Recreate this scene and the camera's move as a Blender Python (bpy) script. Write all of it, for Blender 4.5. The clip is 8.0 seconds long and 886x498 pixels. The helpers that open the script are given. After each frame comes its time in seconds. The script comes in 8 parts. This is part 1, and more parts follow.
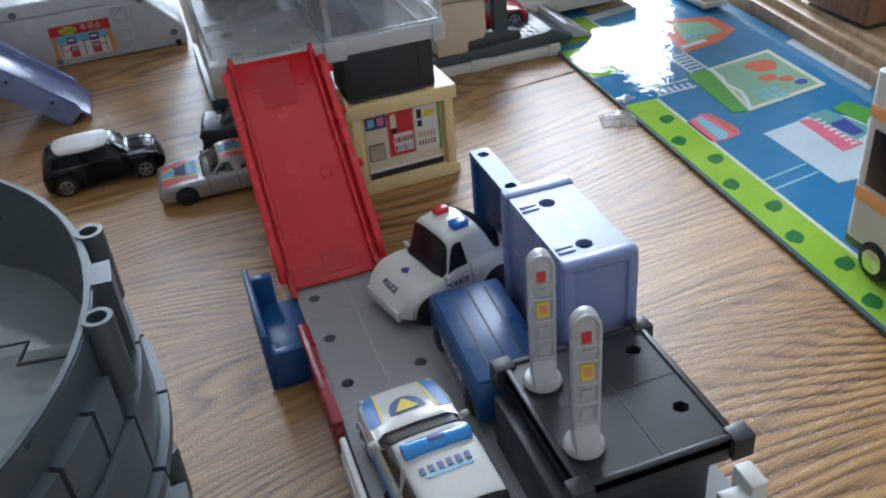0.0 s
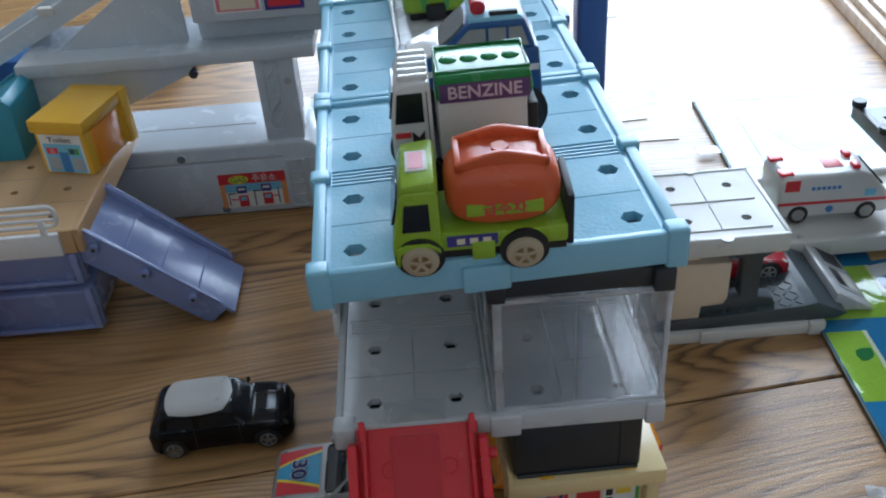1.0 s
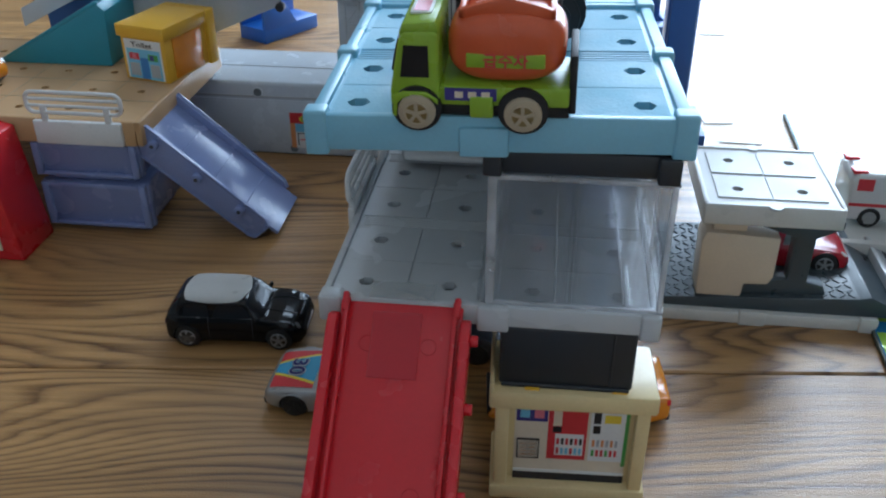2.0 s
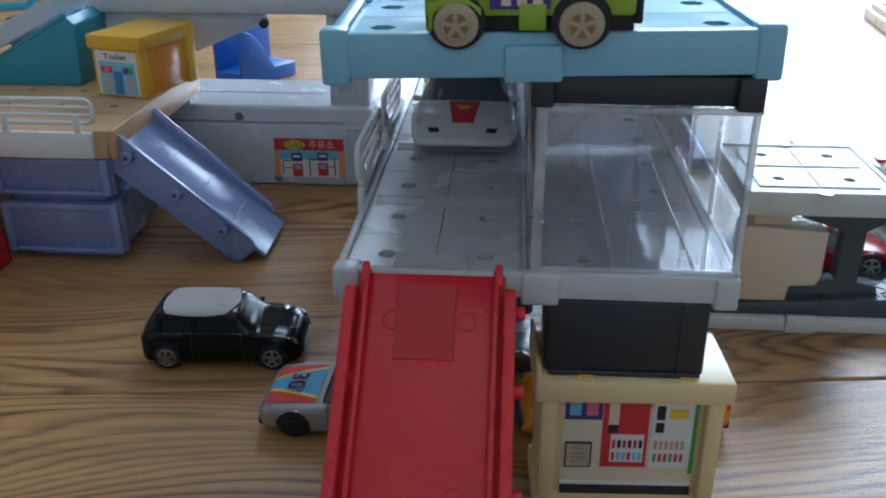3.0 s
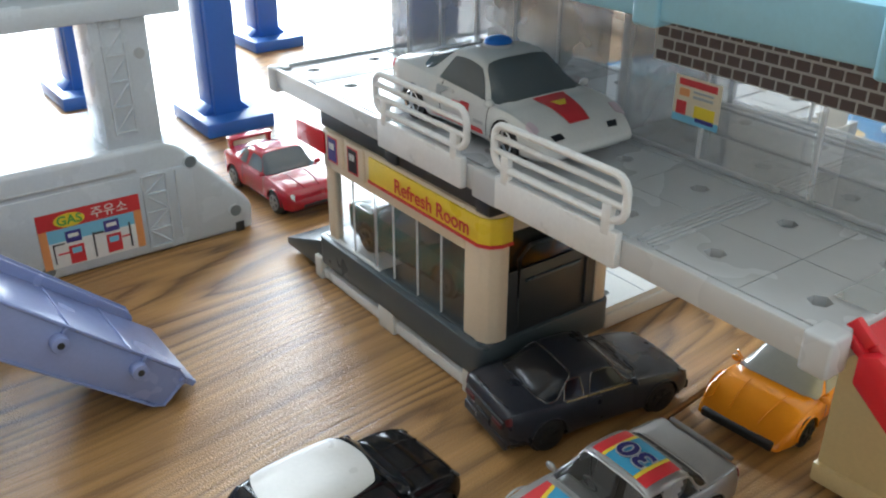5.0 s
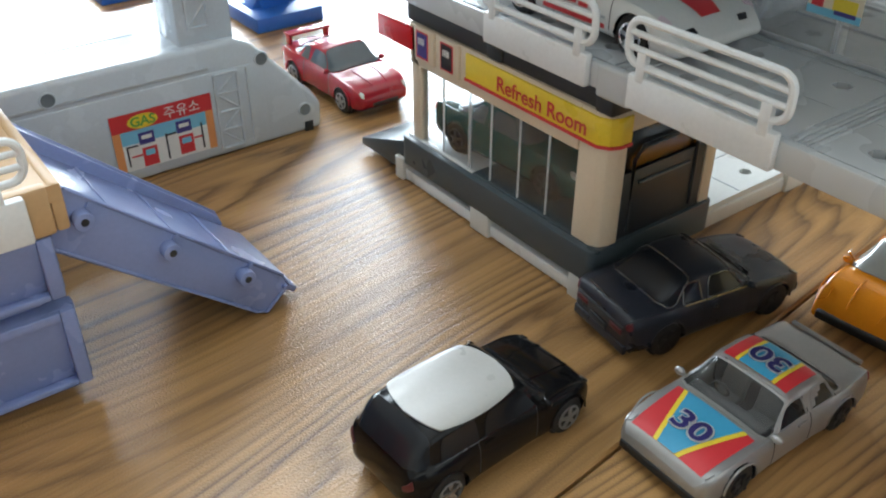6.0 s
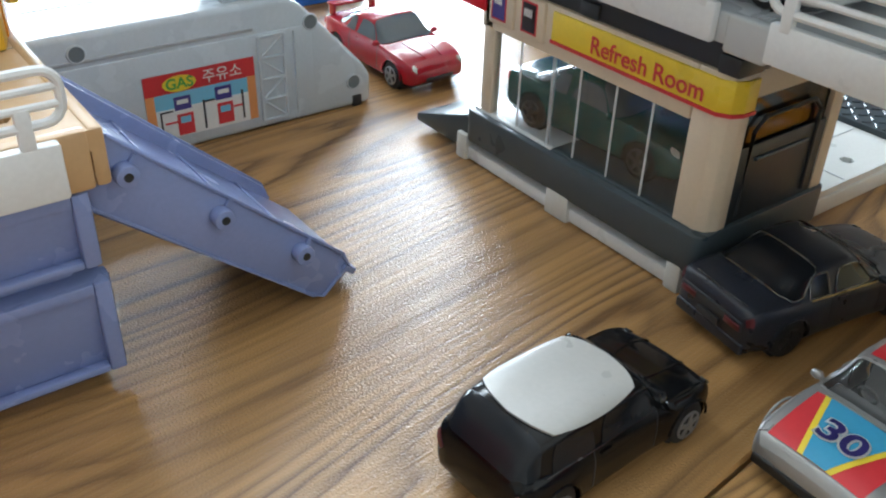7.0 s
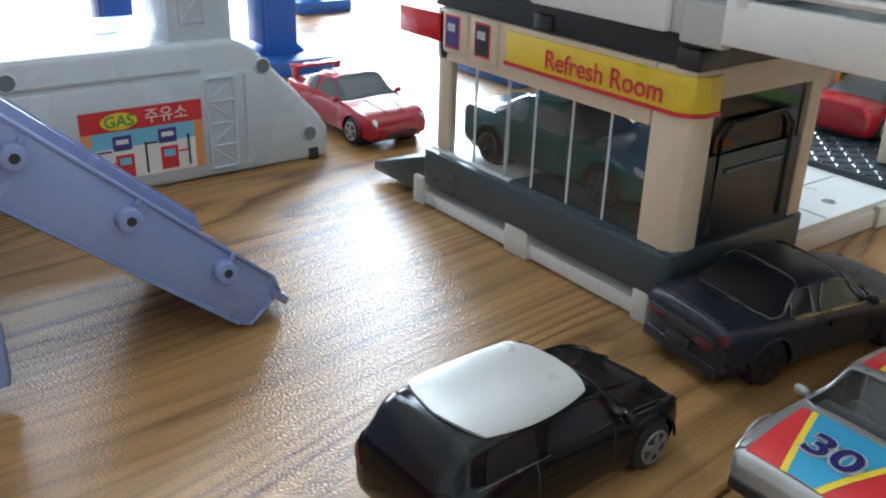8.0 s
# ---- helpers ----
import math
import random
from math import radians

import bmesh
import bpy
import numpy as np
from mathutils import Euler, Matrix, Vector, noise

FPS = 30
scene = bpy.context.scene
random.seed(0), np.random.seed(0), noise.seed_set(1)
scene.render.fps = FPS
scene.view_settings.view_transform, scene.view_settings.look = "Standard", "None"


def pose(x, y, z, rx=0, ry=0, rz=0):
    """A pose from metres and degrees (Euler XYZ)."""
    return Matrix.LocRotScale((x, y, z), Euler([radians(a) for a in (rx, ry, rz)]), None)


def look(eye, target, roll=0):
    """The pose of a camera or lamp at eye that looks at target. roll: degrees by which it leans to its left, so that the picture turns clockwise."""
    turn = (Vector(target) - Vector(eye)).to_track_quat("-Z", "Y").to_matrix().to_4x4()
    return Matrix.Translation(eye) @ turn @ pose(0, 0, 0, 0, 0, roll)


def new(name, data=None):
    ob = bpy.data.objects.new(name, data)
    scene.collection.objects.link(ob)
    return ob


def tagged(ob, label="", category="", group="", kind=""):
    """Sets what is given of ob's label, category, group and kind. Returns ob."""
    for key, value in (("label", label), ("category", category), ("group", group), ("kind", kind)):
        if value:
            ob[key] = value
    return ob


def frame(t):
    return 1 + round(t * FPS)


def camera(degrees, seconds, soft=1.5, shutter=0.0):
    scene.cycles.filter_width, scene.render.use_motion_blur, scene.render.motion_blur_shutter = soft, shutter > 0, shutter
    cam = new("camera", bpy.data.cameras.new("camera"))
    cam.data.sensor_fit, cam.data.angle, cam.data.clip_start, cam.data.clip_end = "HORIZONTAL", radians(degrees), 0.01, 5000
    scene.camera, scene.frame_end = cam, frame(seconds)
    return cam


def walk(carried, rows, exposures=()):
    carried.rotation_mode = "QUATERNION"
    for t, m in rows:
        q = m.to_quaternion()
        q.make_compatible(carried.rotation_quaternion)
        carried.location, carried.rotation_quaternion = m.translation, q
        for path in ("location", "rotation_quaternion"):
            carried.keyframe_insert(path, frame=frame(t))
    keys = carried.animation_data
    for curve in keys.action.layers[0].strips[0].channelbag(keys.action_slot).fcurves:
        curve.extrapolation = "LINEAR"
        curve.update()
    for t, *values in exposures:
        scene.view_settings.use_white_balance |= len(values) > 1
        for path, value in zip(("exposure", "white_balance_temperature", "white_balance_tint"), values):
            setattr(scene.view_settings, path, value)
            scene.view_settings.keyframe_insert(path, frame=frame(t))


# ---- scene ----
cam = camera(52.05, 8.0, soft=2.1)
PATH = [
    (0, (-0.02940, -0.40919, 0.23050), (0.4355, 1.1909, -0.8756), -5.54),
    (0.1, (-0.02747, -0.39176, 0.23610), (0.3980, 1.2083, -0.8859), -5.26),
    (0.2, (-0.02553, -0.37433, 0.24171), (0.3509, 1.2372, -0.8813), -5.11),
    (0.3, (-0.02360, -0.35691, 0.24731), (0.3186, 1.2546, -0.8867), -5.57),
    (0.5, (-0.01553, -0.31609, 0.26400), (0.2700, 1.2991, -0.8803), -4.86),
    (0.7, (-0.00233, -0.27924, 0.27720), (0.1888, 1.3611, -0.8510), -4.67),
    (1, (0.02384, -0.22847, 0.30047), (0.0490, 1.4210, -0.8304), -4.28),
    (1.2, (0.03657, -0.20338, 0.32101), (-0.0282, 1.4466, -0.8074), -3.68),
    (1.3, (0.03904, -0.19925, 0.32928), (-0.0779, 1.4487, -0.7979), -3.58),
    (1.5, (0.03899, -0.21100, 0.31281), (-0.1342, 1.4338, -0.8117), -2.31),
    (1.8, (0.04827, -0.24176, 0.27083), (-0.1511, 1.4146, -0.8323), -1.15),
    (2, (0.05713, -0.25375, 0.24878), (-0.1517, 1.4516, -0.7751), -0.10),
    (2.2, (0.06590, -0.25592, 0.22664), (-0.1636, 1.5054, -0.6926), -0.52),
    (3.3, (0.00959, -0.22075, 0.18572), (0.0145, 1.5974, -0.6475), 0.16),
    (3.5, (-0.00929, -0.20956, 0.18061), (0.1849, 1.5956, -0.6582), 0.92),
    (4, (-0.06195, -0.17304, 0.18176), (0.5319, 1.5383, -0.6661), -0.56),
    (4.2, (-0.08684, -0.15576, 0.18766), (0.6590, 1.4874, -0.6748), -1.08),
    (4.5, (-0.11993, -0.12900, 0.18508), (0.8176, 1.4074, -0.6870), -0.97),
    (5, (-0.16528, -0.08876, 0.18003), (0.8866, 1.3524, -0.7236), 0.12),
    (5.2, (-0.17716, -0.07849, 0.17754), (0.8536, 1.3305, -0.7984), 0.01),
    (6.3, (-0.19337, -0.05365, 0.17838), (0.7998, 1.2768, -0.9367), 0.15),
    (6.5, (-0.19657, -0.04628, 0.18082), (0.7971, 1.2790, -0.9400), 0.50),
    (7, (-0.19442, -0.02593, 0.14998), (0.8170, 1.3204, -0.9290), 1.85),
    (7.3, (-0.19242, -0.02455, 0.12943), (0.8578, 1.3818, -0.8294), 1.79),
    (7.5, (-0.18648, -0.02508, 0.11904), (0.8964, 1.4138, -0.7510), 1.99),
    (8, (-0.17779, -0.02956, 0.11256), (0.9130, 1.4339, -0.7050), 1.69),
]
EXPOSURES = [(0.0, -0.22, 5750, 10), (0.5, 0.0, 5950, 9), (1.0, -0.62, 5500, 8), (1.5, -1.16, 5450, 7), (2.0, -0.54, 5300, 6), (3.5, -0.5, 5250, 8), (4.0, 0.09, 5600, 8), (4.5, 0.44, 5900, 8), (5.0, 0.76, 6050, 6), (7.0, 0.72, 5880, 5), (8.0, 0.74, 5680, 5)]
WINDOW_POWER = 93.0
WX0, WX1, WZ0, WZ1 = -0.30, 1.22, 0.06, 1.62
walk(cam, [(t, look(eye, target, roll)) for t, eye, target, roll in PATH], EXPOSURES)

# ---- world and light: a bright, wide balcony window on the far side of the room ----
world = bpy.data.worlds.new("sky_world")
scene.world = world
world.use_nodes = True
wn = world.node_tree.nodes
sky = wn.new("ShaderNodeTexSky")
sky.sky_type, sky.sun_disc = "NISHITA", False
sky.sun_elevation, sky.sun_rotation = radians(38), radians(20)
wn["Background"].inputs["Strength"].default_value = 0.10
world.node_tree.links.new(sky.outputs["Color"], wn["Background"].inputs["Color"])

sun_data = bpy.data.lights.new("sun", "SUN")
sun_data.energy, sun_data.angle, sun_data.color = 0.5, radians(14), (1.0, 0.98, 0.95)
sun = new("sun", sun_data)
sun.matrix_world = look((0.9, 2.4, 2.0), (0.0, 0.0, 0.0))

win_data = bpy.data.lights.new("window_light", "AREA")
win_data.shape, win_data.size, win_data.size_y = "RECTANGLE", WX1 - WX0 - 0.1, WZ1 - WZ0 - 0.1
win_data.energy, win_data.color = WINDOW_POWER, (0.86, 0.94, 1.0)
window_light = new("window_light", win_data)
window_light.matrix_world = look(((WX0 + WX1) / 2, 1.50, (WZ0 + WZ1) / 2), ((WX0 + WX1) / 2, 0.0, (WZ0 + WZ1) / 2))

from mathutils.bvhtree import BVHTree

# ---- materials ----
def mat(name, col, rough=0.35, metal=0.0, var=0.045, scale=60.0, bump=0.05, coat=0.0, spec=0.5):
    """A moulded or painted surface: two scales of colour variation, uneven gloss, fine relief."""
    m = bpy.data.materials.new(name)
    m.use_nodes = True
    nt = m.node_tree
    n, l = nt.nodes, nt.links
    b = n["Principled BSDF"]
    b.inputs["Metallic"].default_value = metal
    b.inputs["Specular IOR Level"].default_value = spec
    b.inputs["Coat Weight"].default_value = coat
    tc = n.new("ShaderNodeTexCoord")
    big, small = n.new("ShaderNodeTexNoise"), n.new("ShaderNodeTexNoise")
    big.inputs["Scale"].default_value, big.inputs["Detail"].default_value = scale, 3
    small.inputs["Scale"].default_value, small.inputs["Detail"].default_value = scale * 14, 2
    for t in (big, small):
        l.new(tc.outputs["Object"], t.inputs["Vector"])
    add = n.new("ShaderNodeMath")
    add.operation = "ADD"
    l.new(big.outputs["Fac"], add.inputs[0])
    l.new(small.outputs["Fac"], add.inputs[1])
    mix = n.new("ShaderNodeMix")
    mix.data_type = "RGBA"
    mix.inputs["A"].default_value = (*[c * (1 - var) for c in col], 1)
    mix.inputs["B"].default_value = (*[min(1, c * (1 + var)) for c in col], 1)
    rng = n.new("ShaderNodeMapRange")
    rng.inputs["From Min"].default_value, rng.inputs["From Max"].default_value = 0.6, 1.4
    l.new(add.outputs[0], rng.inputs["Value"])
    l.new(rng.outputs[0], mix.inputs["Factor"])
    l.new(mix.outputs["Result"], b.inputs["Base Color"])
    rr = n.new("ShaderNodeMapRange")
    rr.inputs["From Min"].default_value, rr.inputs["From Max"].default_value = 0.3, 0.7
    rr.inputs["To Min"].default_value, rr.inputs["To Max"].default_value = rough * 0.8, min(1, rough * 1.25)
    l.new(big.outputs["Fac"], rr.inputs["Value"])
    l.new(rr.outputs[0], b.inputs["Roughness"])
    if bump:
        bp = n.new("ShaderNodeBump")
        bp.inputs["Strength"].default_value, bp.inputs["Distance"].default_value = bump, 0.0004
        l.new(small.outputs["Fac"], bp.inputs["Height"])
        l.new(bp.outputs[0], b.inputs["Normal"])
    return m


def clear_mat(name, col, rough=0.04, haze=0.05, edge=0.75, tint=(0.96, 0.965, 0.97)):
    """Thin clear plastic: see-through, a little milky, glossier at grazing angles."""
    m = bpy.data.materials.new(name)
    m.use_nodes = True
    n, l = m.node_tree.nodes, m.node_tree.links
    n.remove(n["Principled BSDF"])
    tr, df, gl = n.new("ShaderNodeBsdfTransparent"), n.new("ShaderNodeBsdfDiffuse"), n.new("ShaderNodeBsdfGlossy")
    tr.inputs["Color"].default_value = (*tint, 1)
    df.inputs["Color"].default_value = (*col, 1)
    gl.inputs["Roughness"].default_value = rough
    milky, shiny = n.new("ShaderNodeMixShader"), n.new("ShaderNodeMixShader")
    tc, ns, hz = n.new("ShaderNodeTexCoord"), n.new("ShaderNodeTexNoise"), n.new("ShaderNodeMapRange")
    ns.inputs["Scale"].default_value, ns.inputs["Detail"].default_value = 45.0, 4.0
    l.new(tc.outputs["Object"], ns.inputs["Vector"])
    hz.inputs["From Min"].default_value, hz.inputs["From Max"].default_value = 0.3, 0.7
    hz.inputs["To Min"].default_value, hz.inputs["To Max"].default_value = haze * 0.6, haze * 1.5
    l.new(ns.outputs["Fac"], hz.inputs["Value"])
    l.new(hz.outputs[0], milky.inputs[0])
    l.new(tr.outputs[0], milky.inputs[1])
    l.new(df.outputs[0], milky.inputs[2])
    lw, pw, ma = n.new("ShaderNodeLayerWeight"), n.new("ShaderNodeMath"), n.new("ShaderNodeMath")
    lw.inputs["Blend"].default_value = 0.5
    pw.operation, pw.inputs[1].default_value = "POWER", 3.5
    ma.operation, ma.inputs[1].default_value, ma.inputs[2].default_value = "MULTIPLY_ADD", edge, 0.035
    l.new(lw.outputs["Facing"], pw.inputs[0])
    l.new(pw.outputs[0], ma.inputs[0])
    l.new(ma.outputs[0], shiny.inputs[0])
    l.new(milky.outputs[0], shiny.inputs[1])
    l.new(gl.outputs[0], shiny.inputs[2])
    l.new(shiny.outputs[0], n["Material Output"].inputs["Surface"])
    return m


def wood_mat(name, light, dark, rough, lines=(0.0, 170.0), warp=34.0, spread=(2.2, 7.5), spec=0.5):
    """Printed oak board: fine growth lines that run straight and bend into arches, pores and a grainy emboss."""
    m = bpy.data.materials.new(name)
    m.use_nodes = True
    n, l = m.node_tree.nodes, m.node_tree.links
    b = n["Principled BSDF"]
    b.inputs["Specular IOR Level"].default_value = spec
    b.inputs["Roughness"].default_value = rough

    def math_node(op, *ins):
        k = n.new("ShaderNodeMath")
        k.operation = op
        for i, v in enumerate(ins):
            if isinstance(v, (int, float)):
                k.inputs[i].default_value = v
            else:
                l.new(v, k.inputs[i])
        return k.outputs[0]

    tc, oi = n.new("ShaderNodeTexCoord"), n.new("ShaderNodeObjectInfo")
    comb, shift = n.new("ShaderNodeCombineXYZ"), n.new("ShaderNodeVectorMath")
    for i in range(3):
        l.new(oi.outputs["Random"], comb.inputs[i])
    shift.operation = "MULTIPLY_ADD"
    shift.inputs[1].default_value = (7.0, 3.0, 0.0)
    l.new(comb.outputs[0], shift.inputs[0])
    l.new(tc.outputs["Object"], shift.inputs[2])

    def noise(scale, detail=2.0):
        mp, t = n.new("ShaderNodeMapping"), n.new("ShaderNodeTexNoise")
        mp.inputs["Scale"].default_value = scale
        t.inputs["Scale"].default_value, t.inputs["Detail"].default_value = 1.0, detail
        l.new(shift.outputs[0], mp.inputs["Vector"])
        l.new(mp.outputs[0], t.inputs["Vector"])
        return t.outputs["Fac"]

    sep = n.new("ShaderNodeSeparateXYZ")
    l.new(shift.outputs[0], sep.inputs[0])
    along = math_node("MULTIPLY_ADD", sep.outputs[0], lines[0], math_node("MULTIPLY", sep.outputs[1], lines[1]))
    bend = math_node("MULTIPLY_ADD", noise((spread[0], spread[1], 1.0), 1.0), warp, along)
    phase = math_node("MULTIPLY_ADD", noise((4.0, 42.0, 1.0), 3.0), 4.6, bend)
    saw = math_node("FRACT", phase)
    ring = n.new("ShaderNodeValToRGB")
    e = ring.color_ramp.elements
    e[0].position, e[0].color = 0.0, (0.6, 0.6, 0.6, 1)
    e[1].position, e[1].color = 1.0, (0.6, 0.6, 0.6, 1)
    for p, v in ((0.10, 0.0), (0.26, 0.38), (0.54, 0.92), (0.80, 1.0)):
        k = e.new(p)
        k.color = (v, v, v, 1)
    l.new(saw, ring.inputs[0])
    strength = n.new("ShaderNodeMapRange")
    strength.inputs["From Min"].default_value, strength.inputs["From Max"].default_value = 0.36, 0.64
    strength.inputs["To Min"].default_value, strength.inputs["To Max"].default_value = 0.30, 0.98
    l.new(noise((3.0, 22.0, 1.0), 2.0), strength.inputs["Value"])
    lines_ = math_node("MULTIPLY", math_node("SUBTRACT", ring.outputs[0], 0.74), strength.outputs[0])
    pore = noise((38.0, 900.0, 60.0), 2.0)
    wide = noise((2.2, 26.0, 1.0), 2.0)
    streak = noise((3.5, 120.0, 1.0), 3.0)
    f = math_node("MULTIPLY_ADD", pore, 0.50, lines_)
    f = math_node("MULTIPLY_ADD", wide, 0.70, f)
    f = math_node("MULTIPLY_ADD", streak, 1.25, f)
    f = math_node("ADD", f, -0.57)
    clampf = n.new("ShaderNodeClamp")
    l.new(f, clampf.inputs[0])
    mix = n.new("ShaderNodeMix")
    mix.data_type = "RGBA"
    mix.inputs["A"].default_value, mix.inputs["B"].default_value = (*dark, 1), (*light, 1)
    l.new(clampf.outputs[0], mix.inputs["Factor"])
    l.new(mix.outputs["Result"], b.inputs["Base Color"])
    fine = n.new("ShaderNodeTexNoise")
    fine.inputs["Scale"].default_value, fine.inputs["Detail"].default_value = 1500.0, 1.0
    l.new(tc.outputs["Object"], fine.inputs["Vector"])
    relief = math_node("MULTIPLY_ADD", pore, 0.8, math_node("MULTIPLY_ADD", lines_, 0.30, fine.outputs["Fac"]))
    bp = n.new("ShaderNodeBump")
    bp.inputs["Strength"].default_value, bp.inputs["Distance"].default_value = 0.50, 0.0005
    l.new(relief, bp.inputs["Height"])
    l.new(bp.outputs[0], b.inputs["Normal"])
    return m


OAK = wood_mat("oak_laminate", (0.49, 0.280, 0.104), (0.125, 0.060, 0.021), 0.29, warp=44.0, spec=0.62)
OAK_TRIM = wood_mat("oak_trim", (0.46, 0.32, 0.18), (0.28, 0.17, 0.09), 0.35, lines=(180.0, 0.0), warp=12.0, spread=(5.0, 1.3))
BROWN_WOOD = wood_mat("brown_wood", (0.30, 0.15, 0.08), (0.14, 0.065, 0.03), 0.4)
WALL = mat("wall_paint", (0.70, 0.68, 0.64), 0.7, scale=8)
CEIL = mat("ceiling_paint", (0.80, 0.80, 0.78), 0.8, scale=8)
FRAME_W = mat("window_frame_white", (0.75, 0.76, 0.77), 0.4)
GREY = mat("grey_plastic", (0.56, 0.575, 0.59), 0.27, var=0.02, scale=25)
# deck grey darkened for the front plate, its dimmer light put into colour
SHADEDGREY = mat("shaded_grey_plastic", (0.31, 0.32, 0.33), 0.38)
GASGREY = mat("station_grey_plastic", (0.58, 0.63, 0.68), 0.24)
SKYBLUE = mat("sky_blue_plastic", (0.27, 0.53, 0.68), 0.34, bump=0.12)
RED = mat("red_plastic", (0.66, 0.022, 0.034), 0.24)
red_shader = RED.node_tree.nodes["Principled BSDF"]
red_shader.inputs["Subsurface Weight"].default_value = 0.35
red_shader.inputs["Subsurface Radius"].default_value = (1.0, 0.15, 0.1)
red_shader.inputs["Subsurface Scale"].default_value = 0.004
DKRED = mat("dark_red_plastic", (0.27, 0.012, 0.030), 0.3)
TAILRED = mat("worn_tail_light_red", (0.10, 0.012, 0.018), 0.35)
PURPLE = mat("violet_blue_plastic", (0.24, 0.295, 0.54), 0.24)
BLUE = mat("blue_plastic", (0.016, 0.085, 0.255), 0.33)
LEGBLUE = mat("leg_blue_plastic", (0.03, 0.12, 0.42), 0.35)
DARK = mat("charcoal_plastic", (0.026, 0.030, 0.035), 0.40)
SLATE = mat("slate_plastic", (0.060, 0.078, 0.090), 0.32)
TOWERGREY = mat("tower_grey_plastic", (0.068, 0.088, 0.100), 0.34, coat=0.06)
BLACK = mat("black_paint", (0.006, 0.006, 0.007), 0.14, spec=0.25)
TYRE = mat("black_rubber", (0.015, 0.015, 0.016), 0.55)
NAVY = mat("dark_navy_paint", (0.018, 0.021, 0.031), 0.30, var=0.3, scale=90)
WHITE = mat("white_plastic", (0.78, 0.79, 0.80), 0.3)
WHITEP = mat("white_paint", (0.70, 0.70, 0.69), 0.17, coat=0.3)
PADGREY = mat("grey_white_plastic", (0.52, 0.51, 0.49), 0.38)
SOCKET = mat("shaded_socket_plastic", (0.16, 0.19, 0.21), 0.5)
PEARL = mat("pearl_grey_plastic", (0.50, 0.51, 0.53), 0.25)
OFFWHITE = mat("off_white_plastic", (0.66, 0.66, 0.63), 0.33)
CREAM = mat("cream_plastic", (0.74, 0.62, 0.47), 0.35)
YCREAM = mat("pale_yellow_plastic", (0.82, 0.66, 0.34), 0.33)
TAN = mat("tan_plastic", (0.57, 0.37, 0.19), 0.35)
YELLOW = mat("yellow_plastic", (0.80, 0.46, 0.03), 0.32)
BRIGHTY = mat("bright_yellow", (0.85, 0.62, 0.04), 0.3)
TEAL = mat("teal_plastic", (0.05, 0.30, 0.42), 0.35)
CYAN = mat("cyan_plastic", (0.08, 0.45, 0.62), 0.35)
LIME = mat("lime_green_plastic", (0.30, 0.46, 0.03), 0.28)
GREEN = mat("green_plastic", (0.02, 0.22, 0.05), 0.25)
ORANGE = mat("orange_plastic", (0.62, 0.11, 0.035), 0.25)
AMBER = mat("orange_paint", (0.80, 0.28, 0.012), 0.18, coat=0.3)
CARRED = mat("red_paint", (0.40, 0.012, 0.026), 0.22, coat=0.25)
CARGREEN = mat("dark_green_paint", (0.012, 0.10, 0.085), 0.16, coat=0.4)
SILVER = mat("silver_paint", (0.40, 0.40, 0.40), 0.34, metal=0.6)
SEATGREY = mat("grey_moulded_seats", (0.10, 0.10, 0.10), 0.4)
GUNMETAL = mat("dark_chrome", (0.12, 0.12, 0.12), 0.25, metal=0.8)
GILT = mat("worn_gold_paint", (0.30, 0.22, 0.09), 0.3, metal=0.6)
CHROME = mat("chrome", (0.8, 0.8, 0.82), 0.15, metal=1.0)
BEIGE = mat("beige_rubber", (0.47, 0.39, 0.27), 0.5)
WINDARK = mat("tinted_window", (0.014, 0.016, 0.020), 0.14, bump=0, spec=0.3)
ROOFWHITE = mat("matt_white_roof_paint", (0.43, 0.42, 0.40), 0.34)
TRIMGREY = mat("worn_silver_trim", (0.30, 0.30, 0.30), 0.3, metal=0.7)
SCREEN = mat("smoky_windscreen", (0.11, 0.125, 0.135), 0.10, bump=0)
PALESCREEN = mat("pale_smoky_windscreen", (0.34, 0.34, 0.32), 0.14, bump=0)
PATCHRED = mat("worn_red_patch", (0.52, 0.018, 0.03), 0.4)
WINGREY = mat("grey_window", (0.16, 0.18, 0.19), 0.1, bump=0)
WINBLUE = mat("blue_window", (0.10, 0.25, 0.40), 0.1, bump=0)
HEADL = mat("headlight_white", (0.75, 0.76, 0.72), 0.15)
REDL = mat("red_light", (0.75, 0.03, 0.04), 0.12)
BLUEL = mat("blue_light", (0.02, 0.16, 0.62), 0.12)
# same plastic as the rim, rougher; slightly darker colour stands for missing glare
SKYTILE = mat("sky_blue_textured_plastic", (0.25, 0.49, 0.63), 0.62, bump=0.5)
TOWERROAD = mat("tower_road_grey", (0.20, 0.24, 0.26), 0.15, coat=0.6, spec=0.8)
BEACON = mat("clear_blue_lens", (0.03, 0.28, 0.75), 0.08, coat=0.5)
CARGLASS = clear_mat("clear_car_glass", (0.40, 0.40, 0.40), 0.05, 0.02, 0.5, tint=(0.85, 0.86, 0.86))
SMOKE = clear_mat("dark_smoky_plastic", (0.06, 0.07, 0.075), 0.04, 0.10, 0.35, tint=(0.30, 0.31, 0.32))
HAZY = clear_mat("hazy_clear_plastic", (0.52, 0.52, 0.52), 0.10, 0.30, tint=(0.80, 0.81, 0.82))
CLEAR = clear_mat("clear_plastic", (0.75, 0.77, 0.80), 0.07, 0.09)
FROST = clear_mat("frosted_plastic", (0.80, 0.80, 0.82), 0.2, 0.38)
CLEARG = clear_mat("smoky_clear_plastic", (0.10, 0.13, 0.14), 0.04, 0.06)
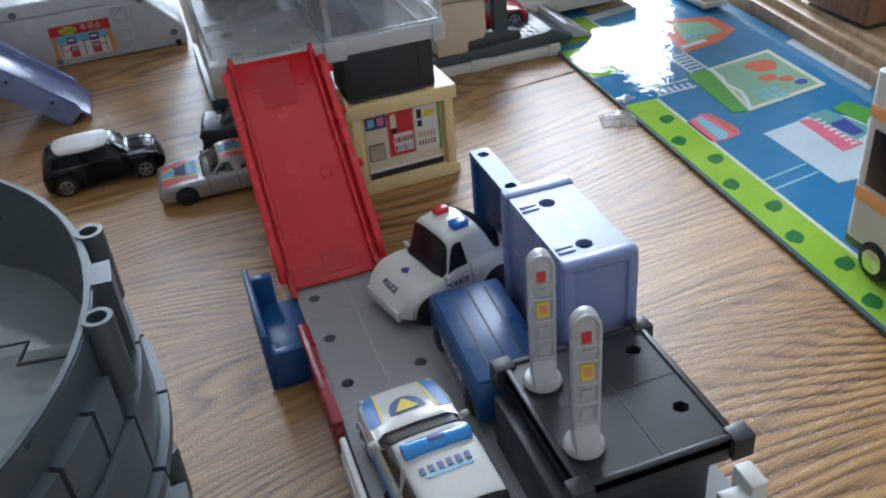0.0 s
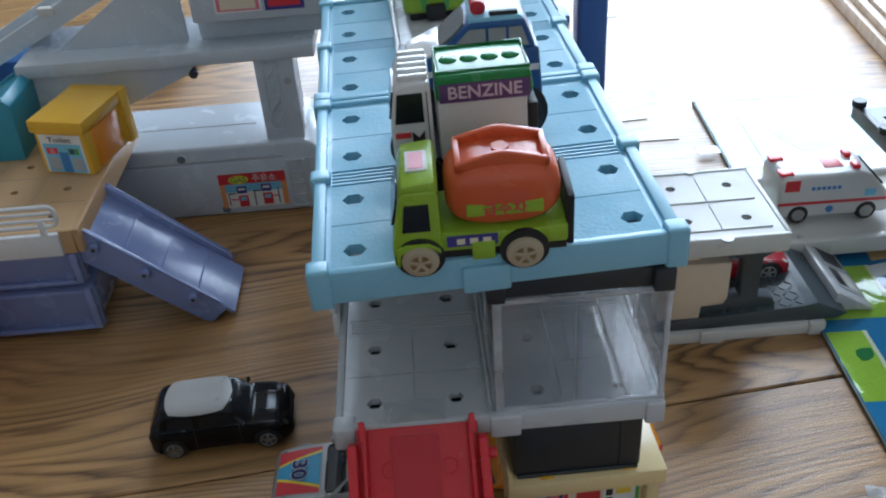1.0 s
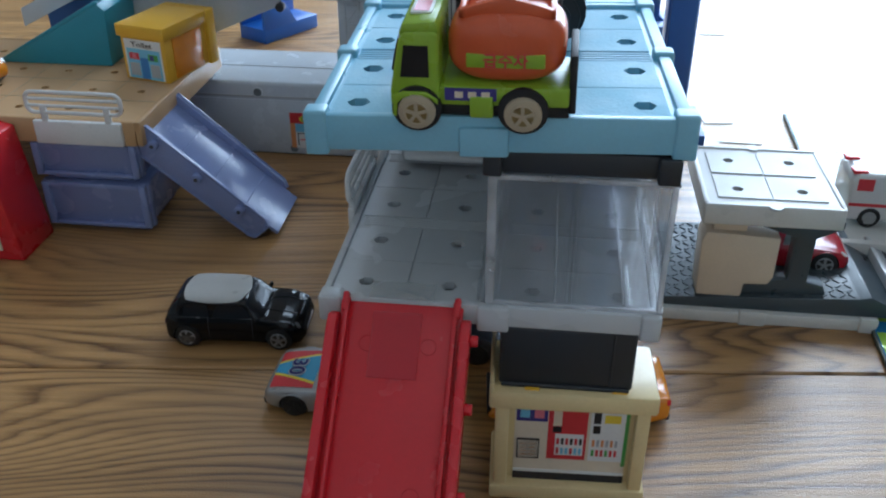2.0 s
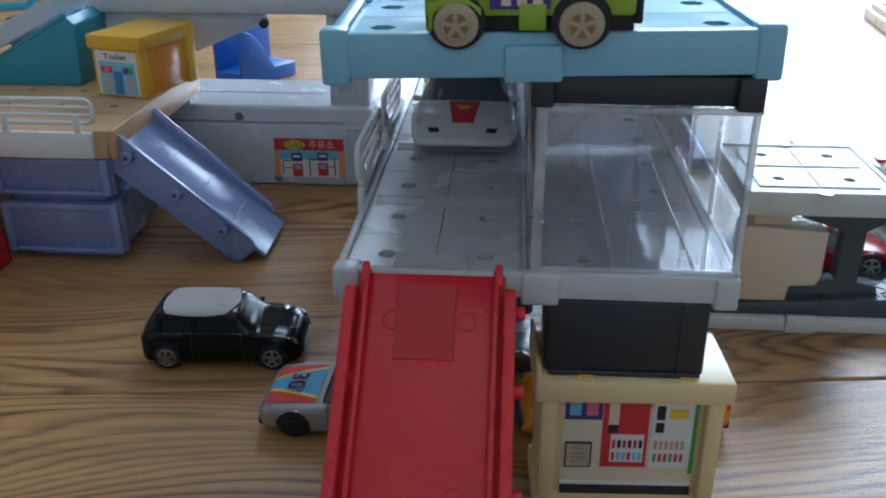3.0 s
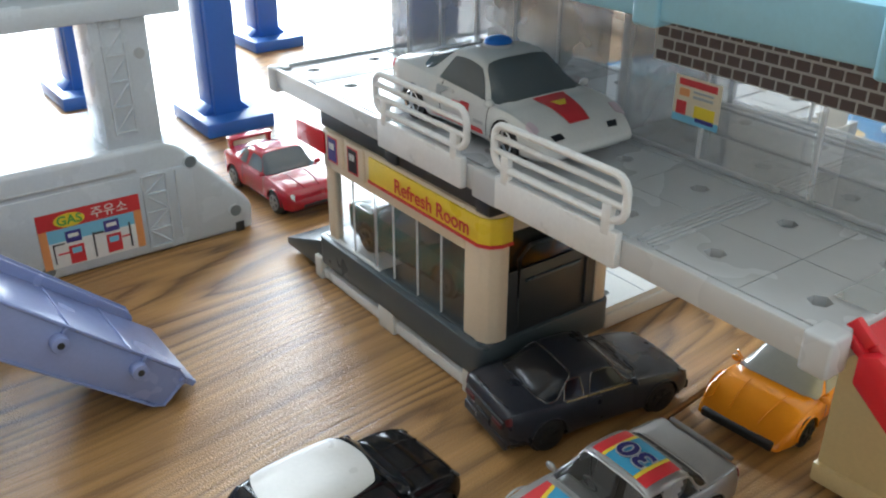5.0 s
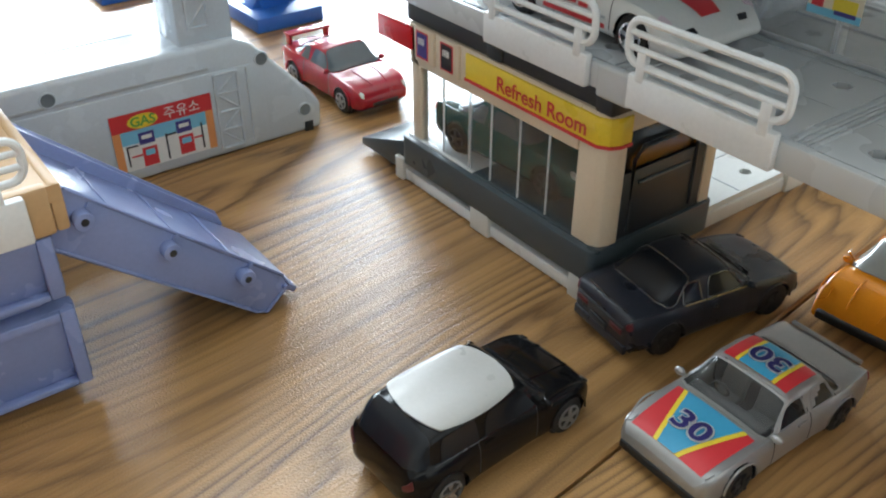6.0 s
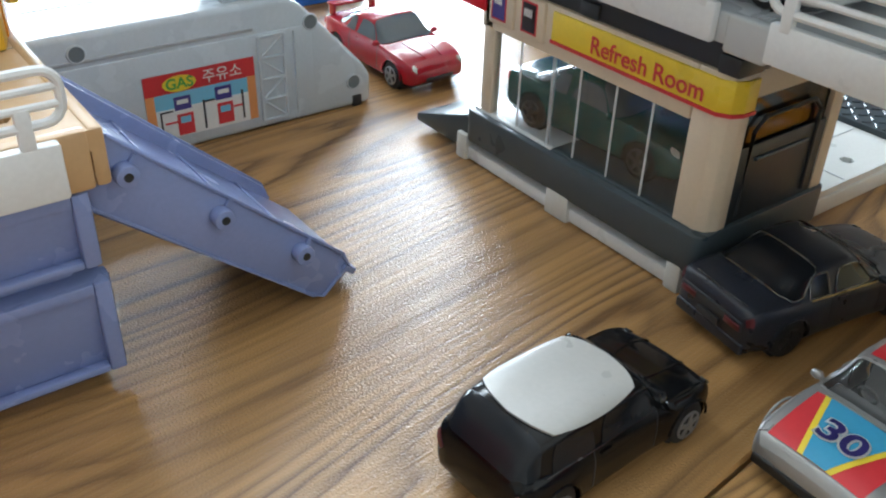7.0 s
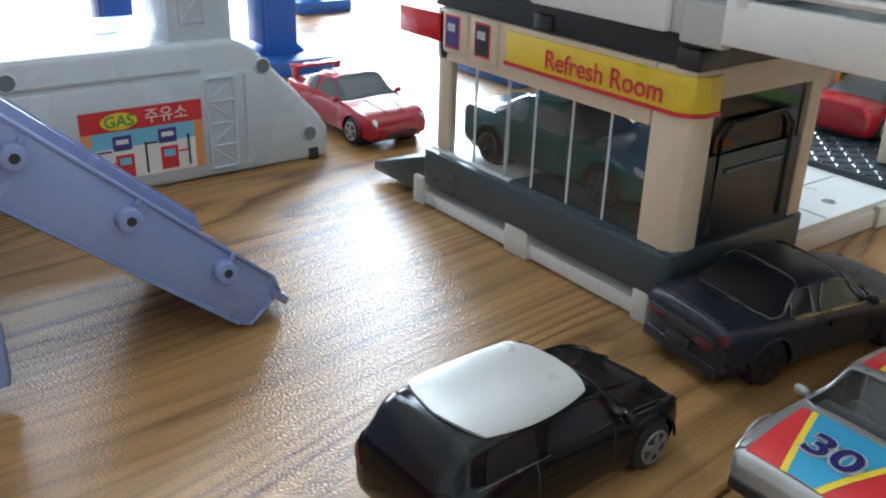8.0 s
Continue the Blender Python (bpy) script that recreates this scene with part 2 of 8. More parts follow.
TAPE = clear_mat("clear_tape", (0.80, 0.80, 0.79), 0.20, 0.26, 0.3)
BRICKB = mat("brown_print", (0.11, 0.078, 0.072), 0.4)
P_RED, P_BLUE = mat("print_red", (0.62, 0.04, 0.05), 0.35), mat("print_blue", (0.06, 0.22, 0.55), 0.35)
P_SKY, P_YEL = mat("print_sky", (0.22, 0.55, 0.75), 0.35), mat("print_yellow", (0.85, 0.65, 0.05), 0.35)
P_WHITE, P_BLACK = mat("print_white", (0.80, 0.80, 0.78), 0.35), mat("print_black", (0.02, 0.02, 0.025), 0.35)
P_GREEN, P_ORANGE = mat("print_green", (0.10, 0.38, 0.08), 0.35), mat("print_orange", (0.75, 0.32, 0.12), 0.35)
P_NAVY, P_GREY = mat("print_navy", (0.06, 0.05, 0.25), 0.35), mat("print_grey", (0.42, 0.44, 0.46), 0.35)
P_LIME, P_PINK = mat("print_lime", (0.36, 0.56, 0.05), 0.3), mat("print_pink", (0.72, 0.20, 0.26), 0.3)
P_BLUE2 = mat("print_deep_blue", (0.05, 0.10, 0.30), 0.35)
P_VIOLET = mat("print_violet", (0.11, 0.05, 0.16), 0.35)
P_PINKISH = mat("print_pale_pink", (0.62, 0.50, 0.56), 0.35)
P_CYAN = mat("print_cyan", (0.07, 0.34, 0.55), 0.35)
P_CREAM = mat("print_cream", (0.78, 0.68, 0.52), 0.35)
def print_mat(name, col):
    """Glossy laminated print: mottled ink under a slightly wavy clear film."""
    m = mat(name, col, 0.055, scale=40, var=0.10, bump=0)
    n, l = m.node_tree.nodes, m.node_tree.links
    tc, wave, bp = n.new("ShaderNodeTexCoord"), n.new("ShaderNodeTexNoise"), n.new("ShaderNodeBump")
    wave.inputs["Scale"].default_value, wave.inputs["Detail"].default_value = 95.0, 2.0
    bp.inputs["Strength"].default_value, bp.inputs["Distance"].default_value = 0.30, 0.0009
    l.new(tc.outputs["Object"], wave.inputs["Vector"])
    l.new(wave.outputs["Fac"], bp.inputs["Height"])
    l.new(bp.outputs[0], n["Principled BSDF"].inputs["Normal"])
    return m


M_BLUE = print_mat("mat_blue", (0.04, 0.19, 0.38))
M_LIME = print_mat("mat_lime", (0.3, 0.5, 0.05))
M_LEAF = print_mat("mat_leaf", (0.035, 0.17, 0.05))
M_WHITE = print_mat("mat_white", (0.66, 0.72, 0.72))
M_TAN = print_mat("mat_tan", (0.6, 0.42, 0.2))
M_PINK = print_mat("mat_pink", (0.66, 0.17, 0.24))
M_RED = print_mat("mat_red", (0.58, 0.15, 0.09))
M_TEAL = print_mat("mat_teal", (0.14, 0.34, 0.34))
M_NAVY = print_mat("mat_navy", (0.06, 0.08, 0.32))
M_CREAM = print_mat("mat_cream", (0.66, 0.68, 0.5))
M_PARK = print_mat("mat_park_green", (0.25, 0.42, 0.3))
M_GRASS = print_mat("mat_grass", (0.1, 0.34, 0.07))
M_CYAN = print_mat("mat_light_blue", (0.22, 0.5, 0.58))
M_PALE = print_mat("mat_pale_blue", (0.5, 0.58, 0.64))
M_BACK = mat("mat_board", (0.10, 0.12, 0.10), 0.6)


# ---- mesh helpers ----
def bm0():
    return bmesh.new()


def join(bm, tmp):
    me = bpy.data.meshes.new("tmp")
    tmp.to_mesh(me)
    tmp.free()
    bm.from_mesh(me)
    bpy.data.meshes.remove(me)
    return bm


def bevelled(tmp, bev, seg=2):
    if bev > 0:
        bmesh.ops.bevel(tmp, geom=tmp.edges[:], offset=bev, segments=seg, profile=0.5, affect="EDGES", clamp_overlap=True)
    return tmp


def box(bm, x0, x1, y0, y1, z0, z1, bev=0.0004, seg=2):
    t = bm0()
    m = Matrix.LocRotScale(((x0 + x1) / 2, (y0 + y1) / 2, (z0 + z1) / 2), None, (abs(x1 - x0), abs(y1 - y0), abs(z1 - z0)))
    bmesh.ops.create_cube(t, size=1, matrix=m)
    return join(bm, bevelled(t, min(bev, 0.3 * min(abs(x1 - x0), abs(y1 - y0), abs(z1 - z0))), seg))


def prism(bm, pts, axis, a, b, bev=0.0, seg=2):
    """A solid with the outline pts (in the two other axes, in order) from a to b along axis."""
    t = bm0()
    put = {"x": lambda u, v, w: (w, u, v), "y": lambda u, v, w: (u, w, v), "z": lambda u, v, w: (u, v, w)}[axis]
    lo = [t.verts.new(put(u, v, a)) for u, v in pts]
    hi = [t.verts.new(put(u, v, b)) for u, v in pts]
    k = len(pts)
    t.faces.new(lo)
    t.faces.new(hi)
    for i in range(k):
        t.faces.new((lo[i], lo[(i + 1) % k], hi[(i + 1) % k], hi[i]))
    bmesh.ops.recalc_face_normals(t, faces=t.faces[:])
    return join(bm, bevelled(t, bev, seg))


def rounded(x0, x1, y0, y1, r, k=4):
    pts = []
    for cx, cy, a0 in ((x1 - r, y1 - r, 0), (x0 + r, y1 - r, 90), (x0 + r, y0 + r, 180), (x1 - r, y0 + r, 270)):
        for i in range(k + 1):
            a = radians(a0 + 90 * i / k)
            pts.append((cx + r * math.cos(a), cy + r * math.sin(a)))
    return pts


def cyl(bm, c, r, h, axis="z", seg=20, r2=None, bev=0.0):
    """A round bar whose base centre is c, of length h along axis."""
    t = bm0()
    bmesh.ops.create_cone(t, cap_ends=True, segments=seg, radius1=r, radius2=r if r2 is None else r2, depth=h,
                          matrix=Matrix.Translation((0, 0, h / 2)))
    if bev:
        rim = [e for e in t.edges if abs(e.verts[0].co.z - e.verts[1].co.z) < 1e-9]
        bmesh.ops.bevel(t, geom=rim, offset=bev, segments=2, profile=0.5, affect="EDGES")
    rot = {"z": Matrix.Identity(4), "x": Matrix.Rotation(radians(90), 4, "Y"), "y": Matrix.Rotation(radians(-90), 4, "X")}[axis]
    bmesh.ops.transform(t, matrix=Matrix.Translation(c) @ rot, verts=t.verts[:])
    return join(bm, t)


def ball(bm, c, r, sx=1, sy=1, sz=1, u=14, v=9):
    t = bm0()
    bmesh.ops.create_uvsphere(t, u_segments=u, v_segments=v, radius=r)
    bmesh.ops.transform(t, matrix=Matrix.LocRotScale(c, None, (sx, sy, sz)), verts=t.verts[:])
    return join(bm, t)


def tube(bm, pts, r, seg=8, closed=False):
    """A round wire along pts."""
    t = bm0()
    pts = [Vector(p) for p in pts]
    k = len(pts)
    rings = []
    for i, p in enumerate(pts):
        a, b = pts[(i - 1) % k if closed else max(i - 1, 0)], pts[(i + 1) % k if closed else min(i + 1, k - 1)]
        q = (b - a).normalized().to_track_quat("Z", "Y").to_matrix()
        rings.append([t.verts.new(p + q @ Vector((r * math.cos(j * math.tau / seg), r * math.sin(j * math.tau / seg), 0))) for j in range(seg)])
    for i in range(k if closed else k - 1):
        p, q = rings[i], rings[(i + 1) % k]
        off = min(range(seg), key=lambda o: (p[0].co - q[o].co).length)
        for j in range(seg):
            t.faces.new((p[j], p[(j + 1) % seg], q[(j + 1 + off) % seg], q[(j + off) % seg]))
    if not closed:
        t.faces.new(rings[0])
        t.faces.new(rings[-1])
    bmesh.ops.recalc_face_normals(t, faces=t.faces[:])
    return join(bm, t)


def holed(bm, x0, x1, y0, y1, z0, z1, holes, r=0.0028, sides=6, corner=0.0):
    """A flat plate with six-sided holes right through it."""
    t = bm0()
    edges = []

    def loop(pts):
        vs = [t.verts.new((u, v, z1)) for u, v in pts]
        edges.extend(t.edges.new((vs[i], vs[(i + 1) % len(vs)])) for i in range(len(vs)))
    loop(rounded(x0, x1, y0, y1, corner, 3) if corner else [(x0, y0), (x1, y0), (x1, y1), (x0, y1)])
    for hx, hy in holes:
        loop([(hx + r * math.cos(i * math.tau / sides), hy + r * math.sin(i * math.tau / sides)) for i in range(sides)])
    bmesh.ops.triangle_fill(t, use_beauty=True, use_dissolve=False, edges=edges)
    got = bmesh.ops.extrude_face_region(t, geom=t.faces[:])
    bmesh.ops.translate(t, vec=(0, 0, z0 - z1), verts=[g for g in got["geom"] if isinstance(g, bmesh.types.BMVert)])
    bmesh.ops.recalc_face_normals(t, faces=t.faces[:])
    return join(bm, t)


PLACE = {}


def thing(name, x=0, y=0, z=0, rz=0, rx=0, ry=0, label="", category="", group="", kind=""):
    ob = new(name)
    ob.empty_display_size = 0.01
    PLACE[ob.name] = pose(x, y, z, rx, ry, rz)
    ob.matrix_basis = PLACE[ob.name]
    return tagged(ob, label, category, group, kind)


def part(name, bm, material, parent, label="", local=False, sharp=32, world_parent=None):
    """Links bm as one mesh under a thing or part. Its places are the world's, or with local the thing's own."""
    me = bpy.data.meshes.new(name)
    base = PLACE[parent.name] if parent else Matrix.Identity(4)
    if not local:
        bmesh.ops.transform(bm, matrix=base.inverted(), verts=bm.verts[:])
    bmesh.ops.recalc_face_normals(bm, faces=bm.faces[:])
    for f in bm.faces:
        f.smooth = True
    bm.to_mesh(me)
    bm.free()
    me.set_sharp_from_angle(angle=radians(sharp))
    me.materials.append(material)
    ob = new(name, me)
    ob.parent = parent
    PLACE[ob.name] = base
    return tagged(ob, label)


def solo(name, bm, material, label, category, group="", kind="", origin=(0, 0, 0)):
    """A thing that is one mesh."""
    me = bpy.data.meshes.new(name)
    bmesh.ops.translate(bm, vec=[-c for c in origin], verts=bm.verts[:])
    bmesh.ops.recalc_face_normals(bm, faces=bm.faces[:])
    for f in bm.faces:
        f.smooth = True
    bm.to_mesh(me)
    bm.free()
    me.set_sharp_from_angle(angle=radians(32))
    me.materials.append(material)
    ob = new(name, me)
    ob.location = origin
    PLACE[ob.name] = Matrix.Translation(origin)
    return tagged(ob, label, category, group, kind)


def face_frame(o, u, v):
    """A frame on a surface: origin o, u to the reader's right, v up, w out of the surface."""
    u, v = Vector(u).normalized(), Vector(v).normalized()
    w = u.cross(v)
    m = Matrix((u, v, w)).transposed().to_4x4()
    m.translation = o
    return m


def prints(parent, fr, rects, lift=0.0002, local=False, name="print"):
    """Flat printed patches (x0, y0, x1, y1, material) on the surface frame fr, each colour layer a hair above the last."""
    for i, (x0, y0, x1, y1, m) in enumerate(rects):
        bm = bm0()
        h = lift * (1 + 0.30 * min(i, 14))
        vs = [bm.verts.new(fr @ Vector((x, y, z))) for z in (0, h) for x, y in ((x0, y0), (x1, y0), (x1, y1), (x0, y1))]
        for q in ((4, 5, 6, 7), (0, 1, 5, 4), (1, 2, 6, 5), (2, 3, 7, 6), (3, 0, 4, 7)):
            bm.faces.new([vs[j] for j in q])
        part(name, bm, m, parent, local=local)


def words(parent, text, size, fr, material, lift=0.0004, local=False, name="lettering", bold=0.0, wide=1.0):
    """Raised lettering, centred on the surface frame fr."""
    cu = bpy.data.curves.new("text", "FONT")
    cu.body, cu.size, cu.align_x, cu.align_y = text, size, "CENTER", "CENTER"
    cu.offset = bold
    cu.extrude = 0.00005
    ob = new("text", cu)
    dg = bpy.context.evaluated_depsgraph_get()
    me = bpy.data.meshes.new_from_object(ob.evaluated_get(dg))
    bpy.data.objects.remove(ob)
    bm = bm0()
    bm.from_mesh(me)
    bpy.data.meshes.remove(me)
    bmesh.ops.transform(bm, matrix=fr @ Matrix.Translation((0, 0, lift)) @ Matrix.Diagonal((wide, 1, 1, 1)), verts=bm.verts[:])
    return part(name, bm, material, parent, local=local)


def drape(parent, over, corners, material, lift=0.0002, n=10, name="sticker"):
    """A thin sticker that follows the top of the meshes over; corners: four (x, y) in the thing's own axes."""
    bm = bm0()
    for o in over:
        bm.from_mesh(o.data)
    tree = BVHTree.FromBMesh(bm)
    bm.free()
    bm = bm0()
    a, b, c, d = [Vector(p) for p in corners]
    grid = []
    for i in range(n + 1):
        row = []
        for j in range(n + 1):
            u, v = i / n, j / n
            p = a * (1 - u) * (1 - v) + b * u * (1 - v) + c * u * v + d * (1 - u) * v
            hit = tree.ray_cast(Vector((p.x, p.y, 0.2)), Vector((0, 0, -1)))[0]
            row.append(bm.verts.new(hit + Vector((0, 0, lift)) if hit else Vector((p.x, p.y, 0.005))))
        grid.append(row)
    for i in range(n):
        for j in range(n):
            bm.faces.new((grid[i][j], grid[i + 1][j], grid[i + 1][j + 1], grid[i][j + 1]))
    return part(name, bm, material, parent, local=True)


def drape_words(parent, over, text, size, x, y, turn, material, lift, bold=0.0, wide=1.0):
    """Lettering laid over the top of the meshes over, centred at (x, y), turned by degrees."""
    bm = bm0()
    for o in over:
        bm.from_mesh(o.data)
    tree = BVHTree.FromBMesh(bm)
    bm.free()
    ob = words(parent, text, size, Matrix.Translation((x, y, 0)) @ Matrix.Rotation(radians(turn), 4, "Z"), material, 0.0, True, bold=bold, wide=wide)
    for v in ob.data.vertices:
        hit = tree.ray_cast(Vector((v.co.x, v.co.y, 0.2)), Vector((0, 0, -1)))[0]
        v.co.z = (hit.z if hit else 0.01) + lift
    return ob


def set_on(ob, m):
    """Moves a whole thing, by a pose before its own."""
    ob.matrix_basis = m @ ob.matrix_basis
    return ob


def shift(ob, x=0.0, y=0.0, z=0.0, rz=0.0, size=(1.0, 1.0, 1.0)):
    """Moves a whole thing by metres, after turning it by degrees and sizing it about its own foot."""
    ob.matrix_basis = Matrix.Translation((x, y, z)) @ ob.matrix_basis @ pose(0, 0, 0, 0, 0, rz) @ Matrix.Diagonal((*size, 1))
    return ob

# ---- the room: oak floor boards, walls, ceiling, wide window ----
def board(x0, x1, y0, y1):
    bm = bm0()
    return box(bm, x0, x1, y0, y1, -0.012, 0.0, 0.0008, 1)


floor = thing("floor", 0, 0, 0, rz=6.0, label="glossy oak laminate floor with arched grain and a dark joint", category="floor", kind="structure")
bm = bm0()
box(bm, -2.75, 3.45, -2.0, 1.65, -0.03, -0.013, 0)
part("subfloor", bm, DARK, floor, local=True)
SEAM = 0.0555
for j in range(-4, 3):
    y0 = SEAM + j * 0.62
    for i in range(-2, 2):
        x0 = i * 2.4 + (1.1 if j % 2 else -0.2) + 0.9
        xa, xb = max(x0 + 0.0005, -2.75), min(x0 + 2.3995, 3.45)
        if xb - xa < 0.05:
            continue
        bm = board(xa, xb, max(y0 + 0.0005, -2.0), min(y0 + 0.6195, 1.65))
        part("floor_board", bm, OAK, floor, local=True)

bm = bm0()
box(bm, -2.6, 3.3, -1.9, -1.8, -0.03, 2.4, 0)
solo("wall_south", bm, WALL, "plain off-white painted wall", "wall", kind="structure")
bm = bm0()
box(bm, -2.6, -2.5, -1.8, 1.6, -0.03, 2.4, 0)
solo("wall_west", bm, WALL, "plain off-white painted wall", "wall", kind="structure")
bm = bm0()
box(bm, 3.2, 3.3, -1.8, 1.6, -0.03, 2.4, 0)
solo("wall_east", bm, WALL, "plain off-white painted wall", "wall", kind="structure")
bm = bm0()
box(bm, -2.6, WX0, 1.52, 1.6, -0.03, 2.4, 0)
box(bm, WX1, 3.3, 1.52, 1.6, -0.03, 2.4, 0)
box(bm, WX0, WX1, 1.52, 1.6, -0.03, WZ0, 0)
box(bm, WX0, WX1, 1.52, 1.6, WZ1, 2.4, 0)
solo("wall_north", bm, WALL, "off-white wall round a wide balcony window", "wall", kind="structure")
bm = bm0()
box(bm, -2.6, 3.3, -1.9, 1.6, 2.4, 2.45, 0)
solo("ceiling", bm, CEIL, "plain white ceiling", "ceiling", kind="structure")
win = thing("window_1", 0.7, 1.56, WZ0, label="wide white-framed balcony window full of daylight", category="window", kind="structure")
bm = bm0()
for x in (WX0, (WX0 + WX1) / 2 - 0.02, WX1 - 0.04):
    box(bm, x, x + 0.04, 1.54, 1.59, WZ0, WZ1, 0.003)
box(bm, WX0, WX1, 1.54, 1.59, WZ0, WZ0 + 0.04, 0.003)
box(bm, WX0, WX1, 1.54, 1.59, WZ1 - 0.04, WZ1, 0.003)
part("window_frame", bm, FRAME_W, win)
part("transom", box(bm0(), WX0, WX1, 1.455, 1.485, 1.14, 1.23, 0.004), FRAME_W, win)

# ---- printed play mat of thick glossy board ----
MZ = 0.0030
play_mat = thing("play_mat", 0.1998, -0.2060, 0, rz=-2.4, label="glossy printed road play mat with lime border and blue roads", category="play mat")
bm = bm0()
box(bm, -0.001, 0.1515, -0.24, 0.620, 0.0002, MZ - 0.0004, 0.0004)
part("backing_board", bm, M_BACK, play_mat, local=True)
bm = bm0()
box(bm, 0, 0.1505, -0.239, 0.619, MZ - 0.0004, MZ, 0.0001, 1)
part("sheet", bm, M_BLUE, play_mat, local=True)


def mat_patch(name, pts, material, k=1):
    bm = prism(bm0(), [(x + 0.003, y) for x, y in pts], "z", MZ, MZ + 0.00010 * k)
    part(name, bm, material, play_mat, local=True)


def rect(x0, x1, y0, y1):
    return [(x0, y0), (x1, y0), (x1, y1), (x0, y1)]


def blob(cx, cy, rx, ry, turn=0, k=14, wob=0.0):
    pts = []
    for a in range(k):
        t = a * math.tau / k
        u, v = rx * math.cos(t) * (1 + wob * math.sin(3 * t)), ry * math.sin(t) * (1 + wob * math.cos(2 * t))
        pts.append((cx + u * math.cos(turn) - v * math.sin(turn), cy + u * math.sin(turn) + v * math.cos(turn)))
    return pts


def leaf(cx, cy, w, h, turn):
    pts = [(-w, 0), (-0.6 * w, 0.7 * h), (0, h), (0.6 * w, 0.75 * h), (w * 1.15, 0), (0.6 * w, -0.45 * h), (0, -0.6 * h), (-0.6 * w, -0.4 * h)]
    return [(cx + u * math.cos(turn) - v * math.sin(turn), cy + u * math.sin(turn) + v * math.cos(turn)) for u, v in pts]


for x0, x1, y0, y1 in ((-0.0025, 0.0180, -0.238, 0.236), (-0.0025, 0.0165, 0.283, 0.335), (-0.0025, 0.040, 0.345, 0.392), (-0.0025, 0.0180, 0.46, 0.616)):
    mat_patch("border", rect(x0, x1, y0, y1), M_LIME)
    mat_patch("border_edge", rect(x1, x1 + 0.0022, y0, y1), M_CREAM, 2)
for i in range(27):
    cy = -0.228 + i * 0.0272
    if 0.232 < cy < 0.30 or 0.335 < cy < 0.465:
        continue
    mat_patch("leaf_print", leaf(0.0045 if i % 2 else 0.0115, cy, 0.0056, 0.0056, radians(70 if i % 2 else 50)), M_LEAF, 3)
# zebra crossings
for i in range(7):
    y = 0.258 + i * 0.0052
    mat_patch("crossing_bar", [(0.0575, y), (0.0685, y + 0.001), (0.0685, y + 0.0028), (0.0575, y + 0.0018)], M_WHITE, 2)
for x in (0.0565, 0.0690):
    mat_patch("crossing_bar", [(x, 0.255), (x + 0.0014, 0.255), (x + 0.0014, 0.295), (x, 0.295)], M_WHITE, 3)
for i in range(6):
    x = 0.0230 + i * 0.0046
    mat_patch("crossing_bar", [(x, 0.2395), (x + 0.0018, 0.2400), (x + 0.0018, 0.2485), (x, 0.2480)], M_WHITE, 2)
for y in (0.2380, 0.2495):
    mat_patch("crossing_bar", [(0.0215, y), (0.0500, y + 0.003), (0.0500, y + 0.0044), (0.0215, y + 0.0014)], M_WHITE, 3)
# park with lawn, winding path and pond
mat_patch("park_print", [(0.057, 0.196), (0.120, 0.208), (0.121, 0.272), (0.069, 0.262)], M_CREAM, 2)
mat_patch("park_print", [(0.062, 0.2005), (0.1165, 0.211), (0.1175, 0.268), (0.073, 0.2595)], M_PARK, 3)
mat_patch("lawn_print", [(0.049, 0.199), (0.0585, 0.1965), (0.0700, 0.262), (0.053, 0.259)], M_GRASS, 4)
path_line = [(0.0600, 0.197), (0.0655, 0.210), (0.0690, 0.222), (0.0665, 0.234), (0.0700, 0.246), (0.0700, 0.262)]
for (xa, ya), (xb, yb) in zip(path_line, path_line[1:]):
    mat_patch("path_print", [(xa - 0.0015, ya), (xa + 0.0015, ya), (xb + 0.0015, yb + 0.0003), (xb - 0.0015, yb + 0.0003)], M_WHITE, 5)
mat_patch("tree_print", blob(0.102, 0.250, 0.0105, 0.0100, 0, 14, 0.12), M_RED, 4)
mat_patch("tree_print", blob(0.095, 0.232, 0.0060, 0.0055, 0, 12, 0.15), M_RED, 4)
mat_patch("tree_print", blob(0.104, 0.226, 0.0050, 0.0045, 0, 12, 0.15), M_RED, 4)
mat_patch("pond_print", blob(0.109, 0.218, 0.0050, 0.0034, 0.4), M_NAVY, 4)
for i in range(3):
    for j in range(2):
        mat_patch("tile_print", rect(0.0740 + i * 0.0062, 0.0788 + i * 0.0062, 0.2040 + j * 0.0088, 0.2110 + j * 0.0088), M_CYAN, 4)
# train
mat_patch("train_print", [(0.019, 0.172), (0.026, 0.170), (0.038, 0.173), (0.041, 0.180), (0.036, 0.203), (0.031, 0.205), (0.019, 0.199)], M_PINK, 2)
mat_patch("train_print", [(0.024, 0.172), (0.030, 0.172), (0.0325, 0.178), (0.0300, 0.202), (0.0250, 0.200)], M_CYAN, 3)
mat_patch("train_print", [(0.036, 0.174), (0.041, 0.180), (0.037, 0.203), (0.0345, 0.203)], M_RED, 3)
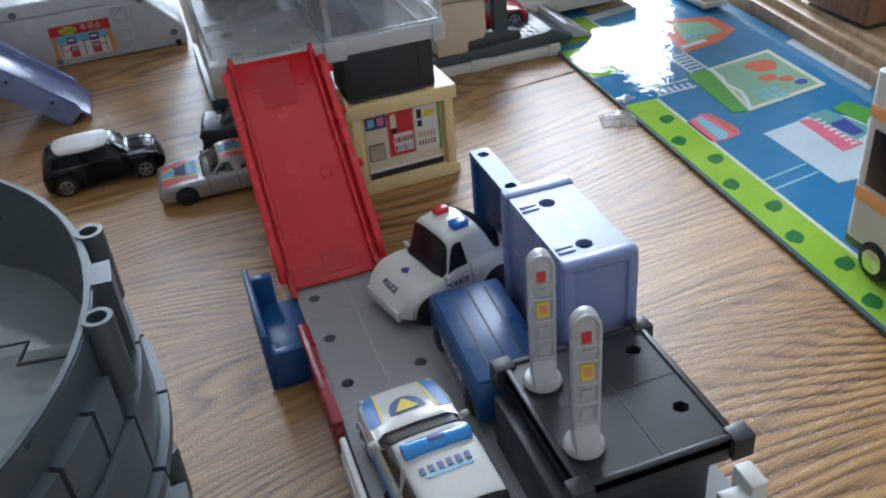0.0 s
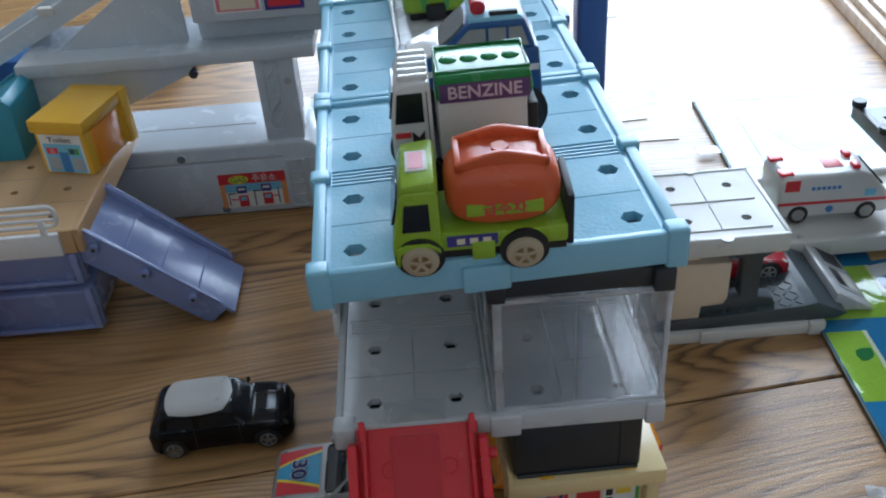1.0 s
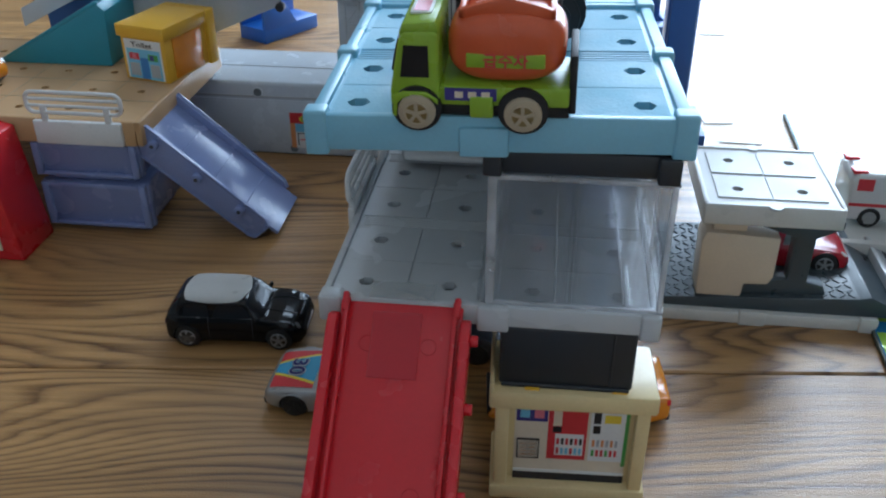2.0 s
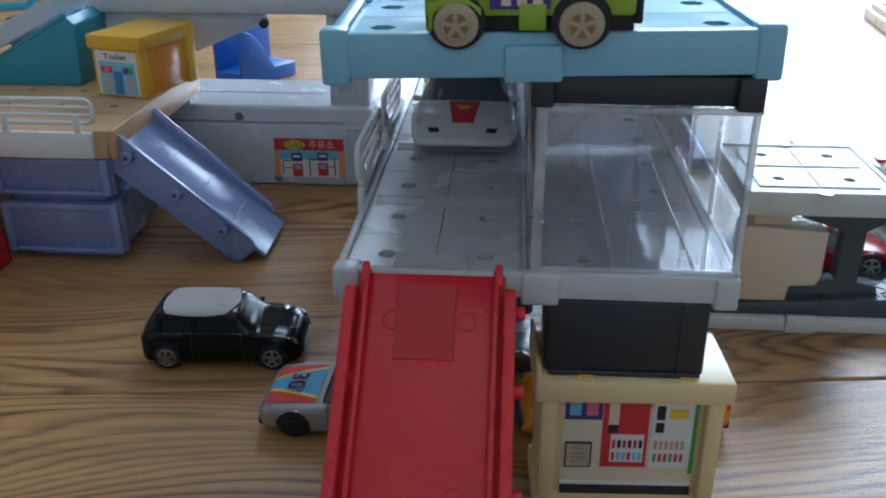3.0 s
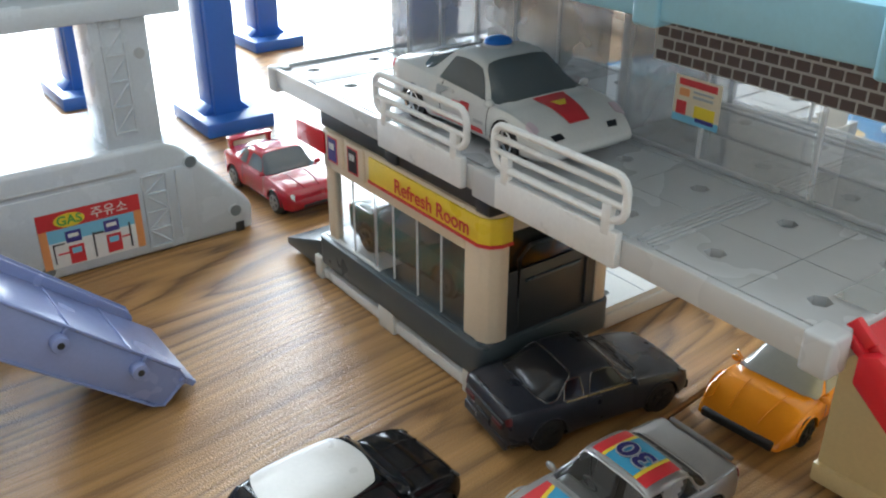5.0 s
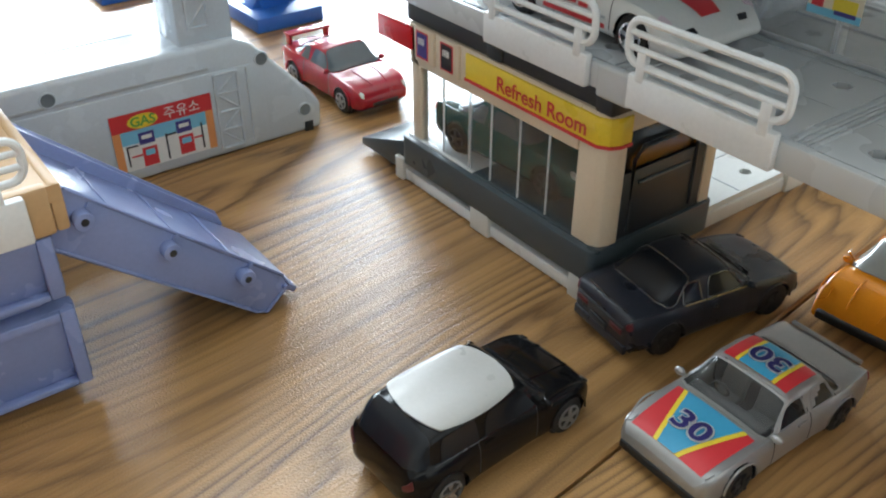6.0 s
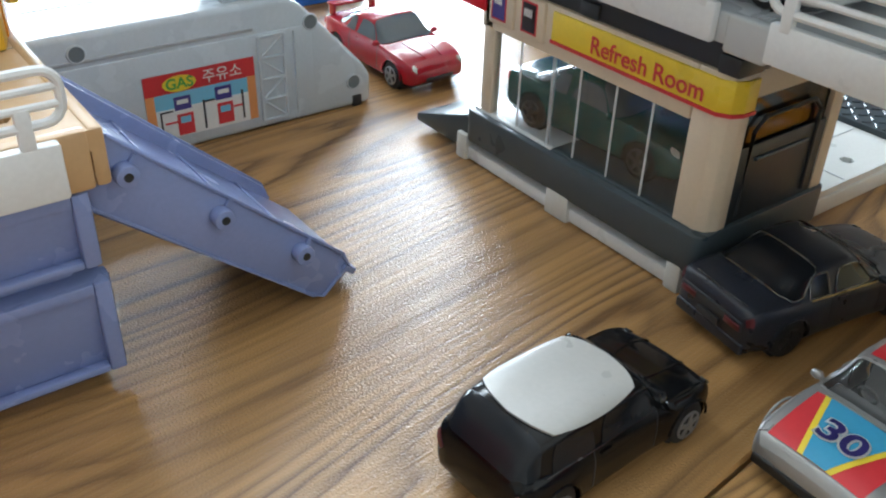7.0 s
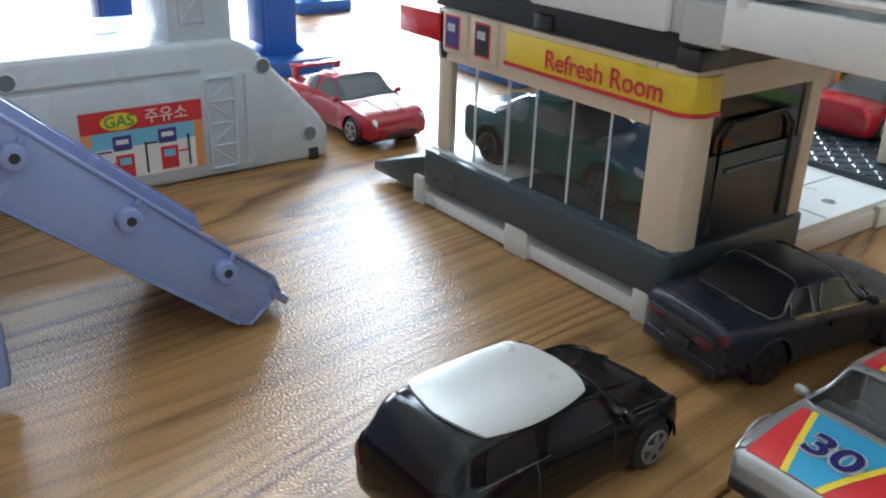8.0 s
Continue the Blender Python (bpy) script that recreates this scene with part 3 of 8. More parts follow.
# station square
mat_patch("square_print", [(0.050, 0.168), (0.072, 0.172), (0.089, 0.178), (0.125, 0.15), (0.125, 0.105), (0.052, 0.105)], M_PALE, 2)
mat_patch("square_print", [(0.084, 0.176), (0.098, 0.179), (0.106, 0.146), (0.090, 0.140)], M_TEAL, 3)
mat_patch("square_print", [(0.076, 0.173), (0.0835, 0.172), (0.090, 0.135), (0.075, 0.132)], M_PINK, 4)
for i in range(8):
    mat_patch("sleeper_print", [(0.0835, 0.1700 - i * 0.0046), (0.0880, 0.1704 - i * 0.0046), (0.0880, 0.1686 - i * 0.0046), (0.0835, 0.1682 - i * 0.0046)], M_WHITE, 5)
mat_patch("square_print", [(0.088, 0.162), (0.100, 0.164), (0.099, 0.146), (0.091, 0.145)], M_NAVY, 5)
mat_patch("lawn_print", [(0.102, 0.178), (0.115, 0.183), (0.121, 0.168), (0.106, 0.153)], M_GRASS, 4)
mat_patch("road_edge", [(0.0205, 0.122), (0.050, 0.128), (0.050, 0.1295), (0.0205, 0.1235)], M_CYAN, 2)
mat_patch("road_edge", [(0.0205, 0.112), (0.050, 0.118), (0.050, 0.1195), (0.0205, 0.1135)], M_CYAN, 2)
# shops row, white kerb strip and more town
mat_patch("shop_print", [(0.069, 0.292), (0.100, 0.299), (0.123, 0.314), (0.121, 0.346), (0.085, 0.355), (0.078, 0.345)], M_RED, 2)
mat_patch("shop_print", [(0.080, 0.306), (0.113, 0.315), (0.113, 0.338), (0.090, 0.346)], M_PARK, 3)
mat_patch("shop_print", [(0.073, 0.2995), (0.094, 0.3035), (0.094, 0.3085), (0.074, 0.3045)], M_WHITE, 4)
for i in range(4):
    mat_patch("shop_print", rect(0.084 + i * 0.0062, 0.0882 + i * 0.0062, 0.314 + i * 0.001, 0.3200 + i * 0.001), M_CYAN, 5)
mat_patch("town_patch", [(0.046, 0.396), (0.114, 0.408), (0.138, 0.460), (0.050, 0.439)], M_TAN, 2)
# white strip along the near side of the tan row
mat_patch("town_patch", [(0.042, 0.380), (0.105, 0.393), (0.108, 0.405), (0.042, 0.391)], M_WHITE, 3)
for i, m_ in enumerate((M_TEAL, M_RED, M_PARK, M_RED, M_TEAL)):
    mat_patch("house_print", [(0.056 + i * 0.0145, 0.408 + i * 0.003), (0.066 + i * 0.0145, 0.410 + i * 0.003), (0.067 + i * 0.0145, 0.434 + i * 0.003), (0.057 + i * 0.0145, 0.431 + i * 0.003)], m_, 3)
mat_patch("kerb_print", [(0.136, 0.190), (0.1465, 0.196), (0.1465, 0.281), (0.138, 0.277)], M_PALE, 2)
# pale rectangle with a light blue blob over the far end
mat_patch("far_patch", rect(0.022, 0.145, 0.50, 0.612), M_PALE, 2)
mat_patch("far_patch", blob(0.075, 0.555, 0.034, 0.045, 0.2, 18, 0.1), M_CYAN, 3)
mat_patch("roundabout_print", blob(0.033, 0.315, 0.011, 0.012), M_RED, 2)
mat_patch("roundabout_print", blob(0.033, 0.315, 0.0055, 0.006), M_CYAN, 3)

shift(play_mat, size=(0.93, 0.93, 1.0))

# clear tape and torn labels on the floor and the mat
def tape(x0, y0, w, h, rz, z, material, label):
    t = thing("tape_strip", x0, y0, z, rz=rz, label=label, category="tape")
    bm = box(bm0(), -w / 2, w / 2, -h / 2, h / 2, 0, 0.0003, 0.0001, 1)
    part("strip", bm, material, t, local=True)


def crumpled(x0, y0, w, h, rz, z, tall, seed, label):
    """A loose piece of clear tape, folded and standing up in places."""
    rnd = random.Random(seed)
    t = thing("tape_strip", x0, y0, z, rz=rz, label=label, category="tape")
    bm = bm0()
    nx, ny = 7, 5
    grid = [[bm.verts.new((w * (i / nx - 0.5), h * (j / ny - 0.5), 0.0002 + tall * rnd.random() * (math.sin(math.pi * i / nx) * math.sin(math.pi * j / ny)) ** 0.5)) for j in range(ny + 1)] for i in range(nx + 1)]
    fs = [bm.faces.new((grid[i][j], grid[i + 1][j], grid[i + 1][j + 1], grid[i][j + 1])) for i in range(nx) for j in range(ny)]
    got = bmesh.ops.extrude_face_region(bm, geom=fs)
    bmesh.ops.translate(bm, vec=(0, 0, 0.0001), verts=[g for g in got["geom"] if isinstance(g, bmesh.types.BMVert)])
    part("strip", bm, TAPE, t, local=True)

# ---- toy cars: shared builders. Local x points forwards, z up ----
SHELL = {}


def wheel(car_ob, x, y, r, wide, side, rim_mat, tyre_mat=None, spokes=5, recess=None):
    bm = cyl(bm0(), (x, y - wide if side > 0 else y, r), r, wide, "y", 22, bev=r * 0.14)
    w = part("wheel", bm, tyre_mat or TYRE, car_ob, local=True)
    f = y + 0.0002 * side
    bm = cyl(bm0(), (x, f - 0.0003 if side > 0 else f - 0.0002, r), r * 0.60, 0.0005, "y", 18)
    if recess:
        part("hub_recess", bm, recess, w, local=True)
        bm = tube(bm0(), [(x + 0.62 * r * math.cos(i * math.tau / 20), f + 0.0002 * side, r + 0.62 * r * math.sin(i * math.tau / 20)) for i in range(20)], r * 0.06, 6, True)
    for i in range(spokes):
        a = i * math.tau / spokes + 0.3
        u, v = math.cos(a), math.sin(a)
        pts = [(x + u * r * 0.1 - v * r * 0.09, r + v * r * 0.1 + u * r * 0.09), (x + u * r * 0.6 - v * r * 0.10, r + v * r * 0.6 + u * r * 0.10),
               (x + u * r * 0.6 + v * r * 0.10, r + v * r * 0.6 - u * r * 0.10), (x + u * r * 0.1 + v * r * 0.09, r + v * r * 0.1 - u * r * 0.09)]
        prism(bm, pts, "y", f, f + 0.0006 * side)
    cyl(bm, (x, f if side > 0 else f - 0.0008, r), r * 0.17, 0.0008, "y", 10)
    part("rim", bm, rim_mat, w, local=True)


def smooth_line(rows, k):
    """Points between the rows by a cubic through them."""
    out = []
    for i in range(len(rows) - 1):
        p0, p1, p2, p3 = rows[max(i - 1, 0)], rows[i], rows[i + 1], rows[min(i + 2, len(rows) - 1)]
        for j in range(k):
            t = j / k
            out.append(tuple(0.5 * (2 * b + (c - a) * t + (2 * a - 5 * b + 4 * c - d) * t * t + (3 * b - a - 3 * c + d) * t ** 3) for a, b, c, d in zip(p0, p1, p2, p3)))
    return out + [tuple(rows[-1])]


def quad_panel(corners, inset, lift, out, bow=0.0):
    """A thin curved pane inside four corners, moved out along the direction out. inset: left, right, bottom, top."""
    a, b, c, d = [Vector(p) for p in corners]
    out = Vector(out).normalized()
    bm = bm0()
    n = 6
    l, r, bo, to = inset
    grid = []
    for i in range(n + 1):
        row = []
        for j in range(n + 1):
            s_, t_ = 2 * i / n - 1, 2 * j / n - 1
            u, v = l + (1 - l - r) * (s_ * math.sqrt(1 - 0.22 * t_ * t_) + 1) / 2, bo + (1 - bo - to) * (t_ * math.sqrt(1 - 0.22 * s_ * s_) + 1) / 2
            p = a * (1 - u) * (1 - v) + b * u * (1 - v) + c * u * v + d * (1 - u) * v
            row.append(bm.verts.new(p + out * (lift + bow * math.sin(math.pi * u) * math.sin(math.pi * v))))
        grid.append(row)
    fs = [bm.faces.new((grid[i][j], grid[i + 1][j], grid[i + 1][j + 1], grid[i][j + 1])) for i in range(n) for j in range(n)]
    got = bmesh.ops.extrude_face_region(bm, geom=fs)
    bmesh.ops.translate(bm, vec=-out * (lift + 0.0008), verts=[g for g in got["geom"] if isinstance(g, bmesh.types.BMVert)])
    return bm


def drape_strip(over, pts, r):
    """A thin raised crease that follows the top of the meshes over."""
    bm = bm0()
    for o in over:
        bm.from_mesh(o.data)
    tree = BVHTree.FromBMesh(bm)
    bm.free()
    line = []
    for x, y in smooth_line(pts, 5):
        hit = tree.ray_cast(Vector((x, y, 0.2)), Vector((0, 0, -1)))[0]
        line.append((x, y, hit.z if hit else 0.01))
    return tube(bm0(), line, r, 6)


# side views of toy cars: rows of x, half width, sill, belt, top and roof half width, as shares of L / 2, W / 2, H, H, H and W / 2
HATCH = ((-1.0, .62, .28, .42, .45, .42), (-.98, .80, .18, .52, .56, .56), (-.95, .90, .14, .60, .66, .64), (-.89, .96, .12, .63, .80, .69), (-.80, .99, .12, .635, .93, .73), (-.66, 1, .12, .635, .985, .755), (-.36, 1, .12, .635, 1.0, .775),
         (-.02, 1, .12, .635, .995, .77), (.20, 1, .12, .635, .965, .75), (.33, 1, .12, .635, .82, .73), (.44, 1, .12, .635, .68, .70), (.54, .99, .12, .63, .66, .66), (.70, .985, .12, .61, .65, .62), (.86, .94, .13, .55, .59, .58), (.95, .85, .16, .45, .49, .52), (1.0, .72, .24, .35, .38, .44))
COUPE = ((-1, .78, .25, .58, .61, .5), (-.97, .90, .18, .64, .68, .60), (-.90, .95, .15, .67, .705, .64), (-.74, .98, .14, .67, .72, .66), (-.64, .99, .14, .67, .745, .66), (-.42, 1, .13, .66, .93, .67), (-.27, 1, .13, .65, .99, .70),
         (-.05, 1, .13, .65, 1.0, .70), (.08, 1, .13, .65, .965, .69), (.24, 1, .13, .64, .80, .67), (.37, 1, .13, .63, .67, .65), (.60, .985, .13, .60, .64, .64), (.82, .95, .14, .54, .58, .60), (.94, .87, .16, .46, .50, .54), (1, .74, .22, .38, .41, .46))
SALOON = ((-1, .80, .22, .57, .60, .5), (-.97, .92, .15, .64, .67, .62), (-.88, .97, .12, .66, .69, .66), (-.68, .99, .11, .66, .70, .68), (-.60, 1, .11, .655, .73, .68), (-.44, 1, .11, .65, .92, .70), (-.34, 1, .11, .645, .985, .72),
          (-.12, 1, .11, .64, 1.0, .73), (.02, 1, .11, .64, .965, .72), (.18, 1, .11, .63, .80, .70), (.33, 1, .11, .62, .665, .67), (.56, .99, .11, .60, .635, .66), (.80, .96, .12, .56, .59, .63), (.94, .90, .14, .50, .53, .58), (1, .78, .20, .40, .43, .5))
WEDGE = ((-1, .86, .30, .62, .66, .55), (-.965, .95, .20, .67, .71, .6), (-.80, 1, .14, .68, .76, .58), (-.60, 1.0, .12, .66, .845, .55), (-.40, .985, .11, .63, .93, .57), (-.22, .97, .11, .61, .985, .60), (-.06, .965, .11, .59, 1.0, .62),
         (.10, .97, .11, .58, .955, .62), (.30, .985, .11, .56, .775, .62), (.48, 1, .11, .55, .60, .62), (.62, 1, .11, .535, .56, .62), (.78, .99, .11, .47, .49, .6), (.90, .96, .12, .365, .385, .56), (.98, .90, .14, .25, .28, .5), (1, .82, .17, .21, .23, .45))
WAGON = ((-1, .82, .22, .52, .56, .6), (-.97, .93, .14, .62, .68, .66), (-.90, .98, .12, .63, .84, .70), (-.80, 1, .11, .63, .955, .74), (-.60, 1, .11, .63, .99, .76), (-.30, 1, .11, .63, 1.0, .77), (-.05, 1, .11, .63, .975, .76),
         (.10, 1, .11, .62, .85, .74), (.26, 1, .11, .62, .70, .72), (.36, 1, .11, .61, .65, .70), (.60, .985, .11, .59, .625, .66), (.80, .95, .12, .55, .58, .62), (.93, .88, .14, .48, .51, .56), (1, .74, .20, .40, .43, .48))
CHUBBY = ((-1, .66, .26, .38, .42, .42), (-.96, .82, .17, .46, .52, .50), (-.86, .94, .13, .53, .64, .56), (-.66, 1, .12, .57, .83, .62), (-.46, 1, .12, .58, .955, .70), (-.24, .985, .12, .58, 1.0, .74), (.04, .98, .12, .57, .99, .75),
          (.14, .98, .12, .56, .935, .74), (.23, .98, .12, .53, .73, .70), (.31, .985, .12, .51, .56, .62), (.42, 1, .12, .515, .55, .56), (.66, .99, .13, .49, .525, .54), (.84, .93, .14, .40, .43, .50), (.95, .82, .17, .31, .34, .46), (1, .66, .24, .27, .29, .42))


def through_rows(rows, u):
    """The point at u (rows counted from 0) on the cubic through the rows."""
    i = min(max(int(u), 0), len(rows) - 2)
    t = u - i
    p = rows[max(i - 1, 0)], rows[i], rows[i + 1], rows[min(i + 2, len(rows) - 1)]
    return [0.5 * (2 * b + (c - a) * t + (2 * a - 5 * b + 4 * c - d) * t * t + (3 * b - a - 3 * c + d) * t ** 3) for a, b, c, d in zip(*p)]


def body_surface(rows, L, W, H, flare):
    """The skin of a toy car as a function of u (along), v (0 under the sill, 5 the belt, 8 the roof's edge, 10 its middle) and the side."""
    def at(u, v, side=1):
        x, w, zb, b, top, wr = through_rows(rows, u)
        x, w, zb, b, top, wr = x * L / 2, w * W / 2, zb * H, b * H, top * H, wr * W / 2
        wide = w + sum(add * max(0.0, 1 - ((x - fx) / reach) ** 2) for fx, reach, add in flare)
        te = top - 0.10 * (top - b) - 0.010 * H
        e = w * 0.93
        half = ((0, zb), (wide * 0.80, zb), (wide * 0.97, zb + 0.12 * (b - zb)), (wide, zb + 0.45 * (b - zb)), (wide * 0.985, zb + 0.80 * (b - zb)), ((e + wide * 0.93) / 2, b),
                (e + (wr - e) * 0.14, b + 0.13 * (te - b)), (e + (wr - e) * 0.60, b + 0.62 * (te - b)), (wr, te), (wr * 0.60, top - 0.004 * H), (0, top))
        y, z = through_rows(half, v)
        return Vector((x, side * y, z))
    return at


def station(rows, share):
    """The u at which the skin reaches a share of the half length."""
    lo, hi = 0.0, len(rows) - 1.0
    for _ in range(24):
        mid = (lo + hi) / 2
        lo, hi = (mid, hi) if through_rows(rows, mid)[0] < share else (lo, mid)
    return (lo + hi) / 2


def skin_patch(skin, rows, rear, front, v0, v1, side=0, lift=0.0002, n=8, ease=0.22, depth=0.0007, bend=1.0):
    """A pane or sticker that follows the skin. rear, front: shares of the half length at v0 and at v1. side 0: right across the car from v0 to v0. bend: the share of the way to v1 at which the slant ends."""
    bm = bm0()
    grid = []
    m = n if side else 2 * n
    for i in range(n + 1):
        row = []
        for j in range(m + 1):
            p, q = 2 * i / n - 1, 2 * j / m - 1
            p, q = p * math.sqrt(1 - ease * q * q), q * math.sqrt(1 - ease * p * p)
            f = (q + 1) / 2 if side else 1 - abs(q)
            v = v0 + (v1 - v0) * f
            h = min(1.0, f / bend)
            xr, xf = rear[0] + (rear[1] - rear[0]) * h, front[0] + (front[1] - front[0]) * h
            u = station(rows, xr + (xf - xr) * (p + 1) / 2)
            s = side or (1 if q >= 0 else -1)
            o = skin(u, v, s)
            du, dv = skin(u + 0.05, v, s) - skin(u - 0.05, v, s), skin(u, v + 0.1, s) - skin(u, v - 0.1, s)
            nrm = du.cross(dv).normalized()
            mid = skin(u, 3, s)
            if nrm.dot(o - Vector((o.x, 0, mid.z))) < 0:
                nrm = -nrm
            row.append((o + nrm * lift, o - nrm * depth))
        grid.append(row)
    top = [[bm.verts.new(p[0]) for p in row] for row in grid]
    low = [[bm.verts.new(p[1]) for p in row] for row in grid]
    for i in range(n):
        for j in range(m):
            bm.faces.new((top[i][j], top[i + 1][j], top[i + 1][j + 1], top[i][j + 1]))
    edge = [(i, 0) for i in range(n)] + [(n, j) for j in range(m)] + [(i, m) for i in range(n, 0, -1)] + [(0, j) for j in range(m, 0, -1)]
    for (a, b), (c, d) in zip(edge, edge[1:] + edge[:1]):
        bm.faces.new((top[a][b], top[c][d], low[c][d], low[a][b]))
    return bm, [grid[i][j][0] for i, j in edge]


def toy_car(name, at, rz, L, W, H, paint, label, rows, screen=(0.02, 0.40), rear=(-0.62, -0.36), sides=((-0.52, -0.10), (-0.06, 0.30)), wheel_r=0.0058, wheels=(-0.60, 0.62), rim=None, window=None,
            group="toy cars on the floor", category="toy car", arch=0.03, seats=None, trim=None, lamps=None, tails=None, lamp=(0.84, 0.93), roof=None, bumper=None, doors=(-0.32, 0.30), lean=0.10, gap=0.0009):
    """A die-cast or plastic toy car: one smooth skin with wheel openings, panes set into it, wheels, lamps and door lines."""
    c = thing(name, *at, rz=rz, label=label, category=category, group=group)
    a, w = L / 2, W / 2
    skin = body_surface(rows, L, W, H, [(wx * a, wheel_r * 2.0, arch * w) for wx in wheels])
    nu, nv = (len(rows) - 1) * 5, 33

    def open_at(u, v):
        """Whether a see-through car has no skin here: side windows, windscreen and rear window."""
        x = through_rows(rows, u)[0]
        f = (v - 5.5) / 2.1
        if 0 <= f <= 1 and any(x0 + lean * f * 0.6 < x < x1 - lean * f * 1.6 for x0, x1 in sides):
            return True
        h = min(1.0, max(0.0, v - 6.1) / 1.95)
        front = screen[1] - 0.11 + (screen[0] + 0.03 - screen[1] + 0.11) * h
        back = rear[0] + 0.13 + (rear[1] - 0.03 - rear[0] - 0.13) * h
        return v > 6.4 and (front < x < screen[1] - 0.04 or rear[0] + 0.04 < x < back)

    bm = bm0()
    ring = []
    for i in range(nu + 1):
        u = i * (len(rows) - 1) / nu
        half = [skin(u, 10 * j / nv) for j in range(nv + 1)]
        full = half + [Vector((p.x, -p.y, p.z)) for p in half[-2:0:-1]]
        ring.append([bm.verts.new(p) for p in full])
    k = len(ring[0])
    R = wheel_r + gap
    for i in range(nu):
        for j in range(k):
            quad = (ring[i][j], ring[i][(j + 1) % k], ring[i + 1][(j + 1) % k], ring[i + 1][j])
            m = (quad[0].co + quad[2].co) / 2
            if abs(m.y) > 0.5 * w and any(math.hypot(m.x - wx * a, m.z - wheel_r) < R for wx in wheels):
                continue
            jj = j + 0.5 if j < nv else k - j - 0.5
            if seats and open_at((i + 0.5) * (len(rows) - 1) / nu, 10 * jj / nv):
                continue
            bm.faces.new(quad)
    bm.faces.new(ring[0])
    bm.faces.new(ring[-1])
    bmesh.ops.delete(bm, geom=[v for v in bm.verts if not v.link_faces], context="VERTS")
    for v in bm.verts:
        if v.is_boundary and abs(v.co.y) > 0.5 * w and v.co.z < wheel_r + R * 1.1:
            for wx in wheels:
                d = math.hypot(v.co.x - wx * a, v.co.z - wheel_r)
                if 0.6 * R < d < 1.5 * R:
                    v.co.x, v.co.z = wx * a + (v.co.x - wx * a) * R / d, max(wheel_r + (v.co.z - wheel_r) * R / d, 0.0006)
    shell = part("body", bm, paint, c, local=True, sharp=48)
    SHELL[c.name] = (shell, shell)
    g = window or WINDARK
    for nm, lo, hi, v0 in (("windscreen", (screen[1] - 0.13, screen[0] + 0.01), (screen[1] - 0.05, screen[1]), 6.1), ("rear_window", (rear[0] + 0.05, rear[0]), (rear[0] + 0.15, rear[1] - 0.01), 6.2)):
        bm, edge = skin_patch(skin, rows, lo, hi, v0, 10, 0, 0.0002 if not seats else -0.0001, 10, 0.10, bend=0.5)
        part(nm, bm, g, c, local=True)
        if trim:
            part("window_trim", tube(bm0(), edge, 0.0003, 6, True), trim, c, local=True)
    for s in (-1, 1):
        for i, (x0, x1) in enumerate(sides):
            bm, edge = skin_patch(skin, rows, (x0, x0 + lean * 0.6), (x1, x1 - lean * 1.6 * (1 if i == len(sides) - 1 else 0.1)), 5.45, 7.65, s, 0.0002 if not seats else -0.0001, 6, 0.12)
            part("side_window", bm, g, c, local=True)
            if trim:
                part("window_trim", tube(bm0(), edge, 0.0003, 6, True), trim, c, local=True)
        for x in doors:
            part("door_line", skin_patch(skin, rows, (x - 0.004, x - 0.004), (x + 0.004, x + 0.004), 1.9, 5.3, s, 0.00008, 6, 0.0, 0.0004)[0], P_BLACK, c, local=True)
        part("door_handle", skin_patch(skin, rows, (doors[0] + 0.06, doors[0] + 0.06), (doors[0] + 0.16, doors[0] + 0.16), 4.25, 4.5, s, 0.0005, 4, 0.1)[0], paint, c, local=True)
        m = skin(station(rows, screen[1] - 0.10), 5.6, s)
        part("side_mirror", ball(ball(bm0(), m + Vector((0.0004, s * 0.0016, 0.0007)), 0.0014, 0.75, 1.25, 0.85, 10, 7), m + Vector((0, s * 0.0004, 0)), 0.0008, 1, 1.6, 0.6, 8, 6), paint, c, local=True)
        part("headlight", skin_patch(skin, rows, (lamp[0] + 0.04, lamp[0]), (lamp[1] + 0.02, lamp[1] - 0.01), 4.7, 6.6, s, 0.0004, 6, 0.2)[0], lamps or HEADL, c, local=True)
        part("tail_light", skin_patch(skin, rows, (-0.992, -0.992), (-0.955, -0.955), 3.9, 4.9, s, 0.0003, 5, 0.15)[0], tails or REDL, c, local=True)
        for wx in wheels:
            wy = s * (w * (1 + arch) - 0.0004)
            well = cyl(bm0(), (wx * a, s * w * 0.50 if s > 0 else -w * 0.90, wheel_r), R * 0.985, w * 0.40, "y", 24)
            part("wheel_well", well, TYRE, c, local=True)
            lip = [(wx * a + R * math.cos(q), s * w * (1 + arch) * 0.985, wheel_r + R * math.sin(q)) for q in [math.pi * t_ / 14 for t_ in range(15)]]
            part("arch_lip", tube(bm0(), lip, 0.00035, 6), paint, c, local=True)
            wheel(c, wx * a, wy, wheel_r, 0.0045, s, rim or CHROME, spokes=5, recess=None if rim is TYRE else TYRE)
    part("chassis", box(bm0(), -a * 0.93, a * 0.90, -w * 0.80, w * 0.80, 0.10 * H, 0.22 * H, 0.0006), TYRE, c, local=True)
    if bumper:
        for x0, x1, sh in ((a * 0.955, a * 1.015, 0.80), (-a * 1.015, -a * 0.965, 0.84)):
            part("bumper", box(bm0(), x0, x1, -w * sh, w * sh, 0.14 * H, 0.28 * H, 0.0009, 3), bumper, c, local=True)
    if roof:
        part("roof", skin_patch(skin, rows, (rear[1] + 0.03, rear[1] + 0.01), (screen[0] - 0.03, screen[0] + 0.01), 7.80, 10, 0, 0.0006, 12, 0.30, 0.0010)[0], roof, c, "glossy white roof", local=True, sharp=50)
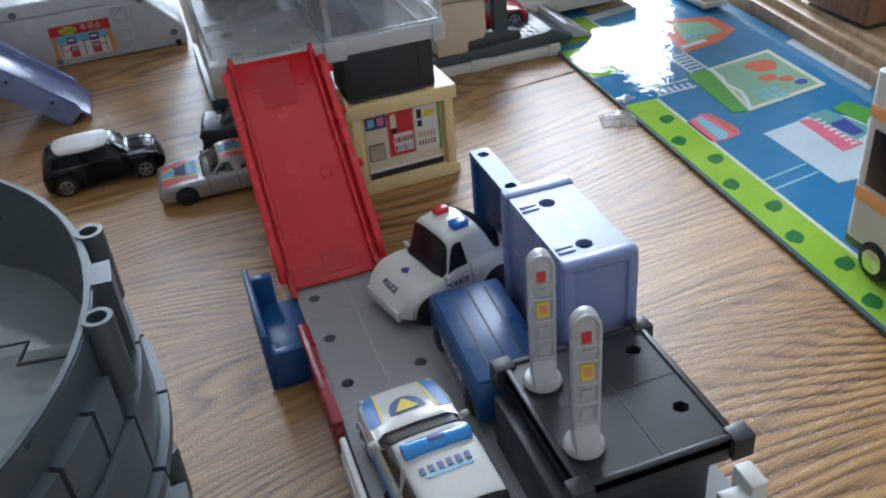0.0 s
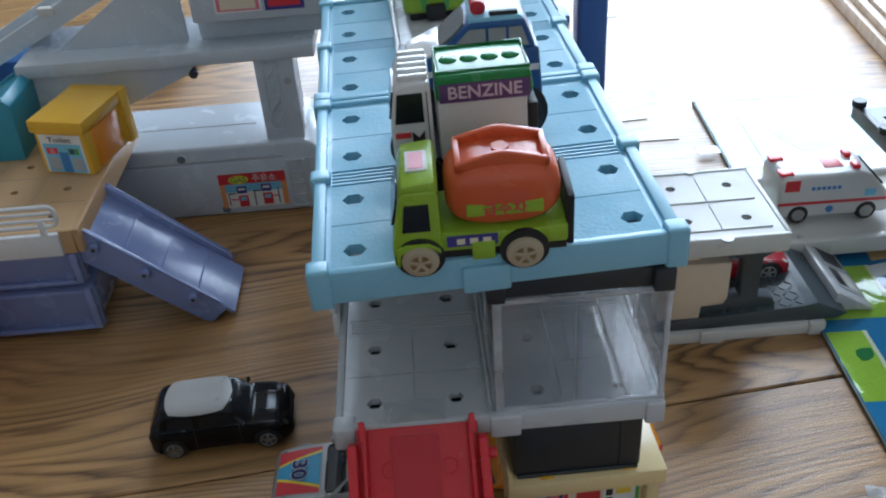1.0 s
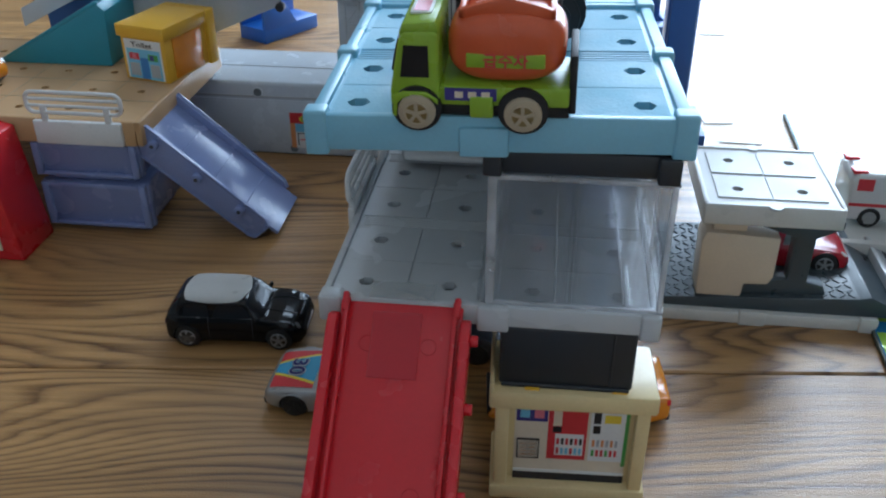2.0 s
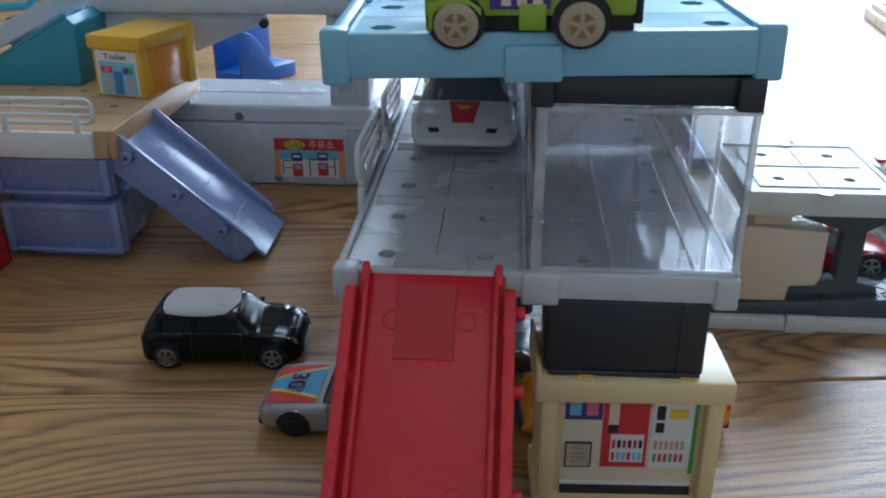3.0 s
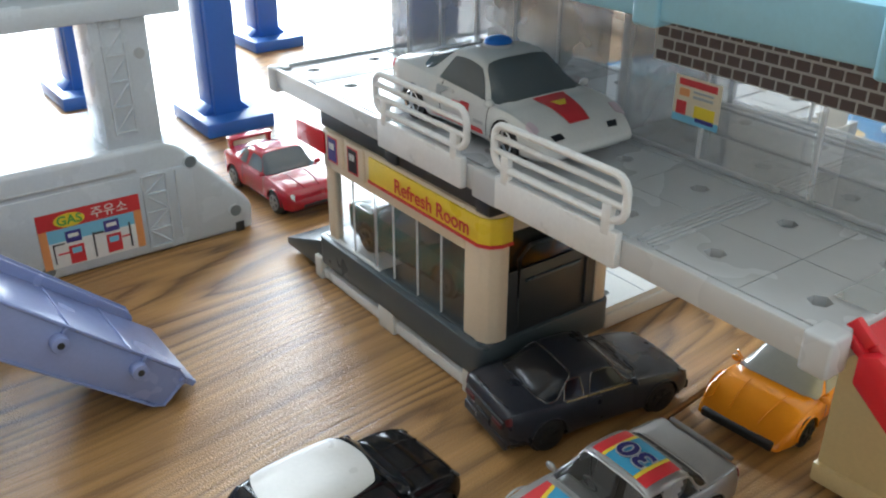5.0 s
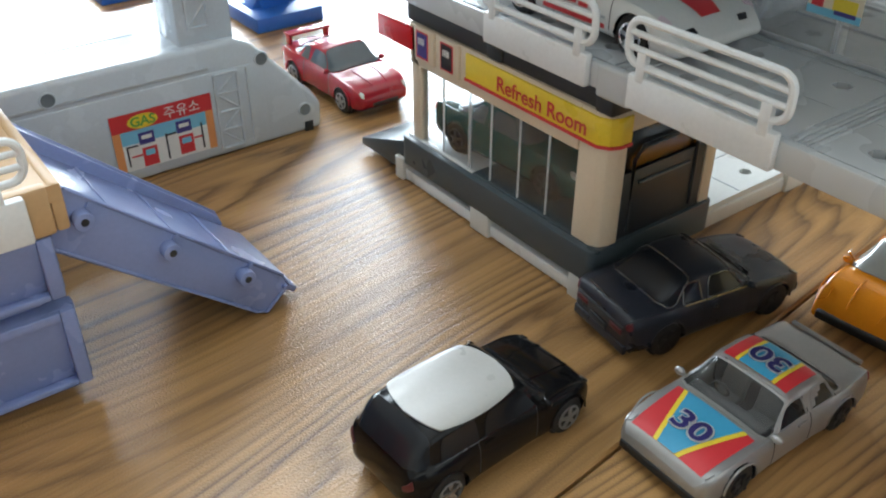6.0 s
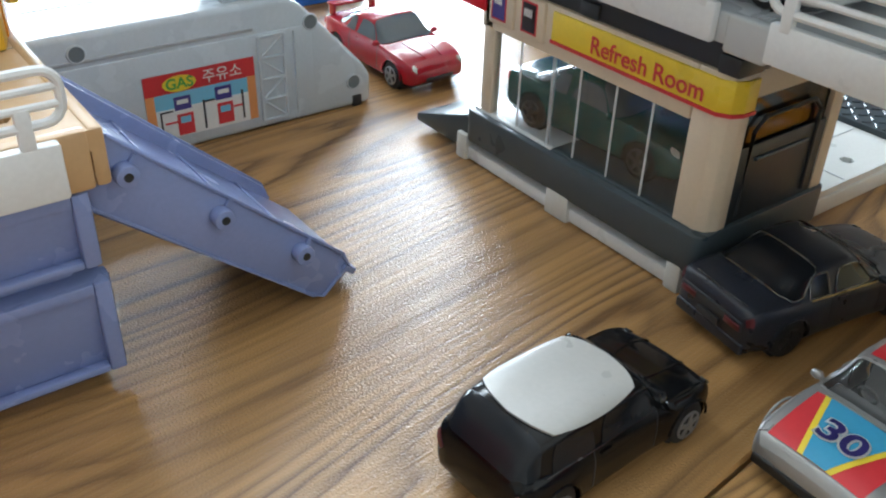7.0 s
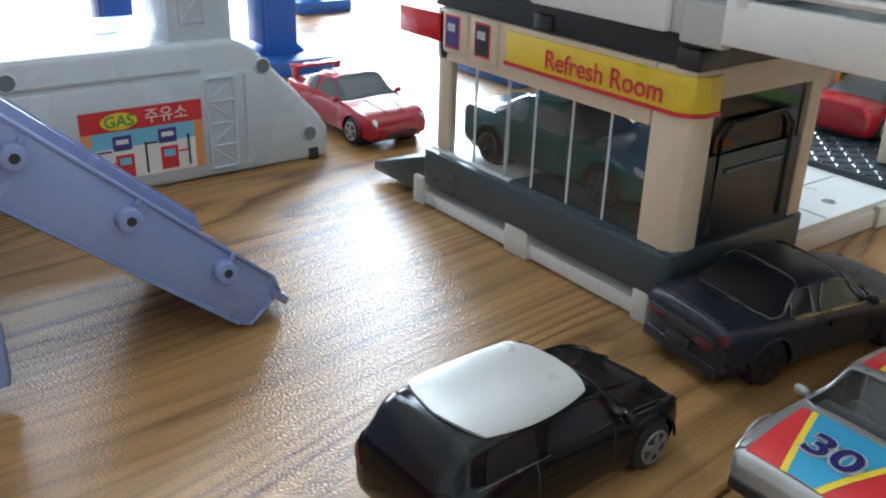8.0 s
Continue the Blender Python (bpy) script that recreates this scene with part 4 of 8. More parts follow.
    if seats:
        zf = 0.30 * H
        part("interior", box(bm0(), a * (rear[0] + 0.10), a * (screen[1] - 0.02), -w * 0.78, w * 0.78, zf - 0.05 * H, zf + 0.05 * H, 0.0006), TYRE, c, local=True)
        for s in (-1, 1):
            for fx in (0.02, -0.40):
                x = a * fx
                bm = prism(bm0(), [(x - 0.0028, zf), (x + 0.0030, zf), (x + 0.0030, zf + 0.14 * H), (x - 0.0010, zf + 0.13 * H), (x - 0.0026, 0.80 * H), (x - 0.0046, 0.80 * H)], "y", s * w * 0.12, s * w * 0.60, 0.0007)
                part("seat", bm, seats, c, local=True)
        part("dashboard", prism(bm0(), [(a * 0.16, zf), (a * 0.34, zf), (a * 0.32, 0.62 * H), (a * 0.20, 0.64 * H), (a * 0.15, 0.55 * H)], "y", -w * 0.76, w * 0.76, 0.0005), seats, c, local=True)
        wheel_ring = [(a * 0.12 + 0.0006 * math.sin(q), -w * 0.36 + 0.0024 * math.cos(q), 0.60 * H + 0.0022 * math.sin(q)) for q in [math.tau * t_ / 14 for t_ in range(14)]]
        part("steering_wheel", tube(bm0(), wheel_ring, 0.0004, 6, True), seats, c, local=True)
    return c


# ---- the parking house in the middle ----
P = 0.028


def deck_tiles(parent, cols, rows, z, material, margin=0.0098, lift=0.0005):
    """Raised quarter tiles round each hole of a two by two module, with a groove between them."""
    for x0 in cols:
        for y0 in rows:
            for i in (0, 1):
                for j in (0, 1):
                    cx, cy = x0 + i * P, y0 + j * P
                    xa, xb = (cx - margin, cx + P / 2 - 0.00016) if i == 0 else (cx - P / 2 + 0.00016, cx + margin)
                    ya, yb = (cy - margin, cy + P / 2 - 0.00016) if j == 0 else (cy - P / 2 + 0.00016, cy + margin)
                    part("tile", holed(bm0(), xa, xb, ya, yb, z, z + lift, [(cx, cy)]), material, parent)


def ribs(bm, x0, x1, y0, y1, z, n=4, along="x"):
    for i in range(n):
        if along == "x":
            y = y0 + (y1 - y0) * (i + 0.5) / n
            box(bm, x0, x1, y - 0.0005, y + 0.0005, z - 0.0002, z + 0.0006, 0.0002, 1)
        else:
            x = x0 + (x1 - x0) * (i + 0.5) / n
            box(bm, x - 0.0005, x + 0.0005, y0, y1, z - 0.0002, z + 0.0006, 0.0002, 1)


GX0, GX1, GY0, GY1, GZ = -0.0135, 0.0970, -0.0112, 0.236, 0.0822
deck = thing("parking_deck", 0.045, 0.1, 0.07, label="grey plastic parking deck with moulded tiles and peg holes", category="toy parking deck")
grid = [(i * P, j * P) for i in range(4) for j in range(9)]
part("deck_plate", holed(bm0(), GX0 + 0.001, GX1 - 0.001, GY0 + 0.001, GY1 - 0.001, GZ - 0.003, GZ - 0.0007, [g for g in grid if g[1] < 0.23]), GREY, deck)
deck_tiles(deck, (0, 2 * P), (0, 2 * P, 4 * P, 6 * P), GZ - 0.0007, GREY)
bm = bm0()
for j in range(4):
    for x0 in (0, 2 * P):
        ribs(bm, x0 - 0.009, x0 + P + 0.009, P * (2 * j + 1) + 0.0108, P * (2 * j + 2) - 0.0108, GZ - 0.0007)
ribs(bm, P + 0.0108, 2 * P - 0.0108, GY0 + 0.004, GY1 - 0.004, GZ - 0.0007, 4, "y")
part("rib_strip", bm, GREY, deck)
# added sheet that closes the holes from below; slate colour stands for their shade
part("shaded_underside", box(bm0(), GX0 + 0.003, GX1 - 0.003, GY0 + 0.003, GY1 - 0.003, GZ - 0.0066, GZ - 0.0058, 0.0002, 1), SLATE, deck)
for n_, (x0, x1, y0, y1) in {"left_edge": (GX0, GX0 + 0.0026, GY0, GY1), "right_edge": (GX1 - 0.0026, GX1, GY0, GY1),
                             "front_edge": (GX0 + 0.0026, GX1 - 0.0026, GY0, GY0 + 0.0026), "back_edge": (GX0 + 0.0026, GX1 - 0.0026, GY1 - 0.0026, GY1)}.items():
    part("edge_beam", box(bm0(), x0, x1, y0, y1, 0.0748, GZ + 0.0004, 0.0007), GREY, deck)
for x0, x1, y0, y1 in ((GX0 - 0.0006, GX0 + 0.007, GY0 - 0.0010, GY0 + 0.006), (GX1 - 0.006, GX1 + 0.0006, GY0 - 0.0010, GY0 + 0.006), (GX0 - 0.0006, GX0 + 0.007, GY1 - 0.006, GY1 + 0.0006),
                       (GX0 - 0.0008, GX0 + 0.003, 0.0920, 0.1045), (0.0385, 0.0490, GY0 - 0.0014, GY0 + 0.003)):
    part("corner_clip", box(bm0(), x0, x1, y0, y1, 0.0732, GZ + 0.0006, 0.0010, 3), GREY, deck)


def fence(y0, y1):
    """A white snap-on guard rail on the deck's left edge."""
    f = thing("guard_rail", -0.0145, (y0 + y1) / 2, 0.074, label="white plastic guard rail with three rounded bars", category="guard rail", group="guard rails of the parking deck")
    part("clip_base", box(bm0(), -0.0162, -0.0136, y0 + 0.001, y1, 0.0750, 0.0848, 0.0006), WHITE, f)
    x, r = -0.0152, 0.0011
    ring = [(x, y, z) for y, z in rounded(y0 - 0.0005, y1 + 0.0015, 0.0875, 0.0995, 0.004, 4)]
    part("rail_loop", tube(bm0(), ring, r, 8, True), WHITE, f)
    for z in (0.0917, 0.0957):
        part("bar", tube(bm0(), [(x, y0, z), (x, y1 + 0.001, z)], 0.0009, 8), WHITE, f)
    for y in (y0 + 0.005, y1 - 0.004):
        part("post", box(bm0(), x - 0.0011, x + 0.0011, y - 0.0016, y + 0.0016, 0.083, 0.0915, 0.0005), WHITE, f)


fence(0.0440, 0.0915)
fence(0.1060, 0.1525)

# tape that holds the ramp to the deck
tape(0.0135, -0.0060, 0.021, 0.010, 0, GZ + 0.0006, TAPE, "strip of clear tape stuck on the grey deck edge")

# red ramp
ramp = thing("red_ramp", 0.02, -0.055, 0.012, label="glossy red plastic ramp with raised side rails and pegs", category="toy ramp")
RY0, RZ0, RY1, RZ1 = -0.0965, 0.0135, -0.0115, 0.0815
tilt = math.atan2(RZ1 - RZ0, RY1 - RY0)
rl = math.hypot(RZ1 - RZ0, RY1 - RY0)
RM = Matrix.Translation((0.0140, RY0, RZ0)) @ Matrix.Rotation(tilt, 4, "X")


def on_ramp(bm):
    bmesh.ops.transform(bm, matrix=RM, verts=bm.verts[:])
    return bm


RW = 0.0232
part("slide", on_ramp(box(bm0(), -RW + 0.003, RW - 0.003, 0, rl, -0.002, 0, 0.0003)), RED, ramp)
for s in (-1, 1):
    pts = [(0.006, -0.0045), (rl - 0.008, -0.0045), (rl - 0.004, 0.0005), (rl - 0.006, 0.0044), (rl - 0.010, 0.005), (0.010, 0.005), (0.003, 0.001)]
    bm = prism(bm0(), pts, "x", s * RW, s * (RW - 0.0032), 0.0006)
    part("side_rail", on_ramp(bm), RED, ramp)
    part("inner_rail", on_ramp(box(bm0(), s * (RW - 0.0062), s * (RW - 0.0046), 0.002, rl + 0.001, -0.001, 0.0024, 0.0005)), RED, ramp)
    part("hook", on_ramp(box(bm0(), s * (RW - 0.0058), s * (RW - 0.0034), -0.004, 0.006, -0.003, 0.0018, 0.0006)), RED, ramp)
    part("hook", on_ramp(box(bm0(), s * (RW - 0.0058), s * (RW - 0.0038), rl - 0.004, rl + 0.0025, -0.003, 0.0028, 0.0006)), RED, ramp)
for d in (0.022, 0.049, 0.076, 0.098):
    part("peg", on_ramp(cyl(bm0(), (RW - 0.0003, d, 0.0), 0.0019, 0.0028, "x", 12, bev=0.0003)), RED, ramp)
for d, x in ((0.006, -0.010), (0.006, 0.010), (0.040, -0.009), (0.048, 0.009), (0.095, -0.010), (0.095, 0.010)):
    bm = tube(bm0(), [(x + 0.0026 * math.cos(i * math.tau / 18), d + 0.0026 * math.sin(i * math.tau / 18), 0.0001) for i in range(18)], 0.0002, 6, True)
    part("mould_ring", on_ramp(bm), RED, ramp)
part("patch", on_ramp(box(bm0(), -0.004, 0.008, 0.003, 0.013, 0.0, 0.0003, 0.0001, 1)), PATCHRED, ramp, "darker red square patch")
part("patch", on_ramp(box(bm0(), -0.0090, 0.0070, rl - 0.0250, rl - 0.0030, 0.0, 0.0003, 0.0001, 1)), PATCHRED, ramp, "darker red square patch")

# dark spacer box and pale yellow shop block that hold the deck's front
spacer = thing("spacer_box", 0.0715, 0.008, 0.0505, label="dark charcoal plastic spacer box under the deck", category="toy block")
part("body", box(bm0(), 0.0490, 0.0940, -0.0090, 0.0180, 0.0505, 0.0745, 0.0012, 3), DARK, spacer)
part("side_rib", box(bm0(), 0.0860, 0.0868, -0.0094, -0.0088, 0.0515, 0.0740, 0.0002, 1), DARK, spacer)
part("foot_lip", box(bm0(), 0.0500, 0.0930, -0.0100, -0.0088, 0.0503, 0.0518, 0.0004, 1), DARK, spacer)
shop = thing("shop_block", 0.0735, 0.010, 0, label="pale yellow plastic vending stand block with printed machines", category="toy block")
part("top_slab", box(bm0(), 0.0455, 0.1030, -0.0125, 0.0180, 0.0425, 0.0500, 0.0012), YCREAM, shop)
part("base_slab", box(bm0(), 0.0465, 0.1022, -0.0120, 0.0175, 0, 0.0065, 0.001), YCREAM, shop)
for x in (0.0478, 0.0962):
    part("pillar", box(bm0(), x, x + 0.0048, -0.0110, 0.0168, 0.0060, 0.0430, 0.0008), YCREAM, shop)
part("back_panel", box(bm0(), 0.052, 0.097, -0.0068, 0.0160, 0.006, 0.043, 0.0004), YCREAM, shop)
for x in (0.0575, 0.0870):
    part("amber_peg", box(bm0(), x, x + 0.005, -0.0105, -0.007, 0.0498, 0.0508, 0.0003), YELLOW, shop)
part("side_lip", box(bm0(), 0.0457, 0.0472, -0.0125, 0.0180, 0.049, 0.054, 0.0005), YCREAM, shop)
fr = face_frame((0.0548, -0.0070, 0.0060), (1, 0, 0), (0, 0, 1))
R = [(0, 0, 0.0398, 0.036, P_CREAM), (0, 0.0325, 0.0398, 0.036, P_GREY), (0.0005, 0.0275, 0.0115, 0.0345, P_NAVY), (0.0018, 0.0290, 0.0052, 0.0335, P_SKY), (0.0068, 0.0290, 0.0102, 0.0335, P_PINK),
     (0.0118, 0.0105, 0.0255, 0.0345, P_RED), (0.0135, 0.0260, 0.0165, 0.0335, P_CREAM), (0.0135, 0.0230, 0.0165, 0.0258, P_BLACK), (0.0145, 0.0125, 0.0245, 0.0225, P_WHITE),
     (0.0265, 0.0105, 0.0385, 0.0345, P_WHITE), (0.0385, 0.0085, 0.0398, 0.0345, P_GREEN), (0.0275, 0.0280, 0.0300, 0.0330, P_BLACK), (0.0275, 0.0235, 0.0300, 0.0270, P_BLACK), (0.0312, 0.0285, 0.0368, 0.0320, P_YEL),
     (0.0010, 0.0105, 0.0090, 0.0195, P_BLACK), (0.0014, 0.0109, 0.0086, 0.0191, P_CREAM), (0.0048, 0.0115, 0.0052, 0.0185, P_GREY),
     (0, 0.0005, 0.0398, 0.0040, P_BLACK), (0, 0.004, 0.0398, 0.0050, P_WHITE)]
for i in range(6):
    R.append((0.0150 + i * 0.0016, 0.0178, 0.0159 + i * 0.0016, 0.0205, P_BLACK if i % 2 else P_RED))
    R.append((0.0150 + i * 0.0016, 0.0133, 0.0159 + i * 0.0016, 0.0160, P_SKY if i % 3 else P_RED))
    R.append((0.0275 + i * 0.0016, 0.0175, 0.0284 + i * 0.0016, 0.0205, P_GREY if i % 2 else P_ORANGE))
    R.append((0.0275 + i * 0.0016, 0.0130, 0.0284 + i * 0.0016, 0.0158, P_RED if i % 3 else P_GREEN))
for i in range(4):
    R.append((0.0020, 0.0120 + i * 0.0017, 0.0078, 0.0127 + i * 0.0017, P_ORANGE))
prints(shop, fr, R, lift=0.00015)
shift(shop, -0.0030, -0.0010, rz=2.5)
shift(spacer, -0.0030, -0.0010, rz=1.0)

# clear plastic showroom on the deck
show = thing("clear_showroom", 0.075, 0.05, GZ, label="clear plastic showroom box with brick print and frosted pillars", category="toy showroom")
SX0, SX1, SY0, SY1, SZ0, SZ1 = 0.0412, 0.0975, -0.0095, 0.1010, GZ + 0.0002, 0.1288


def wall_sheet(x0, x1, y0, y1, z0, z1, material=CLEAR, name="pane"):
    return part(name, box(bm0(), x0, x1, y0, y1, z0, z1, 0.0002, 1), material, show)


for y in (SY0, 0.0315, 0.0685):
    wall_sheet(SX0, SX0 + 0.0012, y + 0.0016, y + 0.0340, SZ0 + 0.002, SZ1)
    wall_sheet(SX1 - 0.0012, SX1, y + 0.0016, y + 0.0340, SZ0 + 0.002, SZ1)
for x in (SX0 + 0.0016, SX0 + 0.0275):
    wall_sheet(x, x + 0.0240, SY0, SY0 + 0.0012, SZ0 + 0.002, SZ1)
wall_sheet(SX0, SX1, SY1 - 0.0012, SY1, SZ0, SZ1, HAZY)
wall_sheet(SX0, SX1, SY0, SY1, SZ0, SZ0 + 0.0012, name="floor_pane")
for x, y, d in ((SX0 - 0.0004, SY0 - 0.0004, 0.0042), (SX1 - 0.0020, SY0 - 0.0004, 0.0024), (SX0 - 0.0004, SY1 - 0.0030, 0.0034), (SX1 - 0.0020, SY1 - 0.0030, 0.0024)):
    part("corner_pillar", box(bm0(), x, x + d * 0.7, y, y + d, SZ0, SZ1 + 0.0006, 0.0005), FROST, show)
for y in (0.0310, 0.0680):
    for x in (SX0 - 0.0002, SX1 - 0.0012):
        part("mullion", box(bm0(), x, x + 0.0014, y, y + 0.0012, SZ0, SZ1, 0.0003), FROST, show)
part("mullion", box(bm0(), SX0 + 0.0262, SX0 + 0.0271, SY0 - 0.0003, SY0 + 0.0012, SZ0, SZ1, 0.0003), CLEAR, show)
for z in (SZ0, SZ1 - 0.0012):
    for x in (SX0 - 0.0003, SX1 - 0.0012):
        part("rim_bar", box(bm0(), x, x + 0.0015, SY0, SY1, z, z + 0.0016, 0.0004), FROST, show)
    part("rim_bar", box(bm0(), SX0, SX1, SY0 - 0.0004, SY0 + 0.0012, z, z + 0.0016, 0.0004), FROST, show)
for x in (0.063, 0.085):
    part("floor_rib", box(bm0(), x, x + 0.0008, SY0 + 0.002, SY1 - 0.002, SZ0 + 0.0010, SZ0 + 0.0020, 0.0002), FROST, show)
part("shelf_bar", box(bm0(), SX1 - 0.0020, SX1 - 0.0012, SY0 + 0.002, SY1 - 0.002, 0.0985, 0.0990, 0.0002), CLEAR, show)
# small brown bricks printed in a band along the lane side
bz = 0.1098
part("mortar_band", box(bm0(), SX0 - 0.00025, SX0 - 0.00005, SY0 + 0.0010, 0.0885, bz - 0.0004, bz + 0.0170, 0, 1), PADGREY, show, "grey printed mortar")
for row in range(5):
    y = SY0 + 0.0012 - (0.0022 if row % 2 else 0)
    while y < SY1 - 0.004:
        ya, yb = max(y, SY0 + 0.0010), min(y + 0.0038, SY1 - 0.003)
        if 0.0008 < yb - ya and yb < 0.0890:
            part("brick", box(bm0(), SX0 - 0.0005, SX0 - 0.0001, ya, yb, bz + row * 0.0034, bz + row * 0.0034 + 0.0026, 0, 1), BRICKB, show)
        y += 0.0046
fr = face_frame((SX0 - 0.0003, 0.0790, 0.0935), (0, -1, 0), (0, 0, 1))
R = [(0, 0, 0.0165, 0.0135, P_CREAM), (0, 0, 0.0165, 0.0022, P_SKY), (0.0015, 0.0108, 0.0150, 0.0128, P_RED), (0.0012, 0.0022, 0.0048, 0.0062, P_RED), (0.0078, 0.0022, 0.0150, 0.0058, P_YEL), (0.0085, 0.0012, 0.0150, 0.0024, P_NAVY),
     (0.0020, 0.0078, 0.0055, 0.0100, P_ORANGE), (0.0070, 0.0078, 0.0140, 0.0086, P_GREY), (0.0070, 0.0094, 0.0140, 0.0100, P_GREY)]
prints(show, fr, R, lift=0.00015)
# second clear bay behind it
back = thing("clear_rear_bay", 0.075, 0.17, GZ, label="clear plastic rear bay standing on the grey deck", category="toy showroom")
for args in ((SX0 - 0.001, SX0 + 0.0004, 0.1065, 0.2300), (SX1 - 0.0014, SX1, 0.1065, 0.2300), (SX0, SX1, 0.2285, 0.2300)):
    part("pane", box(bm0(), *args, GZ + 0.0002, 0.1370, 0.0003, 1), HAZY, back)
for y in (0.128, 0.150, 0.172, 0.194, 0.216):
    part("mullion", box(bm0(), SX0 - 0.0014, SX0 + 0.0008, y, y + 0.0014, GZ + 0.0002, 0.1370, 0.0003), FROST, back)
part("red_sign", box(bm0(), SX0 + 0.002, SX0 + 0.004, 0.14, 0.18, 0.118, 0.134, 0.0003), P_RED, back)

# black roof beam over the showroom
bm = box(bm0(), 0.0400, 0.0960, -0.0090, 0.1040, 0.1296, 0.1372, 0.0008)
box(bm, 0.0392, 0.0450, -0.0112, -0.004, 0.1290, 0.1372, 0.0008)
box(bm, 0.0905, 0.0972, -0.0112, -0.004, 0.1287, 0.1372, 0.0008)
solo("roof_frame", bm, DARK, "black plastic roof frame resting on the clear showroom", "toy roof frame", origin=(0.07, 0.05, 0.13))

# light blue upper deck
BX0, BX1, BY0, BY1, BZ = -0.0152, 0.0960, -0.0118, 0.2260, 0.1475
blue = thing("upper_deck", 0.038, 0.10, 0.1410, label="light blue plastic upper parking deck with peg holes", category="toy parking deck")
UL, UR, R0 = -0.0020, 0.0830, 0.0005
for k in range(2):
    y0 = BY0 + k * 0.1195
    y1 = y0 + 0.1185
    rws = [R0 + 0.0298 * (4 * k + j) for j in range(4)]
    hs = [(x, y) for x in (UL, UR) for y in rws]
    part("deck_plate", holed(bm0(), BX0 + 0.001, BX1 - 0.001, y0 + 0.001, y1 - 0.001, BZ - 0.0035, BZ - 0.0008, hs, 0.0036), SKYBLUE, blue)
    for x, xa, xb in ((UL, UL - 0.0072, UL + 0.0225), (UR, UR - 0.0225, UR + 0.0068)):
        for j in range(4):
            ya, yb = (rws[j] - 0.0098, rws[j] + 0.0149) if j % 2 == 0 else (rws[j] - 0.0149, rws[j] + 0.0098)
            part("tile", holed(bm0(), xa, xb, ya, yb - 0.0005, BZ - 0.0008, BZ, [(x, rws[j])], 0.0036), SKYTILE, blue)
        bm = bm0()
        ribs(bm, xa, xb, rws[1] + 0.0102, rws[2] - 0.0102, BZ - 0.0008)
        part("rib_strip", bm, SKYBLUE, blue)
    for args in ((BX0, BX0 + 0.0042, y0, y1), (BX1 - 0.0042, BX1, y0, y1), (BX0 + 0.0042, BX1 - 0.0042, y0, y0 + 0.0034), (BX0 + 0.0042, BX1 - 0.0042, y1 - 0.0030, y1)):
        part("edge_beam", box(bm0(), *args, BZ - 0.0105, BZ + 0.0008, 0.0009), SKYBLUE, blue)
    for x0 in (BX0 - 0.0014, BX1 - 0.0056):
        for ya in (y0 - 0.0006, y0 + 0.0545, y1 - 0.0064):
            part("corner_clip", box(bm0(), x0, x0 + 0.0070, ya, ya + 0.0070, BZ - 0.0120, BZ + 0.0020, 0.0011, 3), SKYBLUE, blue)
    for x0 in (0.0290,):
        part("corner_clip", box(bm0(), x0, x0 + 0.0145, y0 - 0.0014, y0 + 0.003, BZ - 0.0115, BZ - 0.0022, 0.0009), SKYBLUE, blue)
part("lane_plate", box(bm0(), 0.0185, 0.0550, BY0 + 0.004, BY1 - 0.006, BZ - 0.0012, BZ - 0.0004, 0.0002), SKYBLUE, blue)
track = thing("lane_track", 0.037, 0.20, BZ, label="white plastic lane track with raised rails on the upper deck", category="toy track")
part("bed", box(bm0(), 0.0195, 0.0545, 0.118, 0.262, BZ + 0.0001, BZ + 0.0012, 0.0003), GREY, track)
for x in (0.0185, 0.0535):
    part("rail", box(bm0(), x, x + 0.0022, 0.118, 0.262, BZ + 0.0001, BZ + 0.0048, 0.0006), WHITE, track)

# the upper deck sits a little askew
ASKEW = Matrix.Translation((0.0375, 0.07, BZ)) @ pose(0, 0, 0, 0.0, -1.0, 2.2) @ Matrix.Translation((-0.0375, -0.07, -BZ))
set_on(blue, ASKEW)
set_on(track, ASKEW)

# resting room under the deck
room = thing("refresh_room", 0.02, 0.165, 0, label="cream and black toy rest room with glass front and yellow sign", category="toy building")
QX0, QX1, QY0, QY1 = -0.0098, 0.0420, 0.1065, 0.2040
part("foot_rail", box(bm0(), QX0 - 0.0012, QX1, QY0 - 0.001, QY1 + 0.006, 0.0005, 0.0052, 0.0006), WHITE, room)
for y in (QY0 - 0.002, 0.1515, QY1 + 0.0010):
    part("foot_block", box(bm0(), QX0 - 0.0026, QX0 + 0.003, y, y + (0.0105 if y > 0.14 and y < 0.2 else 0.0055), 0.0, 0.0098, 0.0006), OFFWHITE, room)
part("plinth", prism(bm0(), rounded(QX0 - 0.0026, QX1 + 0.0040, QY0 - 0.0060, QY1 + 0.0020, 0.003), "z", 0.0085, 0.0205, 0.0008), SLATE, room)
part("floor_slab", box(bm0(), QX0, QX1, QY0, 0.1640, 0.0200, 0.0212, 0.0003), SLATE, room)
part("floor_slab", box(bm0(), QX0, QX1, 0.1643, QY1, 0.0200, 0.0212, 0.0003), WHITE, room, "white floor slab")
part("corner_column", prism(bm0(), [(QX0, QY0 + 0.0064), (QX0, QY0 - 0.0012), (QX0 + 0.0016, QY0 - 0.0042), (QX0 + 0.0048, QY0 - 0.0056), (QX0 + 0.0085, QY0 - 0.0056), (QX0 + 0.0085, QY0 + 0.0064)], "z", 0.0205, 0.0664, 0.0004), CREAM, room)
